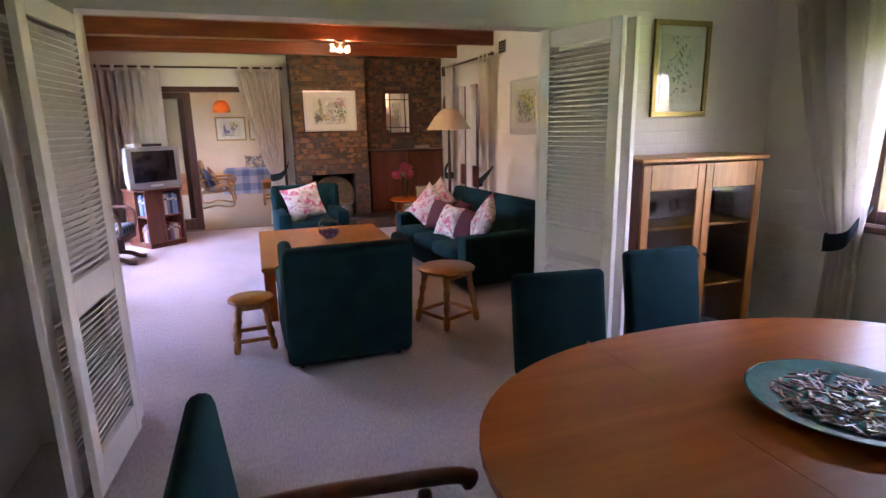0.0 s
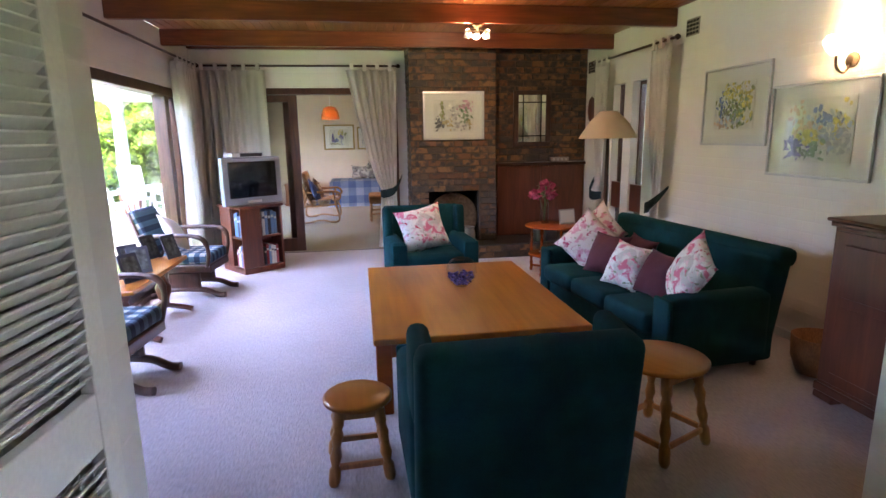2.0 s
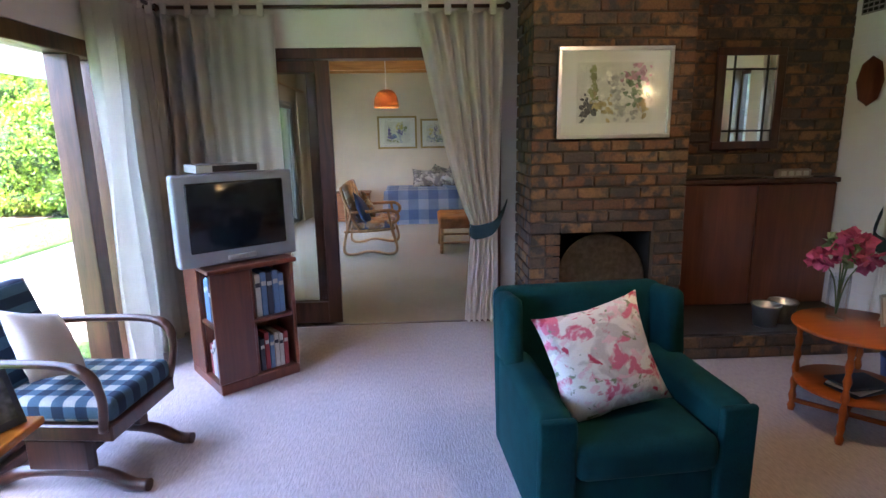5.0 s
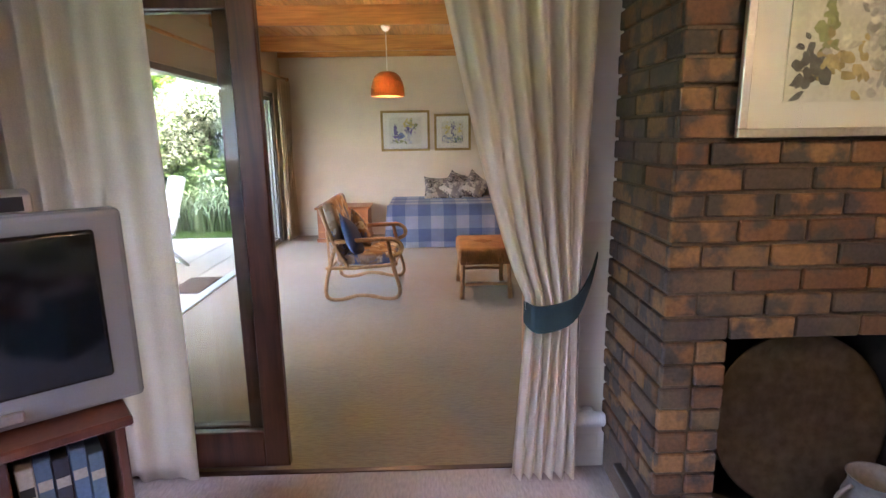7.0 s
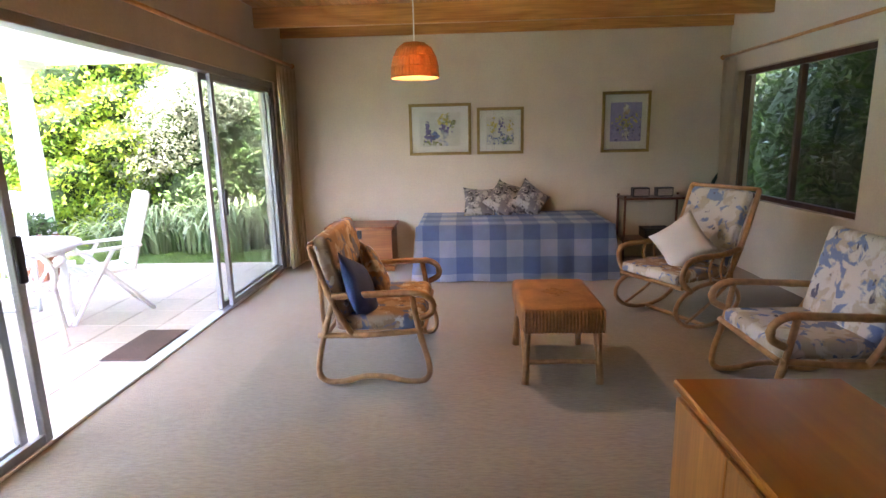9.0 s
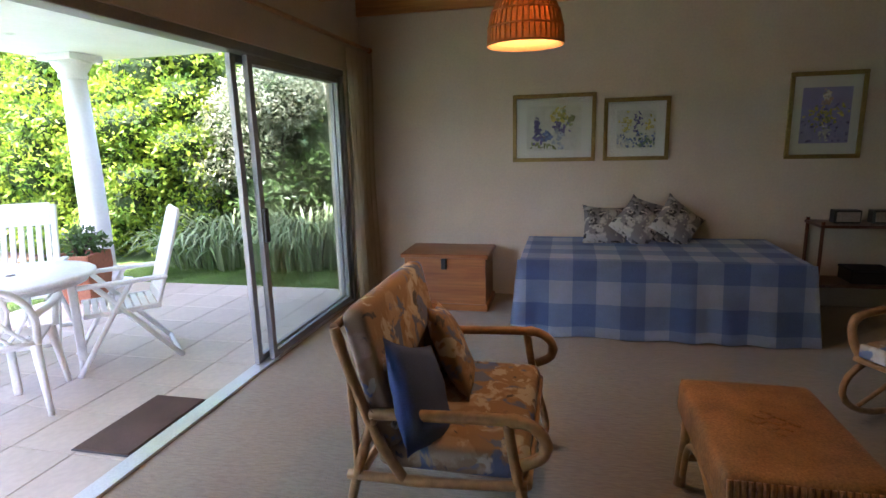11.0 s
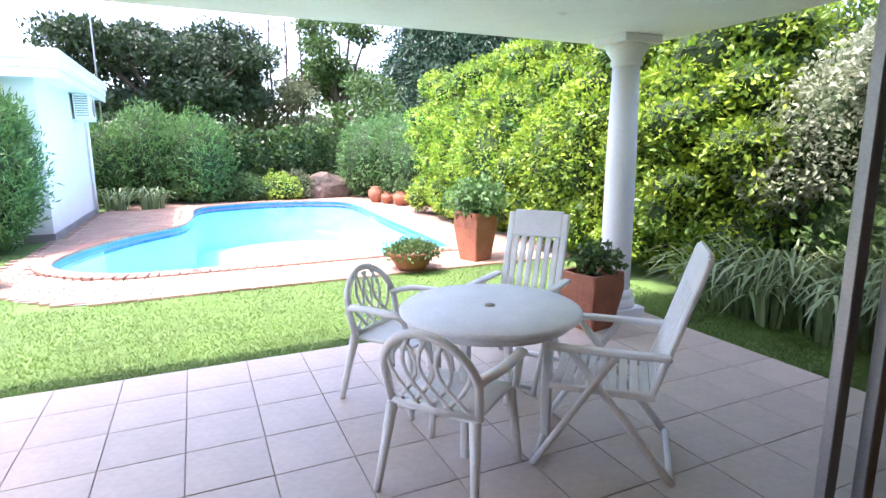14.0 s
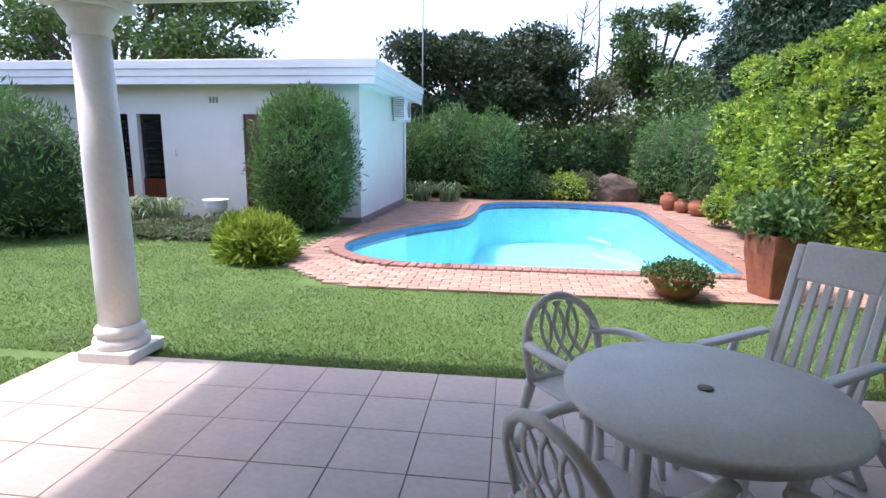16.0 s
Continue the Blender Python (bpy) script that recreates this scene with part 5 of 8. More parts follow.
def curtain(name, m, w, h, label, material="curtain", folds=7, depth=0.06, tabs=True, tie=None, rows=26):
    """A hanging curtain along local x, hung from z=h; tie: (height, x to which it is drawn, narrowed width, tie length)."""
    t = thing(name, m, label, "curtain")
    bm = bmesh.new()
    cols = folds * 8
    grid = []
    for j in range(rows + 1):
        z = h * j / rows
        row = []
        for i in range(cols + 1):
            u = i / cols
            x = (u - 0.5) * w
            amp = depth * (0.55 + 0.45 * math.sin(3 * u + 9.0 * w))
            y = amp * math.sin(u * folds * math.tau + 0.35 * math.sin(z * 2.1 + 5 * u)) + 0.012 * math.sin(u * 31 + z * 3)
            if tie:
                zt, xt, wt = tie[:3]
                if z > zt:
                    k = ((z - zt) / (h - zt)) ** 0.75
                else:
                    k = 0.30 * ((zt - z) / zt) ** 0.8 * 0.5
                c = xt * (1 - k if z > zt else 1 - 0.15 * (zt - z) / zt)
                ww = wt + (w - wt) * k
                x = c + (u - 0.5) * ww
                y = y * (0.55 + 0.45 * k)
            row.append(bm.verts.new((x, y, z)))
        grid.append(row)
    for j in range(rows):
        for i in range(cols):
            bm.faces.new((grid[j][i], grid[j][i + 1], grid[j + 1][i + 1], grid[j + 1][i])).smooth = True
    bmesh.ops.solidify(bm, geom=bm.faces[:], thickness=0.003)
    part("drape", bm, material, t)
    if tabs:
        n = max(3, int(w / 0.17))
        for i in range(n):
            x = -w / 2 + (i + 0.5) * w / n
            part("tab", box(x - 0.025, -0.02, h - 0.02, x + 0.025, 0.02, h + 0.085, 0.006), material, t)
    if tie:
        zt, xt, wt = tie[:3]
        sx = tie[3]
        sg = 1 if sx > 0 else -1
        pts = smooth_path([(xt - sg * (wt / 2 + 0.015), 0.03, zt - 0.05), (xt - sg * wt * 0.35, -0.07, zt - 0.055), (xt + sg * wt * 0.3, -0.075, zt - 0.015), (xt + sx * 0.75, -0.02, zt + 0.09), (xt + sx, 0.04, zt + 0.19)], 5)
        bm, ringv = bmesh.new(), []
        for k, p in enumerate(pts):
            u = k / (len(pts) - 1)
            hh = 0.012 + 0.05 * math.sin(math.pi * min(1.0, 0.25 + 0.75 * u)) * (1 - 0.3 * u)
            ringv.append([bm.verts.new((p[0], p[1] + dy, p[2] + dz)) for dy, dz in ((-0.006, -hh), (0.006, -hh), (0.006, hh), (-0.006, hh))])
        for q, w2 in zip(ringv, ringv[1:]):
            for e in range(4):
                bm.faces.new((q[e], q[(e + 1) % 4], w2[(e + 1) % 4], w2[e]))
        bm.faces.new(ringv[0][::-1])
        bm.faces.new(ringv[-1])
        part("tie_back", bm, "tie", t, "dark green crescent tie-back")
    return t


def rod(a, b, r=0.014, material="darkwood", label="dark curtain rod with end knobs"):
    a, b = Vector(a), Vector(b)
    t = thing("curtain_rod", a, label, "curtain rod")
    part("pole", tube([(0, 0, 0), b - a], r), material, t)
    for p in (Vector((0, 0, 0)), b - a):
        part("finial", lathe([(0.003, -0.03), (0.026, -0.015), (0.03, 0.0), (0.026, 0.015), (0.003, 0.03)], 12, p), material, t)


# ---- dining room ----
def louvre_leaf(name, hinge, angle, label, tilt=42):
    """A white louvred door leaf 0.62 wide; local x runs from the hinge."""
    w, h = 0.62, 2.12
    t = thing(name, pose(hinge[0], hinge[1], 0.012, 0, 0, angle), label, "door", "folding louvre doors")
    for x in (0, w - 0.075):
        part("stile", box(x, -0.018, 0, x + 0.075, 0.018, h, 0.003), "louvre", t)
    for z0, z1 in ((0, 0.17), (0.82, 0.97), (h - 0.09, h)):
        part("rail", box(0.075, -0.017, z0, w - 0.075, 0.017, z1, 0.003), "louvre", t)
    sl = bmesh.new()
    add_box(sl, 0.07, -0.022, -0.0035, w - 0.07, 0.022, 0.0035, 0.002)
    bmesh.ops.transform(sl, matrix=Matrix.Rotation(radians(tilt), 4, "X"), verts=sl.verts)
    first = part("slat", sl, "louvre", t)
    first.location = (0, 0, 0.195)
    for z0, z1 in ((0.19, 0.81), (0.99, h - 0.1)):
        n = int((z1 - z0) / 0.029)
        for k in range(n):
            z = z0 + 0.012 + k * 0.029
            if z0 < 0.5 and k == 0:
                first.location = (0, 0, z)
                continue
            o = first.copy()
            scene.collection.objects.link(o)
            o.location = (0, 0, z)
    return t


louvre_leaf("louvre_door", (-0.735, 3.13), -95, "white louvred folding door leaf standing open")
louvre_leaf("louvre_door", (-0.80, 3.13), -98, "white louvred folding door leaf behind another")
louvre_leaf("louvre_door", (1.72, 3.12), -78, "white louvred folding door leaf standing open", 30)
louvre_leaf("louvre_door", (1.78, 3.12), -75, "white louvred folding door leaf behind another", 30)


def oval(cx, cy, rx, ry, n=64, p=2.3):
    out = []
    for k in range(n):
        a = k * math.tau / n
        c, s = math.cos(a), math.sin(a)
        out.append((cx + rx * math.copysign(abs(c) ** (2 / p), c), cy + ry * math.copysign(abs(s) ** (2 / p), s)))
    return out


dt = thing("dining_table", (1.55, 1.0, 0), "polished reddish oval extending dining table", "table")
for k, (x0, x1) in enumerate(((-1.1, -0.352), (-0.35, 0.352), (0.354, 1.1))):
    bm = outline([(min(max(x, x0), x1), y) for x, y in oval(0, 0, 1.07, 0.77)], 0.72, 0.75)
    bmesh.ops.remove_doubles(bm, verts=bm.verts, dist=0.0005)
    part("leaf", bm, "tablered", dt)
part("apron", outline(oval(0, 0, 0.88, 0.58), 0.62, 0.719), "tablered", dt)
for x in (-0.7, 0.7):
    for y in (-0.4, 0.4):
        part("leg", lathe([(0.03, 0), (0.045, 0.03), (0.03, 0.08), (0.05, 0.2), (0.06, 0.35), (0.04, 0.5), (0.055, 0.55), (0.055, 0.62)], 16, (x, y, 0)), "tablered", dt)
pl = thing("platter", (1.62, 1.03, 0.751), "large round teal platter filled with beads", "plate")
part("dish", lathe([(0.14, 0), (0.2, 0.006), (0.275, 0.03), (0.28, 0.034), (0.268, 0.034), (0.2, 0.014), (0.002, 0.012)], 40), "teal", pl)
rb = random.Random(9)
bm = bmesh.new()
for k in range(260):
    a, r = rb.uniform(0, math.tau), 0.2 * math.sqrt(rb.random())
    g = bmesh.new()
    add_box(g, -0.022, -0.004, -0.003, 0.022, 0.004, 0.003, 0.001)
    join_in(bm, g, pose(r * math.cos(a), r * math.sin(a), 0.018 + 0.012 * (1 - r / 0.2) + rb.uniform(0, .006), rb.uniform(-12, 12), rb.uniform(-12, 12), rb.uniform(0, 360)))
o = part("bead_filling", bm, "shards", pl, "silvery glass beads")
o["kind"] = "stuff"


def dining_chair(m, carver=False):
    t = thing("carver_chair" if carver else "dining_chair", m, "dark wood carver chair with green upholstered back" if carver else "green upholstered dining chair at the table", "chair", "" if carver else "dining chairs")
    part("seat", soft_box(-0.23, -0.22, 0.42, 0.23, 0.24, 0.5, 0.03), "green", t)
    part("backrest", turned(soft_box(-0.22, -0.03, 0, 0.22, 0.03, 0.56 if carver else 0.46, 0.028), pose(0, -0.23, 0.5, 6 if carver else 10, 0, 0)), "green", t)
    part("seat_frame", box(-0.22, -0.22, 0.36, 0.22, 0.22, 0.419, 0.006), "darkwood", t)
    for x in (-0.19, 0.19):
        for y in (-0.2, 0.2):
            part("leg", lathe([(0.018, 0), (0.024, 0.05), (0.018, 0.1), (0.026, 0.2), (0.024, 0.36)], 10, (x, y, 0)), "darkwood", t)
    if carver:
        for x in (-0.27, 0.27):
            part("arm", tube(smooth_path([(x * 0.9, -0.24, 0.72), (x, -0.05, 0.70), (x, 0.2, 0.68), (x, 0.32, 0.665), (x, 0.36, 0.64)], 5), [0.024] * 18 + [0.03, 0.032, 0.03], 10), "redwood", t)
            part("arm_post", lathe([(0.02, 0.40), (0.028, 0.44), (0.016, 0.48), (0.026, 0.52), (0.016, 0.56), (0.026, 0.6), (0.018, 0.65)], 10, (x * 0.93, 0.22, 0)), "redwood", t)
            part("arm_block", box(x * 0.78, 0.19, 0.37, x * 0.99, 0.25, 0.41, 0.005), "redwood", t)
    return t


dc = dining_chair(pose(1.2, 1.78, 0, 0, 0, 172))
copy_thing(dc, pose(1.95, 1.98, 0, 0, 0, 176))
dining_chair(pose(0.13, 0.98, 0, 0, 0, -90), True)


def display_cabinet():
    t = thing("display_cabinet", (2.22, 2.76, 0), "honey pine display cabinet with two glazed doors", "cabinet")
    w, d, h = 0.95, 0.37, 1.38
    for x in (0, w - 0.03):
        part("side_panel", box(x, 0.02, 0, x + 0.03, d, h - 0.03, 0.004), "redwood", t)
    part("top", box(-0.03, -0.02, h - 0.03, w + 0.03, d, h, 0.008), "honeyz", t)
    part("back_panel", box(0.03, d - 0.015, 0.05, w - 0.03, d, h - 0.03), "darkwood", t)
    for z in (0.08, 0.5, 0.92):
        part("shelf", box(0.031, 0.05, z, w - 0.031, d - 0.016, z + 0.02, 0.003), "honeyz", t)
    for x0, x1 in ((0.0, w / 2 - 0.002), (w / 2 + 0.002, w)):
        door = part("door", box(x0, 0, 0.06, x0 + 0.06, 0.019, h - 0.04, 0.004), "honeyz", t)
        part("stile", box(x1 - 0.06, 0, 0.06, x1, 0.019, h - 0.04, 0.004), "honeyz", door)
        for z0, z1 in ((0.06, 0.14), (h - 0.2, h - 0.04)):
            part("rail", box(x0 + 0.06, 0, z0, x1 - 0.06, 0.018, z1, 0.003), "honeyz", door)
        part("pane", box(x0 + 0.06, 0.008, 0.14, x1 - 0.06, 0.011, h - 0.2), "glass", door)
        kx = x1 - 0.03 if x0 == 0 else x0 + 0.03
        part("knob", turned(lathe([(0.006, 0), (0.008, 0.012), (0.014, 0.02), (0.01, 0.028)], 12), pose(kx, 0, 0.75, 90, 0, 0)), "brass", door)
    return t


display_cabinet()
rc = random.Random(3)
gprof = [(0.028, 0), (0.03, 0.004), (0.006, 0.01), (0.005, 0.06), (0.024, 0.075), (0.036, 0.11), (0.032, 0.15), (0.03, 0.15), (0.033, 0.11), (0.02, 0.08), (0.002, 0.07)]
bowlp = [(0.03, 0), (0.05, 0.01), (0.075, 0.05), (0.085, 0.075), (0.08, 0.075), (0.07, 0.05), (0.04, 0.014), (0.002, 0.012)]
g0 = None
for z in (0.52, 0.94):
    for k in range(8):
        mm = pose(2.32 + k * 0.105, 2.76 + rc.uniform(.13, .27), z)
        if g0 is None:
            g0 = solo("wine_glass", lathe(gprof, 14), "vessel", "clear stemmed glass on a cabinet shelf", "glass", mm, "glassware")
        else:
            copy_thing(g0, mm)
b0 = solo("bowl", lathe(bowlp, 20), "white", "white china bowl on a cabinet shelf", "bowl", pose(2.4, 2.95, 0.1), "china")
for x, y in ((2.62, 2.98), (2.85, 2.93), (3.02, 2.97)):
    copy_thing(b0, pose(x, y, 0.1))
painted_picture("picture", pose(2.77, 3.135, 1.94), 0.46, 0.62, PALE, "gilt framed pale watercolour on the dining wall", "gilt", 0.14, 0.035, 2)
rod((3.5, 0.6, 2.42), (3.5, 2.9, 2.42))
curtain("curtain", pose(3.47, 2.55, 0.03, 0, 0, -90), 0.7, 2.3, "white tab-top curtain tied back beside a window", folds=5, tie=(0.85, 0.16, 0.2, 0.12))


# ---- living room ----
coffee = thing("coffee_table", (0.615, 5.485, 0), "large honey-coloured pine coffee table", "table")
part("tabletop", box(-0.645, -0.885, 0.445, 0.645, 0.885, 0.485, 0.01, 2), "honey", coffee)
for s in (-1, 1):
    part("apron", box(-0.57, s * 0.79 - 0.012, 0.34, 0.57, s * 0.79 + 0.012, 0.4449, 0.003), "tablered", coffee)
    part("apron", box(s * 0.58 - 0.012, -0.75, 0.34, s * 0.58 + 0.012, 0.75, 0.4449, 0.003), "tablered", coffee)
    for q in (-1, 1):
        part("leg", box(s * 0.585 - 0.045, q * 0.79 - 0.045, 0, s * 0.585 + 0.045, q * 0.79 + 0.045, 0.4448, 0.006), "tablered", coffee)

fb_ = thing("glass_bowl", (0.66, 5.62, 0.486), "round glass bowl of purple potpourri", "bowl")
R = 0.115
prof = [(0.045, 0)] + [(R * math.sin(a), R - R * math.cos(a)) for a in (0.45, 0.8, 1.2, 1.57, 1.95, 2.3, 2.48)]
part("vessel", lathe(prof, 32, caps=True), "vessel", fb_)
rb = random.Random(2)
bm = bmesh.new()
for k in range(150):
    a, z = rb.uniform(0, math.tau), rb.uniform(0.02, 0.1)
    rmax = math.sqrt(max(R * R - (z - R) ** 2, 0)) * 0.9
    r = rmax * math.sqrt(rb.random())
    g = bmesh.new()
    bmesh.ops.create_icosphere(g, subdivisions=1, radius=rb.uniform(.007, .014))
    join_in(bm, g, pose(r * math.cos(a), r * math.sin(a), z, rb.uniform(0, 90), 0, 0) @ Matrix.Diagonal((1, 1, 0.6, 1)))
o = part("potpourri", bm, "purple", fb_, "purple dried petals")
o["kind"] = "stuff"


def armchair(m, label):
    """A wing armchair in green velvet, facing local -y."""
    t = thing("armchair", m, label, "armchair", "green suite")
    part("base", soft_box(-0.42, -0.34, 0.035, 0.42, 0.36, 0.3, 0.03), "green", t)
    part("seat_cushion", soft_box(-0.29, -0.4, 0.3, 0.29, 0.22, 0.46, 0.05), "green", t)
    part("backrest", turned(soft_box(-0.43, -0.07, 0, 0.43, 0.08, 0.82, 0.05), pose(0, 0.32, 0.045, -7, 0, 0)), "green", t)
    for s in (-1, 1):
        a = part("armrest", soft_box(s * 0.36 - 0.08, -0.36, 0.1, s * 0.36 + 0.08, 0.3, 0.58, 0.05), "green", t)
        part("arm_front", soft_box(s * 0.36 - 0.075, -0.385, 0.12, s * 0.36 + 0.075, -0.35, 0.57, 0.015), "green", a)
        part("wing", turned(soft_box(s * 0.39 - 0.045, -0.16, 0, s * 0.39 + 0.045, 0.1, 0.34, 0.04), pose(0, 0.28, 0.52, -7, 0, 0)), "green", t)
        for y in (-0.28, 0.3):
            part("foot", lathe([(0.02, 0), (0.028, 0.04)], 10, (s * 0.34, y, 0)), "darkwood", t)
    return t


armchair(pose(0.52, 3.93, 0, 0, 0, 181), "bottle green velvet wing armchair seen from behind")
armchair(pose(0.62, 7.29, 0, 0, 0, 4), "bottle green velvet wing armchair by the hearth")


def cushion(m, w, d, h, material, label, group="cushions"):
    return solo("cushion", pillow(w, d, h), material, label, "cushion", m, group)


cushion(pose(0.55, 7.2, 0.67, 66, -10, 12), 0.47, 0.45, 0.16, "floral", "cream floral cushion on the armchair")
cushion(pose(0.57, 3.80, 0.59, 66, 0, 180), 0.44, 0.38, 0.14, "floral2", "pink floral cushion on the armchair")


def sofa():
    """Three-seat sofa, local x along its length, facing local -y."""
    t = thing("sofa", pose(2.16, 5.73, 0, 0, 0, -84), "bottle green velvet three-seat sofa", "sofa", "green suite")
    L = 0.95
    part("base", soft_box(-L, -0.42, 0.06, L, 0.4, 0.28, 0.03), "green", t)
    for k in range(3):
        x = -0.78 + k * 0.52
        part("seat_cushion", soft_box(x, -0.5, 0.27, x + 0.515, 0.2, 0.42, 0.045), "green", t)
    part("backrest", turned(soft_box(-L, -0.08, 0, L, 0.1, 0.68, 0.06), pose(0, 0.3, 0.12, -10, 0, 0)), "green", t)
    part("back_roll", turned(soft_box(-L - 0.01, -0.07, 0, L + 0.01, 0.11, 0.13, 0.05), pose(0, 0.41, 0.71, -10, 0, 0)), "green", t)
    for s in (-1, 1):
        a = part("armrest", soft_box(s * 0.87 - 0.09, -0.42, 0.08, s * 0.87 + 0.09, 0.36, 0.56, 0.055), "green", t)
        part("arm_front", soft_box(s * 0.87 - 0.085, -0.445, 0.1, s * 0.87 + 0.085, -0.41, 0.55, 0.015), "green", a)
        for y in (-0.34, 0.34):
            part("foot", lathe([(0.022, 0), (0.03, 0.06)], 10, (s * 0.85, y, 0)), "darkwood", t)
    return t


sofa()
for x, y, z, w, mt, rr, lb in ((1.98, 6.38, 0.63, 0.44, "floral2", -60, "pink floral cushion on the sofa"), (2.12, 6.5, 0.68, 0.44, "floral2", -78, "pink floral cushion in the sofa corner"), (2.0, 6.02, 0.58, 0.36, "rose", -66, "dusky rose velvet cushion on the sofa"), (1.98, 5.62, 0.57, 0.36, "floral", -72, "small cream floral cushion on the sofa"), (2.06, 5.3, 0.57, 0.34, "rose", -80, "dusky rose velvet cushion beside others"), (2.12, 5.03, 0.65, 0.45, "floral", -112, "large floral cushion against the sofa arm"), (2.2, 5.9, 0.58, 0.34, "rose", -84, "rose velvet cushion behind the others")):
    cushion(pose(x, y, z, 62, rc.uniform(-8, 8) + (30 if w > 0.4 else 0), rr), w, w, 0.15, mt, lb)


def turned_leg(h, r=0.02):
    return [(r * 0.8, 0), (r * 1.1, h * 0.05), (r * 1.1, h * 0.22), (r * 0.7, h * 0.26), (r * 1.15, h * 0.38), (r * 0.75, h * 0.52), (r * 1.2, h * 0.66), (r * 0.8, h * 0.74), (r * 1.1, h * 0.8), (r * 1.1, h)]


def round_stool(name, m, r, h, label, category):
    t = thing(name, m, label, category)
    part("top", lathe([(r - 0.015, h - 0.028), (r, h - 0.022), (r, h - 0.008), (r - 0.01, h), (0.002, h)], 36), "honey", t)
    q = r * 0.62
    for sx in (-1, 1):
        for sy in (-1, 1):
            bm = lathe(turned_leg(h - 0.03, 0.025), 12)
            bmesh.ops.transform(bm, matrix=Matrix.Shear("XY", 4, (-sx * 0.12, -sy * 0.12)), verts=bm.verts)
            turned(bm, Matrix.Translation((sx * (q + 0.03), sy * (q + 0.03), 0)))
            part("leg", bm, "honeyz", t)
    for s in (-1, 1):
        part("stretcher", box(-q, s * (q + 0.02) - 0.009, 0.07, q, s * (q + 0.02) + 0.009, 0.1, 0.003), "honeyz", t)
        part("stretcher", box(s * (q + 0.02) - 0.009, -q, 0.07, s * (q + 0.02) + 0.009, q, 0.1, 0.003), "honeyz", t)
        part("apron", box(-q, s * q - 0.008, h - 0.075, q, s * q + 0.008, h - 0.028, 0.002), "honeyz", t)
    return t


round_stool("stool", pose(-0.12, 4.17, 0, 0, 0, 3), 0.165, 0.385, "small round pine stool with turned legs", "stool")
round_stool("side_table", pose(1.42, 4.14, 0, 0, 0, 25), 0.235, 0.47, "round pine side table with turned legs", "table")


def chest(m, w, d, h):
    t = thing("cupboard", m, "reddish mahogany two-door cupboard with a moulded top", "cupboard")
    part("body", box(0, 0, 0.1, w, d, h - 0.05, 0.004), "redwood", t)
    part("top", box(-0.02, -0.02, h - 0.05, w, d + 0.02, h - 0.02, 0.008), "redwood", t)
    part("cornice", box(-0.035, -0.035, h - 0.02, w, d + 0.035, h, 0.006), "redwood", t)
    part("plinth", box(-0.012, -0.012, 0.05, w, d + 0.012, 0.1, 0.006), "redwood", t)
    for y in (0.0, d - 0.12):
        part("foot", box(-0.012, y - 0.012, 0, 0.12, y + 0.132, 0.05, 0.01), "redwood", t)
    for y0, y1 in ((0.03, d / 2 - 0.002), (d / 2 + 0.002, d - 0.03)):
        door = part("door", box(-0.018, y0, 0.13, -0.001, y1, h - 0.07, 0.003), "redwood", t)
        for z0, z1 in ((0.2, h * 0.55), (h * 0.6, h - 0.14)):
            part("panel", box(-0.026, y0 + 0.07, z0, -0.0185, y1 - 0.07, z1, 0.004), "redwood", door)
        part("knob", turned(lathe([(0.006, 0), (0.012, 0.02), (0.004, 0.026)], 10), pose(-0.018, y1 - 0.035 if y0 < 0.1 else y0 + 0.035, h * 0.58, 0, -90, 0)), "brass", door)
    return t


chest((2.62, 3.45, 0), 0.55, 0.97, 1.1)


def rocker(m, label):
    """A low platform rocking chair in dark wood with tartan cushions, facing local -y."""
    t = thing("rocking_chair", m, label, "chair", "tartan rockers")
    part("seat", soft_box(-0.25, -0.3, 0.36, 0.25, 0.26, 0.47, 0.035), "tartan", t)
    b = part("backrest", soft_box(-0.24, -0.05, 0, 0.24, 0.05, 0.5, 0.045), "tartan_up", t)
    b.matrix_basis = pose(0, 0.27, 0.45, -22, 0, 0)
    part("seat_frame", box(-0.26, -0.3, 0.28, 0.26, 0.27, 0.359, 0.008), "darkwood", t)
    for s in (-1, 1):
        part("back_post", tube([(s * 0.255, 0.25, 0.3), (s * 0.255, 0.46, 0.9)], 0.018), "darkwood", t)
        part("arm", tube(smooth_path([(s * 0.28, 0.36, 0.66), (s * 0.3, 0.1, 0.67), (s * 0.31, -0.16, 0.665), (s * 0.31, -0.27, 0.62), (s * 0.29, -0.3, 0.5), (s * 0.27, -0.27, 0.34)], 5), [0.02] * 12 + [0.026] * 6 + [0.02] * 8, 10), "darkwood", t)
        bm = bmesh.new()
        add_box(bm, s * 0.2 - 0.03, -0.16, 0.1, s * 0.2 + 0.03, 0.16, 0.28, 0.02)
        part("spring_block", bm, "darkwood", t)
        pts = [(s * 0.2, -0.4, 0.03), (s * 0.2, -0.32, 0.035), (s * 0.2, -0.2, 0.085), (s * 0.2, 0, 0.1), (s * 0.2, 0.2, 0.085), (s * 0.2, 0.32, 0.035), (s * 0.2, 0.4, 0.03)]
        part("rocker_foot", tube(smooth_path(pts, 4), 0.03, 8), "darkwood", t)
    part("cross_bar", box(-0.2, -0.02, 0.08, 0.2, 0.02, 0.12, 0.006), "darkwood", t)
    return t


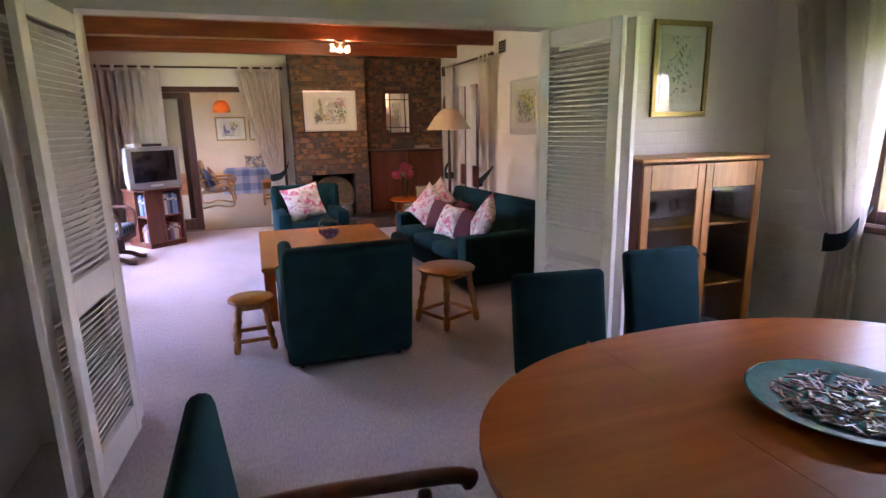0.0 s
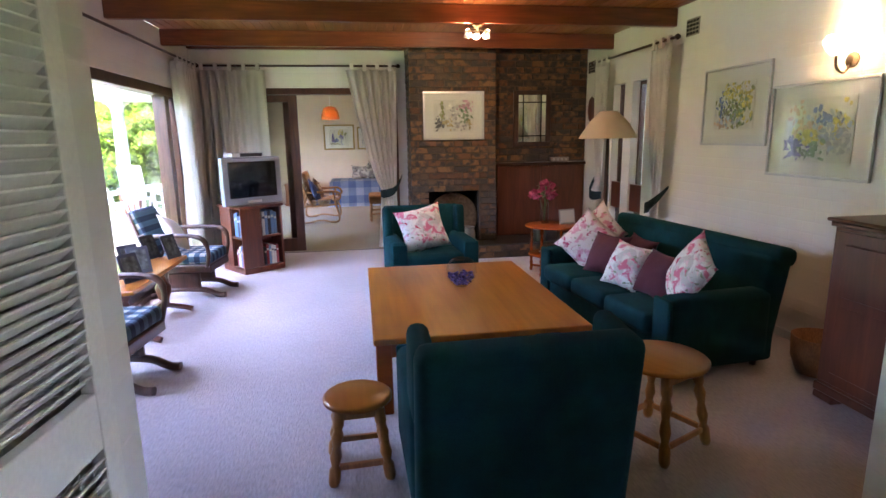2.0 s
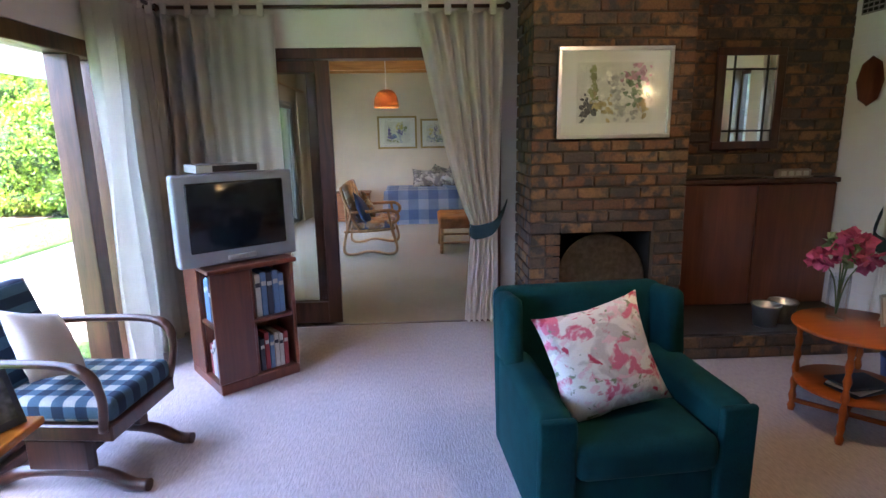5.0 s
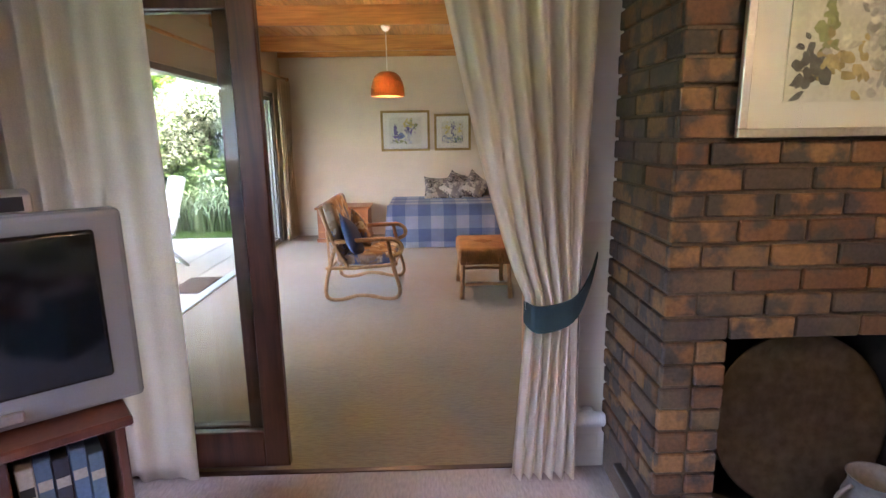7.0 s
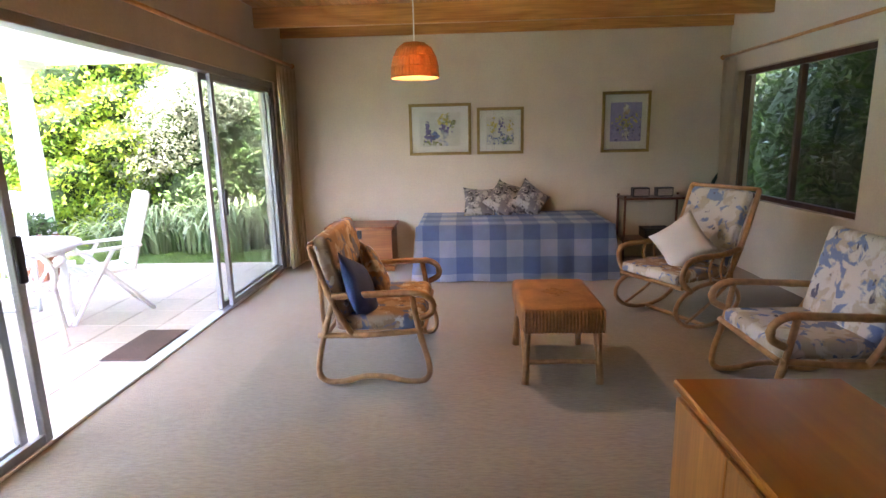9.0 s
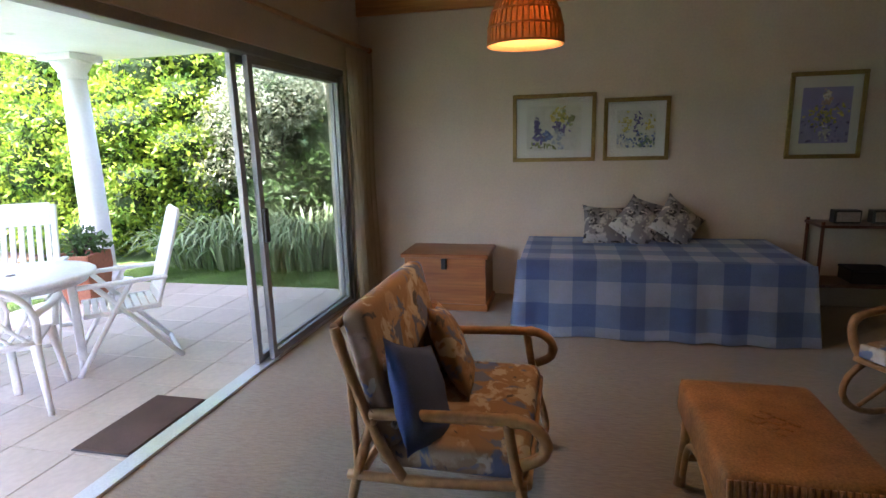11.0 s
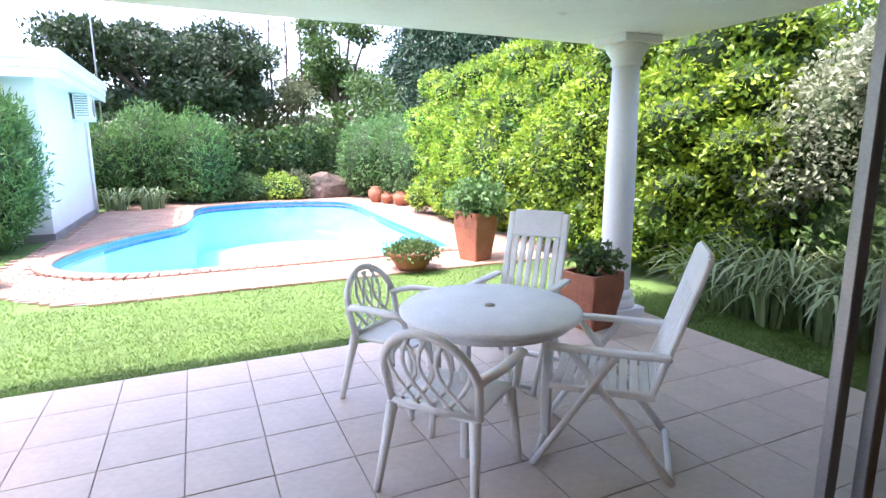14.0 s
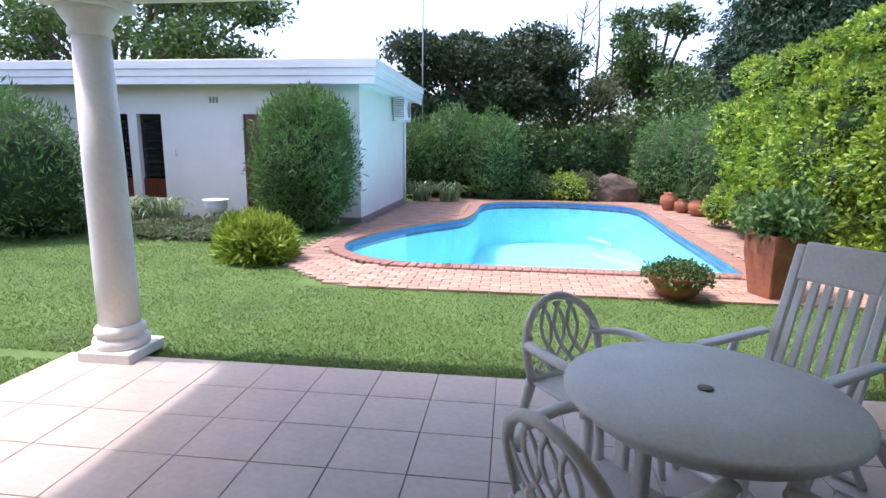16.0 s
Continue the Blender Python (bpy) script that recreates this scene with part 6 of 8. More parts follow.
rocker(pose(-1.86, 7.66, 0, 0, 0, 84), "dark wooden rocking chair with tartan cushions")
rocker(pose(-1.79, 5.41, 0, 0, 0, 84), "dark wooden rocking chair with tartan cushions")
cushion(pose(-1.98, 7.62, 0.66, 58, 20, 84), 0.36, 0.36, 0.12, "ivorycloth", "ivory cushion on the rocking chair")
cushion(pose(-1.93, 5.35, 0.66, 60, 8, 84), 0.40, 0.38, 0.14, "ivorycloth", "ivory cushion on the rocking chair")

bench = thing("bench_table", (-1.93, 6.57, 0), "long narrow oak bench on turned pedestals", "bench")
part("tabletop", box(-0.17, -0.66, 0.465, 0.17, 0.66, 0.5, 0.008, 2), "honey", bench)
for y in (-0.42, 0.42):
    part("pedestal", lathe([(0.05, 0.08), (0.04, 0.12), (0.065, 0.2), (0.07, 0.26), (0.035, 0.31), (0.03, 0.36), (0.06, 0.4), (0.05, 0.464)], 16, (0, y, 0)), "redwood", bench)
    f = part("foot", tube(smooth_path([(-0.24, y, 0.025), (-0.16, y, 0.05), (0, y, 0.075), (0.16, y, 0.05), (0.24, y, 0.025)], 4), 0.026, 8), "redwood", bench)
    part("cleat", box(-0.13, y - 0.035, 0.44, 0.13, y + 0.035, 0.4649, 0.005), "redwood", bench)
part("stretcher", box(-0.02, -0.42, 0.09, 0.02, 0.42, 0.14, 0.004), "redwood", bench)


def photo_frame(m, label):
    t = thing("photo_frame", m, label, "photo frame", "photo frames")
    part("picture_frame", turned(box(-0.085, -0.008, 0, 0.085, 0.008, 0.23, 0.003), pose(0, 0, 0, -20, 0, 0)), "book_dark", t)
    part("photo", turned(box(-0.06, -0.011, 0.03, 0.06, -0.0085, 0.2), pose(0, 0, 0, -20, 0, 0)), "photo", t)
    part("strut", turned(box(-0.018, -0.003, 0, 0.018, 0.003, 0.19), pose(0, 0.16, 0, 32, 0, 0)), "blackp", t)
    return t


for x, y, a in ((-2.0, 5.99, 60), (-1.86, 6.22, 58), (-1.91, 6.5, 34), (-2.02, 6.62, 48), (-2.02, 7.12, 66), (-1.83, 7.1, 66)):
    photo_frame(pose(x, y, 0.503, 0, 0, a), "small dark photo frame standing on the bench")


def tv():
    t = thing("television", pose(-1.38, 8.62, 0.83, 0, 0, 38.5), "silver tube television on a corner stand", "television")
    part("front_bezel", box(-0.375, -0.09, 0, 0.375, 0.0, 0.56, 0.015, 2), "tvgrey", t)
    part("screen", soft_box(-0.305, -0.1, 0.085, 0.305, -0.05, 0.51, 0.012), "screen", t)
    bm = bmesh.new()
    a = [bm.verts.new((x, 0.001, z)) for x, z in ((-0.35, 0.02), (0.35, 0.02), (0.35, 0.54), (-0.35, 0.54))]
    b = [bm.verts.new((x, 0.36, z)) for x, z in ((-0.2, 0.04), (0.2, 0.04), (0.2, 0.4), (-0.2, 0.4))]
    for k in range(4):
        bm.faces.new((a[k], a[(k + 1) % 4], b[(k + 1) % 4], b[k]))
    bm.faces.new(a[::-1])
    bm.faces.new(b)
    part("tube_housing", bm, "tvgrey", t)
    part("control_panel", box(-0.09, -0.1, 0.02, 0.09, -0.085, 0.05, 0.004), "silver", t)
    s = thing("decoder_box", pose(-1.43, 8.66, 1.391, 0, 0, 38.5), "flat silver decoder box on the television", "decoder")
    part("case", box(-0.2, -0.1, 0, 0.2, 0.12, 0.05, 0.004), "silver", s)
    part("front_panel", box(-0.1, -0.104, 0.006, 0.18, -0.1005, 0.044), "blackp", s)


def tv_stand():
    t = thing("tv_stand", pose(-1.42, 8.72, 0, 0, 0, 38.5), "red mahogany revolving bookcase under the television", "bookcase")
    part("top", box(-0.29, -0.29, 0.79, 0.29, 0.29, 0.82, 0.006), "redwood", t)
    part("base", box(-0.27, -0.27, 0.0, 0.27, 0.27, 0.07, 0.006), "redwood", t)
    part("shelf", box(-0.26, -0.26, 0.42, 0.26, 0.26, 0.445, 0.004), "redwood", t)
    for x, y0, y1 in ((-0.27, 0.0, 0.27), (0.245, -0.27, 0.27), (-0.02, -0.24, 0.27)):
        part("side_panel", box(x, y0, 0.07, x + 0.025, y1, 0.79, 0.004), "redwood", t)
    part("back_panel", box(-0.245, 0.0, 0.07, 0.245, 0.02, 0.79), "redwood", t)
    part("front_panel", box(-0.27, -0.262, 0.07, -0.02, -0.24, 0.79, 0.004), "redwood", t)
    for z, hs, mats in ((0.446, 0.28, ("book_pale", "book_blue", "book_dark", "book_blue", "book_blue")), (0.071, 0.24, ("book_dark", "book_red", "book_blue", "book_pale", "book_pale", "book_red"))):
        for side in (-0.235, 0.015):
            x = side
            for i, mt in enumerate(mats):
                w = 0.2 / len(mats)
                hh = hs + rc.uniform(-.03, .02)
                a = thing("book", pose(-1.42, 8.72, z, 0, 0, 38.5) @ (pose(x + w / 2, -0.13, 0) if side > 0 else pose(-0.14, x + w / 2, 0, 0, 0, -90)), "upright book on the bookcase shelf", "book", "shelved books")
                part("cover", box(-w / 2 + 0.001, -0.1, 0, w / 2 - 0.001, 0.1, hh, 0.003), mt, a)
                part("spine_band", box(-w / 2 + 0.004, -0.1015, hh * 0.7, w / 2 - 0.004, -0.1, hh * 0.8), "book_pale" if mt != "book_pale" else "book_dark", a)
                x += w


tv()
tv_stand()

curtain("curtain", pose(-1.68, 9.5, 0.06), 0.88, 2.43, "white tab-top curtain beside the sliding door", folds=8)
curtain("curtain", pose(0.15, 9.44, 0.06), 0.68, 2.43, "white tab-top curtain tied back at the doorway", folds=6, tie=(0.82, 0.19, 0.21, 0.19))
rod((-2.15, 9.5, 2.545), (0.52, 9.5, 2.545))
curtain("curtain", pose(-2.09, 9.04, 0.06, 0, 0, 90), 0.86, 2.43, "white tab-top curtain at the glass doors", folds=6)
rod((-2.09, 4.4, 2.545), (-2.09, 9.5, 2.545))
curtain("curtain", pose(3.06, 8.60, 0.1, 0, 0, -90), 0.42, 2.36, "white curtain tied back at a slit window", folds=4, tie=(0.75, -0.05, 0.14, -0.12))
curtain("curtain", pose(3.06, 7.2, 0.1, 0, 0, -90), 0.42, 2.36, "white curtain tied back at a slit window", folds=4, tie=(0.75, 0.02, 0.15, 0.2))
rod((3.06, 8.9, 2.51), (3.06, 6.92, 2.51))

# fireplace things
tray = solo("brass_tray", turned(lathe([(0.002, 0), (0.29, 0.004), (0.325, 0.015), (0.335, 0.02), (0.325, 0.022), (0.285, 0.012), (0.002, 0.01)], 48), pose(0, 0, 0, 80, 0, 0)), "brass", "large round aged brass tray in the fireplace", "tray", (1.19, 9.1, 0.507))
jug = thing("milk_can", (1.36, 8.9, 0.173), "dull grey stoneware jug on the hearth", "jug")
part("body", lathe([(0.09, 0), (0.1, 0.01), (0.1, 0.14), (0.085, 0.18), (0.085, 0.21), (0.095, 0.22), (0.088, 0.22), (0.078, 0.2), (0.002, 0.1)], 24), "stoneware", jug)
part("handle", tube(smooth_path([(-0.1, 0, 0.06), (-0.14, 0, 0.1), (-0.13, 0, 0.16), (-0.088, 0, 0.19)], 4), 0.008, 8), "stoneware", jug)
for x, y in ((2.35, 8.82), (2.52, 8.88)):
    p = thing("metal_pot", (x, y, 0.173), "small pale metal pot on the hearth", "pot", "hearth pots")
    part("body", lathe([(0.075, 0), (0.095, 0.15), (0.102, 0.155), (0.098, 0.165), (0.088, 0.155), (0.07, 0.02), (0.002, 0.02)], 20), "silver", p)
    part("rim", lathe([(0.1, 0.15), (0.105, 0.158), (0.1, 0.166)], 20, caps=False), "silver", p)
cp = thing("built_in_cupboard", (1.86, 9.3, 0.173), "plain red-brown built-in cupboard beside the chimney", "cupboard")
part("body", box(0, 0.02, 0, 1.3, 0.29, 1.0, 0.003), "redwood", cp)
part("top", box(-0.05, -0.02, 1.001, 1.31, 0.05, 1.04, 0.006), "darkwood", cp)
for x in (0.005, 0.655):
    part("door", box(x, 0, 0.01, x + 0.64, 0.019, 0.99, 0.003), "redwood", cp)
t = thing("mantel_radio", (2.78, 9.31, 1.214), "small grey ornament on the cupboard top", "ornament")
part("case", box(-0.14, -0.03, 0, 0.14, 0.03, 0.07, 0.01), "joint", t)
for k in range(4):
    part("bar", box(-0.11 + k * 0.06, -0.034, 0.02, -0.07 + k * 0.06, -0.0305, 0.055), "book_pale", t)
painted_picture("picture", pose(1.195, 8.975, 1.86), 0.81, 0.62, STILL, "silver framed still life on the chimney breast", "silver", 0.17, 0.028, 3)
mir = thing("mirror", pose(2.37, 9.325, 1.825), "leaded mirror in a dark wooden frame", "mirror")
M["mirror"] = surface("mirror_glass", (0.85, 0.86, 0.85), 0.02, 1.0, vary=0.0, relief=0.0)
for b in ((-0.27, -0.38, 0.27, -0.32), (-0.27, 0.32, 0.27, 0.38), (-0.27, -0.32, -0.2, 0.32), (0.2, -0.32, 0.27, 0.32)):
    part("frame_side", box(b[0], -0.015, b[1], b[2], 0.015, b[3], 0.004), "darkwood", mir)
part("mirror_glass", box(-0.2, -0.002, -0.32, 0.2, 0.004, 0.32), "mirror", mir)
for x in (-0.13, 0.13):
    part("lead_bar", box(x - 0.007, -0.007, -0.32, x + 0.007, -0.003, 0.32), "blackp", mir)
for z in (-0.24, 0.22):
    part("lead_bar", box(-0.2, -0.009, z - 0.007, 0.2, -0.0071, z + 0.007), "blackp", mir)

painted_picture("picture", pose(3.165, 6.15, 1.81, 0, 0, -90), 0.85, 0.67, YELLOW, "silver framed watercolour of yellow flowers", "silver", 0.2, 0.02, 4)
painted_picture("picture", pose(3.165, 5.23, 1.59, 0, 0, -90), 0.92, 0.68, BLUE, "silver framed watercolour of blue flowers", "silver", 0.17, 0.02, 5)
pl = solo("wall_plate", turned(lathe([(0.002, 0.0), (0.1, 0.004), (0.14, 0.018), (0.145, 0.022), (0.135, 0.02), (0.09, 0.01), (0.002, 0.008)], 8), pose(0, 0, 0, 0, -90, 0) @ Matrix.Diagonal((1.25, 0.9, 1, 1))), "redwood", "brown octagonal plate hung on the wall", "plate", (3.178, 9.12, 1.93))
for y, z in ((6.86, 2.59), (9.2, 2.5)):
    v = thing("wall_vent", (3.18, y, z), "small grey wall air vent", "vent", "wall vents")
    part("frame", box(-0.006, -0.11, -0.08, 0, 0.11, 0.08, 0.002), "joint", v)
    # black plates paint the dark of the vent holes on a closed frame
    for k in range(4):
        for q in range(4):
            part("opening", box(-0.008, -0.095 + q * 0.05, -0.068 + k * 0.036, -0.0062, -0.055 + q * 0.05, -0.044 + k * 0.036), "black", v)


def sconce(x, y, z):
    t = thing("wall_lamp", (x, y, z), "brass wall lamp with a frosted glass shade", "lamp")
    part("wall_plate", turned(lathe([(0.05, 0), (0.05, 0.012), (0.02, 0.02)], 16), pose(0, 0, -0.08, 0, -90, 0)), "brass", t)
    part("arm", tube(smooth_path([(-0.01, 0, -0.1), (-0.06, 0, -0.16), (-0.12, 0, -0.13), (-0.13, 0, -0.05)], 5), 0.008), "brass", t)
    sh = part("shade", lathe([(0.03, -0.05), (0.07, 0.0), (0.08, 0.04), (0.06, 0.07), (0.05, 0.075)], 20, (-0.13, 0, 0), caps=False), M["frosted"], t)
    part("chimney_glass", lathe([(0.03, 0.07), (0.035, 0.1), (0.025, 0.2)], 16, (-0.13, 0, 0), caps=False), "vessel", t)
    part("bulb", lathe([(0.002, -0.02), (0.022, 0.0), (0.026, 0.03), (0.012, 0.06), (0.002, 0.065)], 12, (-0.13, 0, 0)), "bulb", t)
    lamp(x - 0.13, y, z + 0.11, 0.014)


M["frosted"] = cloth("frosted_glass", (0.75, 0.68, 0.55), 0.6)
sconce(3.178, 5.02, 2.12)


def spot_bar():
    t = thing("ceiling_spotlight", (1.12, 7.34, 2.642), "brass ceiling spotlight with three lit lamps", "lamp")
    part("rose", lathe([(0.06, 0.0), (0.06, -0.02), (0.02, -0.03), (0.015, -0.06)], 18, (0, -0.17, 0)), "brass", t)
    part("bar", tube([(-0.1, -0.17, -0.05), (0.1, -0.17, -0.05)], 0.01), "brass", t)
    for x, y in ((-0.1, -0.03), (0.0, 0.02), (0.1, -0.02)):
        s = part("spot_shade", turned(lathe([(0.02, 0), (0.03, -0.02), (0.045, -0.07), (0.043, -0.07), (0.026, -0.02)], 16, caps=False), pose(x, -0.17 + y, -0.05, 25, x * 150, 0)), "silver", t)
        part("bulb", turned(lathe([(0.002, -0.02), (0.025, -0.03), (0.03, -0.06), (0.018, -0.08), (0.002, -0.085)], 14), pose(x, -0.17 + y, -0.05, 25, x * 150, 0)), "bulb", s)
        lamp(1.12 + x * 1.4, 7.12 + y, 2.5, 0.10)


spot_bar()

fl = thing("floor_lamp", (2.62, 7.42, 0), "dark wooden floor lamp with a cream cone shade", "lamp")
part("base", lathe([(0.16, 0), (0.16, 0.025), (0.06, 0.05), (0.03, 0.08)], 28), "darkwood", fl)
part("pole", lathe([(0.03, 0.08), (0.022, 0.15), (0.028, 0.5), (0.02, 0.55), (0.024, 1.0), (0.018, 1.5), (0.012, 1.6)], 14), "darkwood", fl)
part("shade", lathe([(0.315, 1.545), (0.312, 1.55), (0.2, 1.72), (0.09, 1.83), (0.086, 1.83), (0.196, 1.718), (0.308, 1.548)], 36, caps=False), "shade", fl)
part("shade_ring", tube([(0.088 * math.cos(a), 0.088 * math.sin(a), 1.828) for a in np.linspace(0, math.tau, 20)[:-1]], 0.004, 6, True), "brass", fl)


def tier_table():
    t = thing("tier_table", (2.12, 7.72, 0), "two-tier round occasional table with twisted legs", "table")
    part("top", lathe([(0.3, 0.55), (0.31, 0.556), (0.31, 0.568), (0.3, 0.575), (0.002, 0.575)], 32), "tablered", t)
    part("shelf", lathe([(0.26, 0.22), (0.27, 0.226), (0.26, 0.24), (0.002, 0.24)], 32), "tablered", t)
    for k in range(4):
        a = math.radians(45 + 90 * k)
        prof = [(0.016, 0), (0.022, 0.03)]
        for i in range(12):
            prof.append((0.013 + 0.008 * (i % 2), 0.05 + i * 0.042))
        part("leg", lathe(prof + [(0.02, 0.55)], 10, (0.26 * math.cos(a), 0.26 * math.sin(a), 0)), "tablered", t)
    for k in range(2):
        part("stretcher", turned(box(-0.26, -0.012, 0.05, 0.26, 0.012, 0.075, 0.004), Matrix.Rotation(math.radians(45 + 90 * k), 4, "Z")), "tablered", t)


tier_table()
vs_ = thing("flower_vase", (2.06, 7.82, 0.576), "glass vase of pink and green flowers", "vase")
part("vase", lathe([(0.045, 0), (0.05, 0.01), (0.05, 0.25), (0.046, 0.25), (0.044, 0.015), (0.002, 0.012)], 24), "vessel", vs_)
rv = random.Random(6)
for k in range(7):
    a, r = rv.uniform(0, math.tau), rv.uniform(.02, .13)
    top = Vector((r * math.cos(a), r * math.sin(a), 0.36 + rv.uniform(-.05, .12) - r * 0.3))
    st = part("stem", tube(smooth_path([(0, 0, 0.03), (top.x * .3, top.y * .3, 0.22), top], 4), 0.004, 6), "strap", vs_)
    leaves("bloom", [(top.x, top.y, top.z, 0.05, 0.05, 0.045)], 60, 0.05, "strap" if k % 3 == 1 else "pinkpetal", st, 100 + k, aspect=0.9, shell=0.8)
cd = thing("card_frame", pose(2.3, 7.7, 0.578, 0, 0, 15), "white card in a stand on the table", "card")
part("board", turned(box(-0.11, -0.004, 0, 0.11, 0.004, 0.17, 0.002), pose(0, 0, 0, -10, 0, 0)), "book_pale", cd)
part("sheet", turned(box(-0.095, -0.006, 0.015, 0.095, -0.0041, 0.155), pose(0, 0, 0, -10, 0, 0)), "paper", cd)
part("strut", turned(box(-0.02, -0.002, 0, 0.02, 0.002, 0.14), pose(0, 0.075, 0, 16, 0, 0)), "book_pale", cd)
for z, mt, a in ((0.241, "book_dark", 12), (0.259, "book_pale", 20), (0.274, "book_dark", 4)):
    bk = thing("magazine", pose(2.1, 7.66, z, 0, 0, a), "magazine lying on the lower shelf", "magazine", "magazines")
    part("cover", box(-0.12, -0.09, 0, 0.12, 0.09, 0.014, 0.003), mt, bk)
wb = thing("waste_basket", (2.62, 7.9, 0), "small blue-grey woven basket by the wall", "basket")
part("body", lathe([(0.11, 0), (0.14, 0.28), (0.145, 0.29), (0.135, 0.29), (0.1, 0.02), (0.002, 0.02)], 20), "bluecloth", wb)
dg = thing("door_holder", (0.53, 9.53, 0.285), "white wall-mounted plastic fitting", "fitting")
part("body", turned(lathe([(0.03, 0), (0.035, 0.02), (0.035, 0.12), (0.028, 0.13)], 16), pose(-0.05, 0, 0, 0, 90, 0)), "white", dg)
part("bracket", box(-0.02, 0.02, -0.03, 0.04, 0.069, 0.03, 0.004), "white", dg)
fixed("baseboard", box(-2.0, 9.585, 0.001, -1.99, 9.5995, 0.06), "frame", "dark wooden skirting", "skirting")
fixed("baseboard", box(3.166, 4.45, 0.001, 3.1795, 8.62, 0.07, 0.003), "louvre", "painted skirting board", "skirting")
log = thing("log_basket", (2.92, 4.72, 0), "dark woven log basket behind the sofa", "basket")
part("body", lathe([(0.13, 0), (0.17, 0.1), (0.18, 0.25), (0.17, 0.25), (0.16, 0.1), (0.002, 0.03)], 20), "wicker", log)


# ---- sunroom ----
def cane(bm, pts, r=0.019, n=5):
    p = smooth_path(pts, n)
    rr = [r * (1.18 if i % 9 == 4 else 1.0) for i in range(len(p))]
    return add_tube(bm, p, rr, 9)


def cane_part(name, pts, parent, r=0.019, n=5):
    return part(name, cane(bmesh.new(), pts, r, n), "rattan", parent)


def rattan_chair(m, label, half=0.36, light=False):
    """A cane easy chair with loop legs, facing local -y."""
    t = thing("rattan_chair", m, label, "chair", "rattan suite")
    for s in (-1, 1):
        x = s * half
        leg = cane_part("leg_loop", [(x, 0.22, 0.60), (x, 0.30, 0.35), (x, 0.35, 0.12), (x, 0.32, 0.03), (x, 0.2, 0.02), (x, 0.05, 0.055), (x, -0.08, 0.05), (x, -0.22, 0.02), (x, -0.33, 0.03), (x, -0.36, 0.12), (x, -0.30, 0.36), (x, -0.26, 0.6)], t)
        cane_part("arm", [(x, 0.24, 0.585), (x, 0.05, 0.595), (x, -0.2, 0.605), (x, -0.32, 0.6), (x, -0.385, 0.55), (x, -0.38, 0.48), (x, -0.31, 0.44)], t, 0.022)
        cane_part("side_rail", [(x, 0.34, 0.33), (x, 0.0, 0.335), (x, -0.33, 0.36)], t)
        cane_part("back_post", [(x, 0.12, 0.33), (x, 0.22, 0.5), (x, 0.31, 0.74), (x, 0.36, 0.91)], t, 0.02)
        cane_part("brace", [(x, 0.3, 0.36), (x, 0.31, 0.72)], t, 0.014)
    for y, z in ((-0.33, 0.36), (0.3, 0.32), (0.36, 0.91), (0.27, 0.6)):
        cane_part("cross_rail", [(-half, y, z), (0, y, z), (half, y, z)], t, 0.017)
    part("seat_cushion", soft_box(-half + 0.03, -0.33, 0.345, half - 0.03, 0.24, 0.455, 0.04), "safari_light" if light else "safari", t)
    part("back_cushion", turned(soft_box(-half + 0.03, -0.055, 0, half - 0.03, 0.045, 0.56, 0.04), pose(0, 0.19, 0.42, -13, 0, 0)), "safari_light" if light else "safari", t)
    return t


rattan_chair(pose(-0.84, 12.82, 0, 0, 0, 90), "wide cane armchair with brown and blue print cushions", 0.45)
cushion(pose(-0.93, 12.52, 0.60, 66, 24, 78), 0.40, 0.40, 0.12, "bluecloth", "blue cushion on the cane armchair", "sunroom cushions")
cushion(pose(-0.91, 13.02, 0.60, 66, 14, 98), 0.44, 0.42, 0.13, "safari", "brown print cushion on the cane armchair", "sunroom cushions")


def ottoman():
    t = thing("wicker_footstool", (0.36, 12.7, 0), "woven wicker footstool on cane legs", "footstool")
    bm = soft_box(-0.26, -0.37, 0.34, 0.26, 0.37, 0.505, 0.035)
    part("woven_top", bm, "wicker", t)
    for s in (-1, 1):
        for k in range(24):
            x = -0.24 + k * 0.0209
            part("wicker_rib", tube([(x, s * 0.372, 0.35), (x, s * 0.378, 0.43), (x, s * 0.365, 0.49)], 0.008, 6), "wicker", t)
        for q in (-1, 1):
            part("leg", tube([(s * 0.235, q * 0.335, 0), (s * 0.225, q * 0.325, 0.2), (s * 0.22, q * 0.32, 0.35)], [0.026, 0.021, 0.021], 10), "rattan", t)
        cane_part("stretcher", [(-0.22, s * 0.325, 0.14), (0, s * 0.325, 0.145), (0.22, s * 0.325, 0.14)], t, 0.016)
        cane_part("hoop", [(s * 0.23, -0.3, 0.06), (s * 0.235, -0.2, 0.26), (s * 0.235, 0, 0.33), (s * 0.235, 0.2, 0.26), (s * 0.23, 0.3, 0.06)], t, 0.014)
    for k in range(5):
        for q in range(5):
            if abs(k - 2) + abs(q - 2) <= 2:
                part("lattice_stud", turned(box(-0.022, -0.008, 0, 0.022, 0.008, 0.007, 0.003), pose((k - 2) * 0.035, (q - 2) * 0.04, 0.504, 0, 0, 35 if (k + q) % 2 else -35)), "wicker", t)


ottoman()


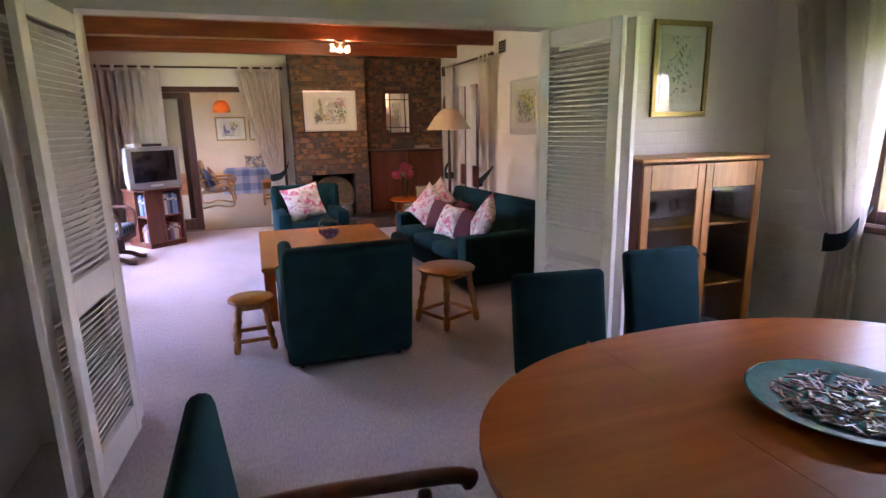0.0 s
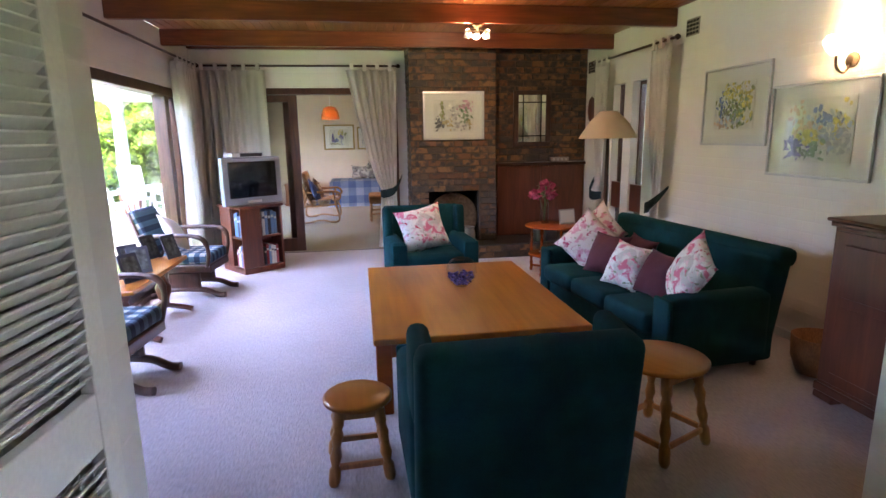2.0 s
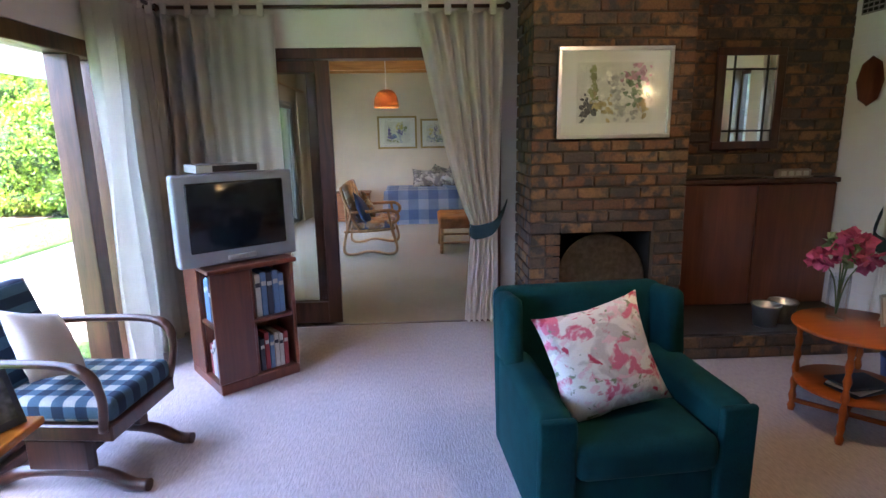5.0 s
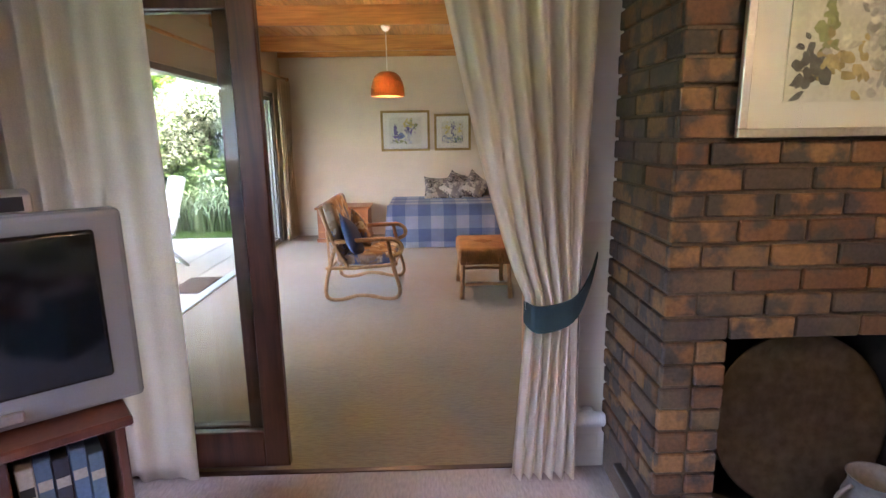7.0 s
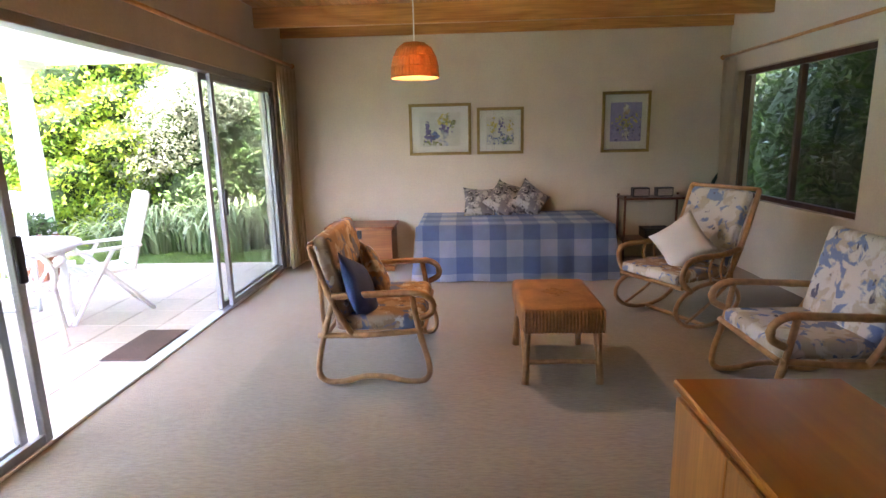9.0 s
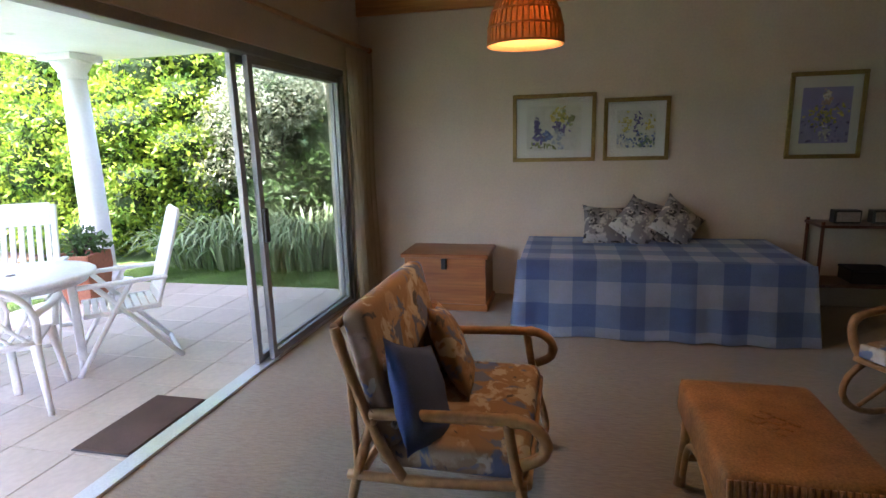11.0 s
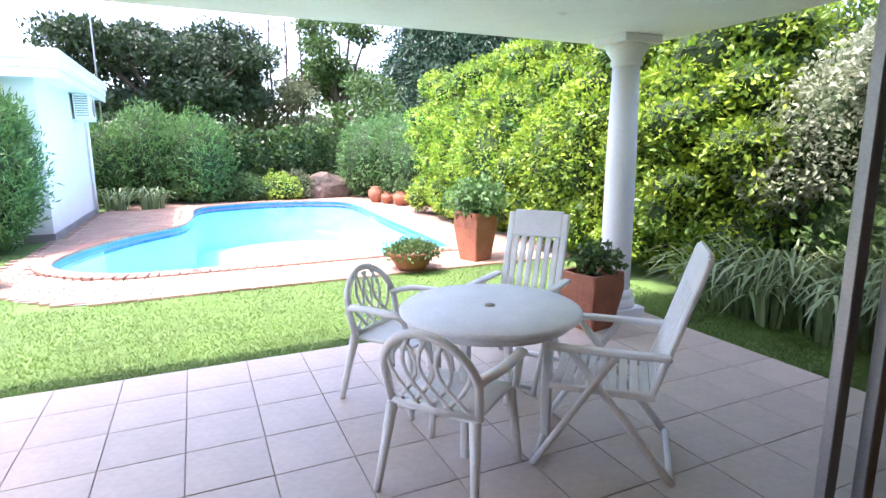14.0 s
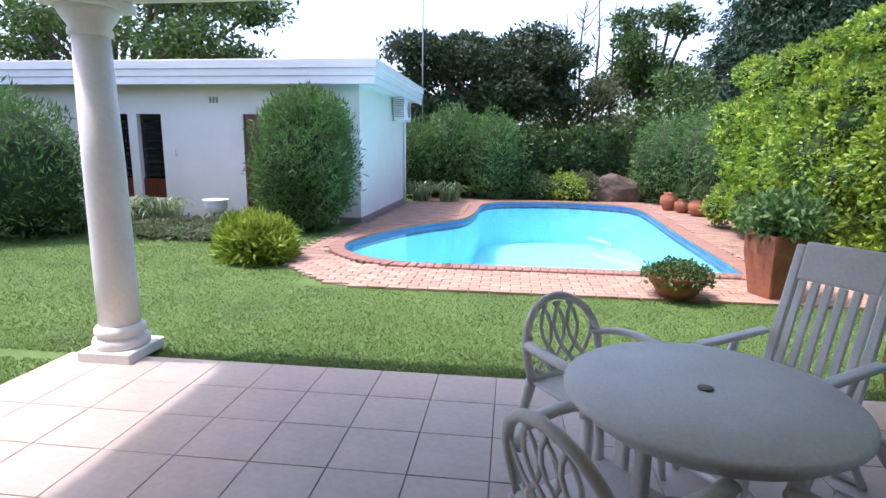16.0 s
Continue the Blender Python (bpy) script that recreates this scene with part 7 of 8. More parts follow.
def rattan_rocker(m):
    t = thing("rattan_rocking_chair", m, "cane rocking chair with pale print cushions", "chair", "rattan suite")
    for s in (-1, 1):
        x = s * 0.32
        ring = [(x, 0.36 * math.cos(a), 0.2 + 0.175 * math.sin(a)) for a in np.linspace(0, math.tau, 24)[:-1]]
        part("rocker_hoop", tube(ring, 0.018, 8, True), "rattan", t)
        cane_part("arm", [(x, 0.34, 0.62), (x * 1.1, 0.1, 0.6), (x * 1.1, -0.2, 0.6), (x * 1.08, -0.31, 0.55), (x, -0.3, 0.42), (x, -0.2, 0.33)], t, 0.022)
        cane_part("back_post", [(x, 0.2, 0.36), (x, 0.36, 0.7), (x, 0.5, 1.08)], t, 0.021)
        for k in range(3):
            cane_part("spindle", [(x, 0.26 - k * 0.12, 0.37), (x * 1.06, 0.22 - k * 0.13, 0.5), (x * 1.08, 0.24 - k * 0.12, 0.6)], t, 0.01)
        cane_part("runner_stay", [(x, -0.25, 0.08), (x, 0.0, 0.2), (x, 0.25, 0.36)], t, 0.012)
    for y, z in ((-0.3, 0.37), (0.25, 0.36), (0.5, 1.08), (0.0, 0.025)):
        cane_part("cross_rail", [(-0.32, y, z), (0, y, z), (0.32, y, z)], t, 0.017)
    part("seat_cushion", soft_box(-0.29, -0.32, 0.385, 0.29, 0.26, 0.48, 0.04), "safari", t)
    part("seat_edge", soft_box(-0.285, -0.335, 0.395, 0.285, -0.3, 0.47, 0.015), "safari_light", t)
    part("back_cushion", turned(soft_box(-0.28, -0.05, 0, 0.28, 0.04, 0.66, 0.04), pose(0, 0.24, 0.45, -22, 0, 0)), "safari_light", t)
    return t


rattan_rocker(pose(1.52, 13.62, 0, 0, 0, -62))
cushion(pose(1.52, 13.56, 0.66, 62, 45, -62), 0.38, 0.38, 0.12, "ivorycloth", "plain white cushion on the rocking chair", "sunroom cushions")
rattan_chair(pose(1.72, 12.2, 0, 0, 0, -90), "cane armchair with pale print cushions", 0.34, True)


def daybed():
    t = thing("daybed", (0.29, 15.42, 0), "daybed under a blue checked cloth to the floor", "bed")
    hx, hy, h = 1.04, 0.52, 0.60
    part("mattress", soft_box(-hx + 0.02, -hy + 0.02, 0.05, hx - 0.02, hy, h - 0.004, 0.03), "ivorycloth", t)
    part("bedspread_top", box(-hx, -hy, h - 0.003, hx, hy, h + 0.008, 0.003), "bedcheck", t)
    for name, a, b, mt in (("bedspread_front", (-hx - 0.02, -hy), (hx + 0.02, -hy), "bedcheck_front"), ("bedspread_side", (-hx, hy), (-hx, -hy), "bedcheck_side"), ("bedspread_side", (hx, -hy), (hx, hy), "bedcheck_side")):
        bm = bmesh.new()
        n, grid = 60, []
        d = Vector((b[0] - a[0], b[1] - a[1], 0))
        nrm = Vector((d.y, -d.x, 0)).normalized()
        for j in range(9):
            v = j / 8
            row = []
            for i in range(n + 1):
                u = i / n
                p = Vector((*a, 0)) + d * u
                flare = 0.075 * v + 0.022 * v * math.sin(u * d.length * 17 + 2 * math.sin(u * 9))
                p += nrm * flare
                p.x += (u - 0.5) * 0.12 * v if name == "bedspread_front" else 0
                row.append(bm.verts.new((p.x, p.y, h + 0.006 - v * (h - 0.004))))
            grid.append(row)
        for j in range(8):
            for i in range(n):
                bm.faces.new((grid[j][i], grid[j][i + 1], grid[j + 1][i + 1], grid[j + 1][i])).smooth = True
        bmesh.ops.solidify(bm, geom=bm.faces[:], thickness=0.004)
        part(name, bm, mt, t)


daybed()
for x, y, z, a, mt, b in ((-0.06, 15.72, 0.75, 8, "greyprint", 4), (0.22, 15.7, 0.77, -6, "greyprint", 40), (0.55, 15.72, 0.78, 6, "greyprint", 38), (0.4, 15.8, 0.77, 0, "greyprint", 12)):
    cushion(pose(x, y, z, 66, b, a), 0.38, 0.36, 0.15, mt, "grey patterned cushion piled on the daybed", "daybed cushions")

kist = thing("wooden_chest", (-1.48, 15.64, 0), "low pine blanket chest with a flat lid", "chest")
part("body", box(-0.38, -0.24, 0.06, 0.38, 0.24, 0.49, 0.005), "chestwood", kist)
part("lid", box(-0.41, -0.27, 0.491, 0.41, 0.26, 0.53, 0.008), "chestwood", kist)
part("plinth", box(-0.4, -0.26, 0, 0.4, 0.25, 0.06, 0.006), "chestwood", kist)
part("hasp", box(-0.025, -0.276, 0.39, 0.025, -0.2405, 0.49, 0.005), "blackp", kist)


def trolley():
    t = thing("side_trolley", (2.02, 15.8, 0), "dark wooden two-tier side trolley", "trolley")
    for z in (0.26, 0.76):
        part("shelf", box(-0.38, -0.17, z, 0.38, 0.17, z + 0.025, 0.004), "redwood", t)
    for x in (-0.36, 0.36):
        for y in (-0.15, 0.15):
            part("leg", tube([(x, y, 0.0), (x, y, 0.81)], 0.015), "redwood", t)
    for x in (-0.15, 0.13):
        r = thing("clock_radio", (2.02 + x, 15.78, 0.786), "small dark radio on the trolley", "radio", "radios")
        part("case", box(-0.1, -0.05, 0, 0.1, 0.05, 0.11, 0.008), "blackp", r)
        part("front_panel", box(-0.085, -0.054, 0.015, 0.085, -0.0505, 0.095), "joint", r)
    b = thing("storage_box", (2.08, 15.8, 0.286), "dark box on the lower trolley shelf", "box")
    part("body", box(-0.16, -0.12, 0, 0.16, 0.12, 0.1, 0.008), "blackp", b)
    part("lid", box(-0.165, -0.125, 0.1, 0.165, 0.125, 0.12, 0.006), "book_dark", b)


trolley()
painted_picture("picture", pose(-0.53, 15.985, 1.63), 0.76, 0.62, IRIS, "gilt framed still life watercolour", "gilt", 0.17, 0.036, 11)
painted_picture("picture", pose(0.205, 15.985, 1.60), 0.57, 0.56, IRIS_B, "gilt framed blue flower watercolour", "gilt", 0.2, 0.036, 12)
painted_picture("picture", pose(1.72, 15.985, 1.67), 0.58, 0.72, VASE, "gilt framed picture of a yellow vase", "gilt", 0.18, 0.036, 13, (0.28, 0.26, 0.50))


def pendant():
    t = thing("pendant_lamp", (-0.6, 13.38, 0), "woven wicker dome pendant lamp, lit", "lamp")
    part("ceiling_rose", lathe([(0.05, 2.70), (0.05, 2.68), (0.03, 2.65), (0.01, 2.64)], 16), "white", t)
    part("cord", tube([(0, 0, 2.65), (0, 0, 2.2)], 0.005, 6), "white", t)
    dome = [(0.03, 2.235), (0.08, 2.225), (0.125, 2.19), (0.155, 2.13), (0.172, 2.06), (0.175, 1.985)]
    sh = part("shade", lathe(dome + [(r - 0.004, z - 0.001) for r, z in dome[::-1]], 40, caps=False), M["lampcane"], t, "woven cane shade")
    for k in range(40):
        a = k * math.tau / 40
        part("rib", tube([(r * 1.01 * math.cos(a), r * 1.01 * math.sin(a), z) for r, z in dome], 0.005, 5), M["lampcane"], sh)
    for r, z in dome[1:]:
        part("hoop", tube([(r * 1.02 * math.cos(a), r * 1.02 * math.sin(a), z) for a in np.linspace(0, math.tau, 32)[:-1]], 0.005, 5, True), M["lampcane"], sh)
    part("bulb", lathe([(0.002, 2.06), (0.025, 2.07), (0.032, 2.1), (0.02, 2.14), (0.012, 2.17)], 14), "bulb", t)
    lamp(-0.6, 13.38, 2.03, 0.9)


M["lampcane"] = cloth("lamp_wicker", (0.40, 0.20, 0.065), 0.34, 60)
pendant()
rod((-2.3, 10.0, 2.415), (-2.3, 15.95, 2.415), 0.018, "pinebeam", "pine curtain pole over the sliding doors")
curtain("curtain", pose(-2.3, 15.62, 0.03, 0, 0, 90), 0.5, 2.34, "cream curtain drawn to the end of the doors", "curtain2", 5, 0.05, tabs=False)
curtain("curtain", pose(-2.25, 10.32, 0.03, 0, 0, 90), 0.62, 2.34, "cream curtain drawn to the end of the doors", "curtain2", 5, 0.05, tabs=False)
rod((2.8, 13.3, 2.38), (2.8, 15.95, 2.38), 0.016, "pinebeam", "pine curtain pole over the window")
curtain("curtain", pose(2.8, 15.76, 0.3, 0, 0, -90), 0.32, 2.04, "cream curtain tied back at the window", "curtain2", 4, 0.04, tabs=False, tie=(0.6, -0.02, 0.14, -0.08))
cb = thing("pine_cabinet", (0.46, 10.45, 0), "honey pine cabinet behind the doorway", "cabinet")
part("body", box(0, -0.36, 0.05, 0.5, 0.36, 0.72, 0.005), "honeyz", cb)
part("top", box(-0.02, -0.38, 0.7205, 0.52, 0.38, 0.75, 0.006), "honey", cb)
part("plinth", box(0.01, -0.35, 0, 0.49, 0.35, 0.05, 0.004), "honeyz", cb)
for y in (-0.35, 0.003):
    d = part("door", box(-0.018, y, 0.07, -0.001, y + 0.347, 0.7, 0.003), "honeyz", cb)
    part("knob", turned(lathe([(0.006, 0), (0.013, 0.02), (0.004, 0.026)], 10), pose(-0.018, 0.03 if y == 0.003 else -0.03, 0.4, 0, -90, 0)), "honey", d)

# ---- terrace things ----
dm = thing("door_mat", (-2.74, 13.07, 0.0), "dark brown coir door mat", "mat")
part("coir_surface", box(-0.17, -0.31, 0.0005, 0.17, 0.31, 0.016, 0.005), "mat", dm)
part("border", box(-0.18, -0.32, 0.0005, 0.18, 0.32, 0.008, 0.003), "blackp", dm)

pt = thing("garden_table", (-4.06, 13.5, 0.0), "round white plastic garden table", "table")
part("tabletop", lathe([(0.44, 0.69), (0.485, 0.69), (0.495, 0.7), (0.495, 0.715), (0.48, 0.725), (0.05, 0.727), (0.03, 0.724), (0.002, 0.724)], 56), "plasticw", pt)
part("skirt", lathe([(0.43, 0.65), (0.44, 0.65), (0.44, 0.69), (0.43, 0.69)], 48, caps=False), "plasticw", pt)
part("parasol_cap", lathe([(0.028, 0.727), (0.026, 0.731), (0.002, 0.731)], 20), "joint", pt)
for k in range(4):
    a = math.radians(40 + 90 * k)
    c, s = math.cos(a), math.sin(a)
    part("leg", turned(box(-0.028, -0.022, 0, 0.028, 0.022, 0.69, 0.012, 2), Matrix.Translation((0.33 * c, 0.33 * s, 0)) @ Matrix.Rotation(a, 4, "Z")), "plasticw", pt)


def lattice_chair(m, label):
    """A moulded plastic chair with a crossing-ribbon back, facing local -y."""
    t = thing("plastic_chair", m, label, "chair", "lattice-backed plastic chairs")
    bm = soft_box(-0.22, -0.24, 0.405, 0.22, 0.2, 0.43, 0.012)
    for v in bm.verts:
        v.co.z -= 0.02 * (1 - min(1, (abs(v.co.x) / 0.22) ** 2))
    part("seat", bm, "plasticw", t)

    def back(x, z):
        lean = (z - 0.42) * 0.25
        return Vector((x, 0.19 + lean - 0.35 * x * x, z))
    # rim of the rounded back
    pts = [back(0.235 * math.sin(a), 0.57 + 0.24 * math.cos(a) if abs(a) < 1.6 else 0.42) for a in np.linspace(-1.55, 1.55, 17)]
    rim = [back(-0.22, 0.42), *pts, back(0.22, 0.42)]
    bm = bmesh.new()
    add_tube(bm, rim, 0.021, 8)
    part("back_rim", bm, "plasticw", t)
    for s in (-1, 1):
        for k in range(5):
            x0 = -0.17 + k * 0.085
            run = []
            for j in range(7):
                z = 0.42 + j * 0.06
                x = x0 + s * 0.12 * math.sin((j / 6) * math.pi * 0.9 - 0.3)
                lim = 0.235 * math.sqrt(max(0.0, 1 - ((z - 0.57) / 0.24) ** 2)) if z > 0.57 else 0.225
                if abs(x) <= lim:
                    run.append(back(x, z) + Vector((0, 0.004 * s, 0)))
            if len(run) > 1:
                g = bmesh.new()
                add_tube(g, run, 0.0125, 6)
                for v in g.verts:
                    c = back(v.co.x, v.co.z)
                    v.co.y = c.y + (v.co.y - c.y) * 0.5
                part("back_ribbon", g, "plasticw", t)
    part("back_band", tube([back(-0.21, 0.43), back(0, 0.43), back(0.21, 0.43)], 0.02, 8), "plasticw", t)
    for s in (-1, 1):
        arm = [back(s * 0.235, 0.60), Vector((s * 0.275, 0.1, 0.63)), Vector((s * 0.285, -0.08, 0.635)), Vector((s * 0.275, -0.19, 0.62)), Vector((s * 0.255, -0.225, 0.55)), Vector((s * 0.24, -0.22, 0.42))]
        g = tube(smooth_path(arm, 4), 0.019, 8)
        for v in g.verts:
            v.co.x += (v.co.x - s * 0.27) * 0.7 if v.co.z > 0.6 else 0
        part("arm", g, "plasticw", t)
        for q, dx, dy in ((-0.22, 0.045, -0.04), (0.19, 0.04, 0.09)):
            g = bmesh.new()
            add_tube(g, [(s * 0.21, q, 0.42), (s * (0.21 + dx), q + dy, 0.0)], [0.03, 0.017], 8)
            part("leg", g, "plasticw", t)
    return t


lattice_chair(pose(-3.74, 13.12, 0, 0, 0, -142), "white plastic chair with a lattice back")
lattice_chair(pose(-4.70, 13.2, 0, 0, 0, 125), "white plastic chair with a lattice back")


def folding_chair(m, label):
    """A high-backed folding garden chair of white plastic slats, facing local -y."""
    t = thing("folding_chair", m, label, "chair", "high-backed folding chairs")
    for k in range(9):
        y = -0.24 + k * 0.052
        part("seat_slat", box(-0.21, y, 0.41, 0.21, y + 0.04, 0.425, 0.004), "plasticw", t)
    for s in (-1, 1):
        part("seat_rail", box(s * 0.225 - 0.014, -0.25, 0.395, s * 0.225 + 0.014, 0.24, 0.43, 0.006), "plasticw", t)
    back = pose(0, 0.22, 0.40, -17, 0, 0)
    for b in ((-0.235, -0.185, 0.0, 0.72), (0.185, 0.235, 0.0, 0.72)):
        part("back_stile", turned(box(b[0], -0.014, b[2], b[1], 0.014, b[3], 0.008), back), "plasticw", t)
    part("head_rail", turned(box(-0.19, -0.013, 0.54, 0.19, 0.013, 0.74, 0.012, 2), back), "plasticw", t)
    part("lower_rail", turned(box(-0.185, -0.012, 0.03, 0.185, 0.012, 0.1, 0.006), back), "plasticw", t)
    for k in range(6):
        x = -0.1575 + k * 0.063
        part("back_slat", turned(box(x - 0.021, -0.009, 0.1, x + 0.021, 0.009, 0.54, 0.006), back), "plasticw", t)
    for s in (-1, 1):
        x = s * 0.27
        part("arm", box(x - 0.03, -0.26, 0.615, x + 0.03, 0.3, 0.645, 0.012, 2), "plasticw", t)
        part("front_leg", add_tube(bmesh.new(), [(x, 0.06, 0.62), (x, -0.32, 0.0)], 0.02, 6), "plasticw", t)
        part("rear_leg", add_tube(bmesh.new(), [(x * 0.93, -0.16, 0.62), (x * 0.93, 0.34, 0.0)], 0.02, 6), "plasticw", t)
    part("foot_bar", tube([(-0.25, 0.33, 0.02), (0.25, 0.33, 0.02)], 0.016), "plasticw", t)
    part("foot_bar", tube([(-0.26, -0.3, 0.04), (0.26, -0.3, 0.04)], 0.016), "plasticw", t)
    return t


folding_chair(pose(-3.64, 13.95, 0, 0, 0, -43), "high-backed white plastic folding chair")
folding_chair(pose(-4.70, 14.06, 0, 0, 0, 35), "high-backed white plastic folding chair")


def planter(name, m, w, h, wb, label, plant, n, size, seed, ph=0.35, pr=0.3):
    """A square tapering terracotta planter with a plant."""
    t = thing(name, m, label, "planter")
    bm = bmesh.new()
    lv = [(wb, 0.0), (w * 1.02, h * 0.7), (w, h), (w - 0.035, h), (w - 0.05, h - 0.06)]
    rings = [[bm.verts.new((sx * a, sy * a, z)) for sx, sy in ((-1, -1), (1, -1), (1, 1), (-1, 1))] for a, z in lv]
    for q, r in zip(rings, rings[1:]):
        for k in range(4):
            bm.faces.new((q[k], q[(k + 1) % 4], r[(k + 1) % 4], r[k]))
    bm.faces.new(rings[0][::-1])
    bmesh.ops.bevel(bm, geom=[e for e in bm.edges if abs(e.verts[0].co.z - e.verts[1].co.z) > 0.05], offset=0.01, segments=2, affect="EDGES")
    part("pot", bm, "terra", t)
    part("soil", box(-w + 0.04, -w + 0.04, h - 0.08, w - 0.04, w - 0.04, h - 0.05), "soil", t)
    leaves("plant", [(0, 0, h + ph * 0.5, pr, pr, ph * 0.65), (0.1, 0.08, h + ph * 0.4, pr * 0.7, pr * 0.7, ph * 0.5)], n, size, plant, t, seed, shell=0.95)
    rng = random.Random(seed)
    for k in range(9):
        a = rng.uniform(0, math.tau)
        part("stem", tube([(0, 0, h - 0.06), (pr * .4 * math.cos(a), pr * .4 * math.sin(a), h + ph * .4), (pr * .8 * math.cos(a), pr * .8 * math.sin(a), h + ph * .8)], [0.01, 0.008, 0.004], 5), "trunk", t)
    return t


planter("planter", pose(-5.28, 15.2, 0.0, 0, 0, 12), 0.2, 0.5, 0.15, "square terracotta planter on the terrace", "leaf", 420, 0.07, 201, 0.24, 0.2)
planter("planter", pose(-8.35, 15.65, -0.0, 0, 0, 20), 0.215, 0.68, 0.16, "tall square terracotta planter by the pool", "wispy", 2200, 0.08, 202, 0.4, 0.42)
pb = thing("bowl_planter", (-8.15, 14.6, 0.0), "low terracotta bowl of trailing green", "planter")
part("pot", lathe([(0.18, 0), (0.22, 0.06), (0.31, 0.2), (0.33, 0.24), (0.3, 0.24), (0.27, 0.2), (0.002, 0.2)], 28), "terra", pb)
leaves("plant", [(0, 0, 0.24, 0.36, 0.36, 0.14)], 2600, 0.045, "leaf", pb, 203, shell=0.5)
for i, (x, y, r, h) in enumerate(((-16.9, 16.85, 0.22, 0.45), (-16.4, 17.05, 0.2, 0.34), (-15.75, 17.25, 0.27, 0.38))):
    p = thing("clay_pot", (x, y, 0.0), "round clay pot beside the pool wall", "pot", "pool pots")
    part("pot", lathe([(r * 0.6, 0), (r, h * 0.45), (r * 0.95, h * 0.75), (r * 0.6, h * 0.93), (r * 0.68, h), (r * 0.55, h), (r * 0.5, h * 0.9), (0.002, h * 0.88)], 24), "terra", p)
    if i:
        leaves("plant", [(0, 0, h + 0.12, r * 0.9, r * 0.9, 0.2)], 260, 0.09, "leaf", p, 210 + i, shell=0.9)
for x, y in ((-5.0, 12.4), (-3.6, 11.0), (-5.0, 14.6), (-3.4, 14.6)):
    d = thing("downlight", (x, y, 2.52), "small recessed porch downlight", "lamp", "porch downlights")
    part("ring", lathe([(0.045, -0.001), (0.042, -0.006), (0.03, -0.006), (0.028, -0.001)], 20, caps=False), "white", d)
    part("lens", lathe([(0.028, -0.002), (0.002, -0.003)], 16), "silver", d)


# ---- tiles and bricks ----
def piece_mesh(w, d, h, bevel, material, name):
    bm = box(-w / 2, -d / 2, -h / 2, w / 2, d / 2, h / 2, bevel)
    bmesh.ops.recalc_face_normals(bm, faces=bm.faces)
    me = bpy.data.meshes.new(name)
    bm.to_mesh(me)
    bm.free()
    me.materials.append(M[material])
    return me


rp = random.Random(4)
P = 0.402
tile_me = piece_mesh(P - 0.005, P - 0.005, 0.02, 0.002, "tile", "tile")
for i in range(8):
    for j in range(16):
        x, y = -5.70 + P * (i + 0.5), 9.514 + P * (j + 0.5)
        if y + P / 2 > 16.0:
            continue
        o = new("tile", tile_me)
        o.parent = terrace
        o.location = (x, y, -0.010 + rp.uniform(-.0008, .0008))

BL, BH, BD = 0.222, 0.073, 0.03
full = piece_mesh(BL, BD, BH, 0.005, "brick", "brick")
halfb = piece_mesh(0.106, BD, BH, 0.005, "brick", "half_brick")
PITCH, COURSE = 0.232, 0.0853


def lay(parent, x0, x1, z0, z1, y, keep=lambda x, z: True, axis="x", flip=1):
    """Courses of brick slips in running bond on a face."""
    k = 0
    z = z0 + COURSE / 2
    while z + BH / 2 < z1 + 0.01:
        x = x0
        first = k % 2
        while x < x1 - 0.04:
            w = 0.116 if first or x + PITCH > x1 + 0.05 else PITCH
            first = 0
            c = x + w / 2
            if keep(c, z):
                o = new("brick", full if w > 0.2 else halfb)
                o.parent = parent
                j = rp.uniform(-.004, .004)
                if axis == "x":
                    o.matrix_basis = pose(c, y + j, z, 0, rp.uniform(-.6, .6), rp.uniform(-.6, .6))
                else:
                    o.matrix_basis = pose(y + j, c, z, 0, 0, 90)
            x += w
        z += COURSE
        k += 1


LEG = 0.18 + 8 * COURSE
lay(chim, 0.62, 0.80, 0.18, LEG - 0.01, 9.020)
lay(chim, 1.552, 1.79, 0.18, LEG - 0.01, 9.020)
lay(chim, 0.615, 1.79, LEG, 2.81, 9.020)
lay(chim, 9.03, 9.6, 0.18, 2.81, 0.635, axis="y")
lay(chim, 1.79, 3.17, 1.24, 2.81, 9.369)
lay(hearth, 0.5, 3.17, 0.0, 0.17, 8.64)
lay(hearth, 8.65, 9.0, 0.0, 0.17, 0.5, axis="y")

# clay pavers round the pool
pav = fixed("paving", box(-20.0, 9.5, -0.06, -19.9, 9.6, -0.02), "paver", "clay brick pool surround", "paving")
NEAR = [(-8.02, 16.6), (-8.0, 11.4), (-8.1, 10.8), (-8.5, 10.25), (-9.05, 9.85), (-10.2, 9.6), (-11.6, 9.72), (-13.0, 9.8), (-17.0, 9.8), (-19.6, 10.4), (-19.9, 17.0), (-16.0, 17.9), (-8.02, 17.2)]
near = [Vector((a, b, 0)) for a, b in NEAR]
pm = piece_mesh(0.108, 0.222, 0.03, 0.004, "paver", "paver")
verts, faces, done = [], [], 0
cube = [(-1, -1, 0), (1, -1, 0), (1, 1, 0), (-1, 1, 0)]
i = 0
x = -8.06
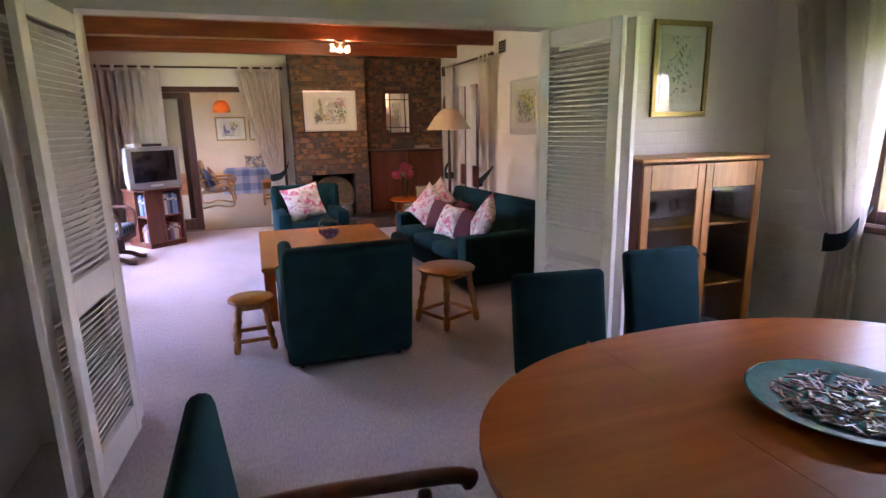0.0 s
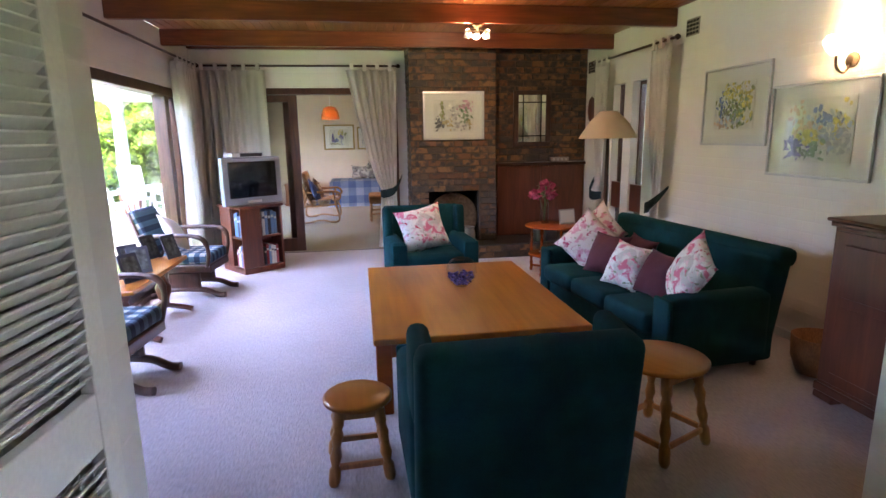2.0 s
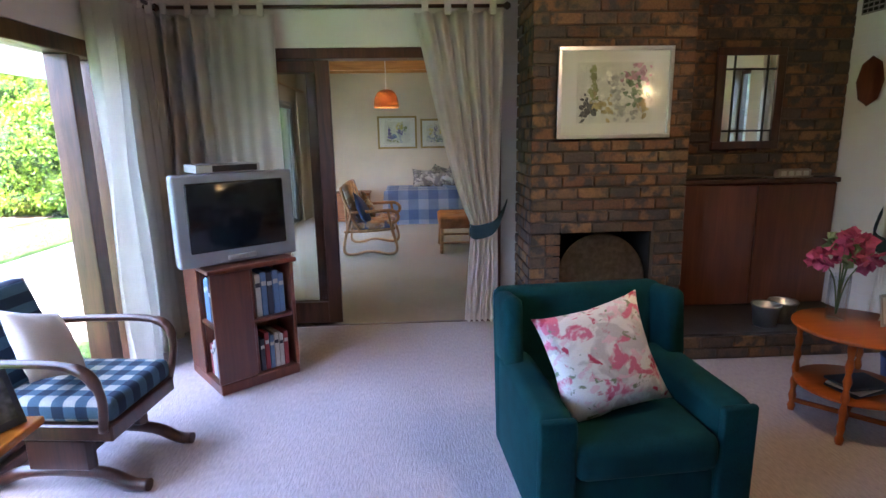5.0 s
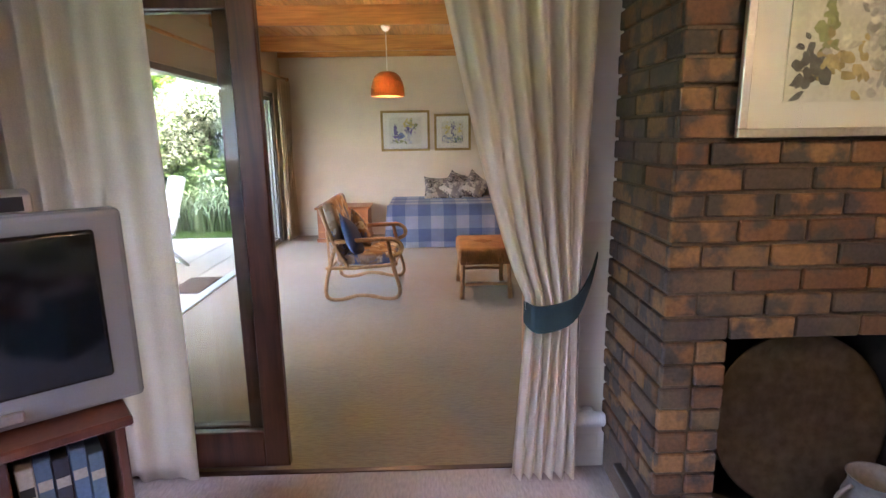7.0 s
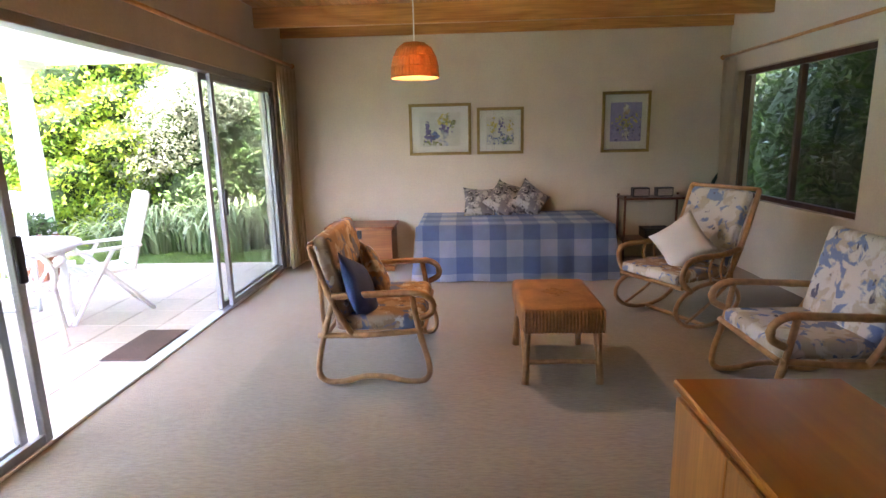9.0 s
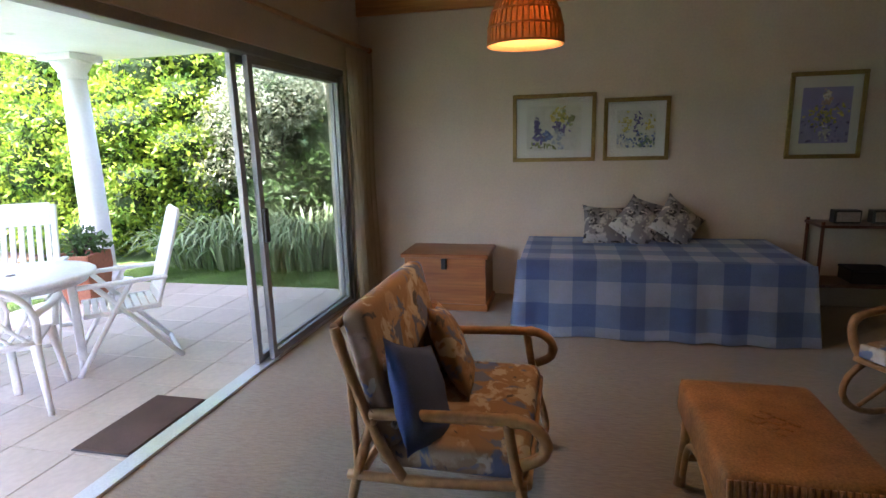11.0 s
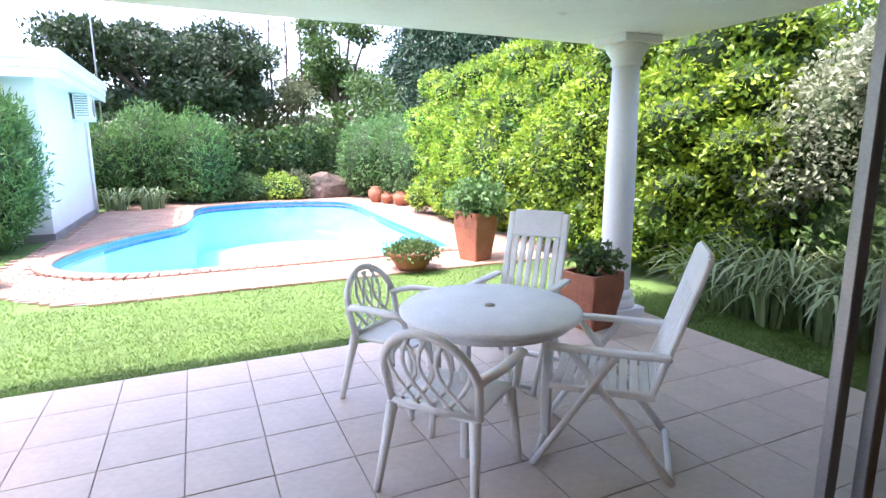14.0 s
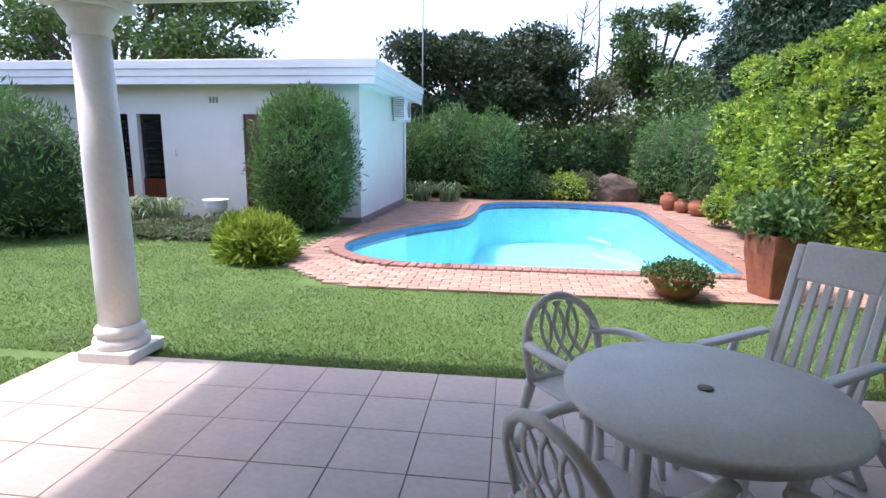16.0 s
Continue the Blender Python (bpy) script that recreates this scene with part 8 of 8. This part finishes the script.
while x > -19.9:
    y = 9.45 + (0.116 if i % 2 else 0)
    while y < 17.9:
        if inside(x, y, near) and not inside(x, y, RIM):
            if x > -9.3 and done < 290:
                o = new("paver", pm)
                o.parent = pav
                o.location = (x, y, -0.018 + rp.uniform(-.002, .002))
                done += 1
            else:
                z = -0.004 + rp.uniform(-.002, .002)
                i0 = len(verts)
                verts += [(x + a * 0.054, y + b * 0.111, z) for a, b, c in cube] + [(x + a * 0.054, y + b * 0.111, z - 0.03) for a, b, c in cube]
                faces += [tuple(i0 + q for q in f) for f in ((0, 1, 2, 3), (0, 4, 5, 1), (1, 5, 6, 2), (2, 6, 7, 3), (3, 7, 4, 0))]
        y += 0.232
    x -= 0.117
    i += 1
o = sheet_mesh("pavers_beyond", verts, faces, "paver", pav)
tagged(o, "clay brick pavers", "", "", "stuff")
part("bedding", filled([near, RIM], -0.024), "joint", pav)
# coping of bricks on end round the water
cm = piece_mesh(0.24, 0.105, 0.05, 0.008, "coping", "coping_brick")
L = 0.0
for a, b in zip(POOL, POOL[1:] + POOL[:1]):
    seg = (b - a).length
    while L < seg:
        p = a + (b - a) * (L / seg)
        t = (b - a).normalized()
        q = p + Vector((t.y, -t.x, 0)) * OUT * 0.11
        o = new("coping_brick", cm)
        o.parent = pool
        o.matrix_basis = Matrix.Translation((q.x, q.y, 0.0)) @ Matrix.Rotation(math.atan2(-t.x, t.y), 4, "Z")
        L += 0.114
    L -= seg

# lawn blades
rg = np.random.default_rng(3)
n = 260000
gx = -5.75 - 6.0 * rg.random(n) ** 1.4
gy = 4.5 + 12.2 * rg.random(n)
sel = ~((gx < -8.0) & (gy > 10.3)) & ~((gx < -9.0) & (gy > 9.6))
north = rg.random(n) < 0.18
gx = np.where(north, -5.8 + 4.2 * rg.random(n), gx)
gy = np.where(north, 15.98 + 0.9 * rg.random(n), gy)
sel |= north
south = rg.random(n) < 0.15
gx = np.where(south, -5.6 + 3.0 * rg.random(n), gx)
gy = np.where(south, 7.0 + 2.66 * rg.random(n), gy)
sel |= south
gx, gy = gx[sel], gy[sel]
n = len(gx)
an = rg.random(n) * math.tau
hh = 0.014 + 0.016 * rg.random(n)
w = 0.003 + 0.003 * rg.random(n)
base = np.stack([gx, gy, np.full(n, -0.036)], 1)
sd = np.stack([np.cos(an) * w, np.sin(an) * w, np.zeros(n)], 1)
tip = base + np.stack([rg.normal(size=n) * 0.018, rg.normal(size=n) * 0.018, hh], 1)
v = np.stack([base - sd, base + sd, tip], 1).reshape(-1, 3)
g = sheet_mesh("grass", v.tolist(), np.arange(3 * n).reshape(-1, 3).tolist(), "grass")
tagged(g, "short mown lawn grass", "grass", "", "stuff")
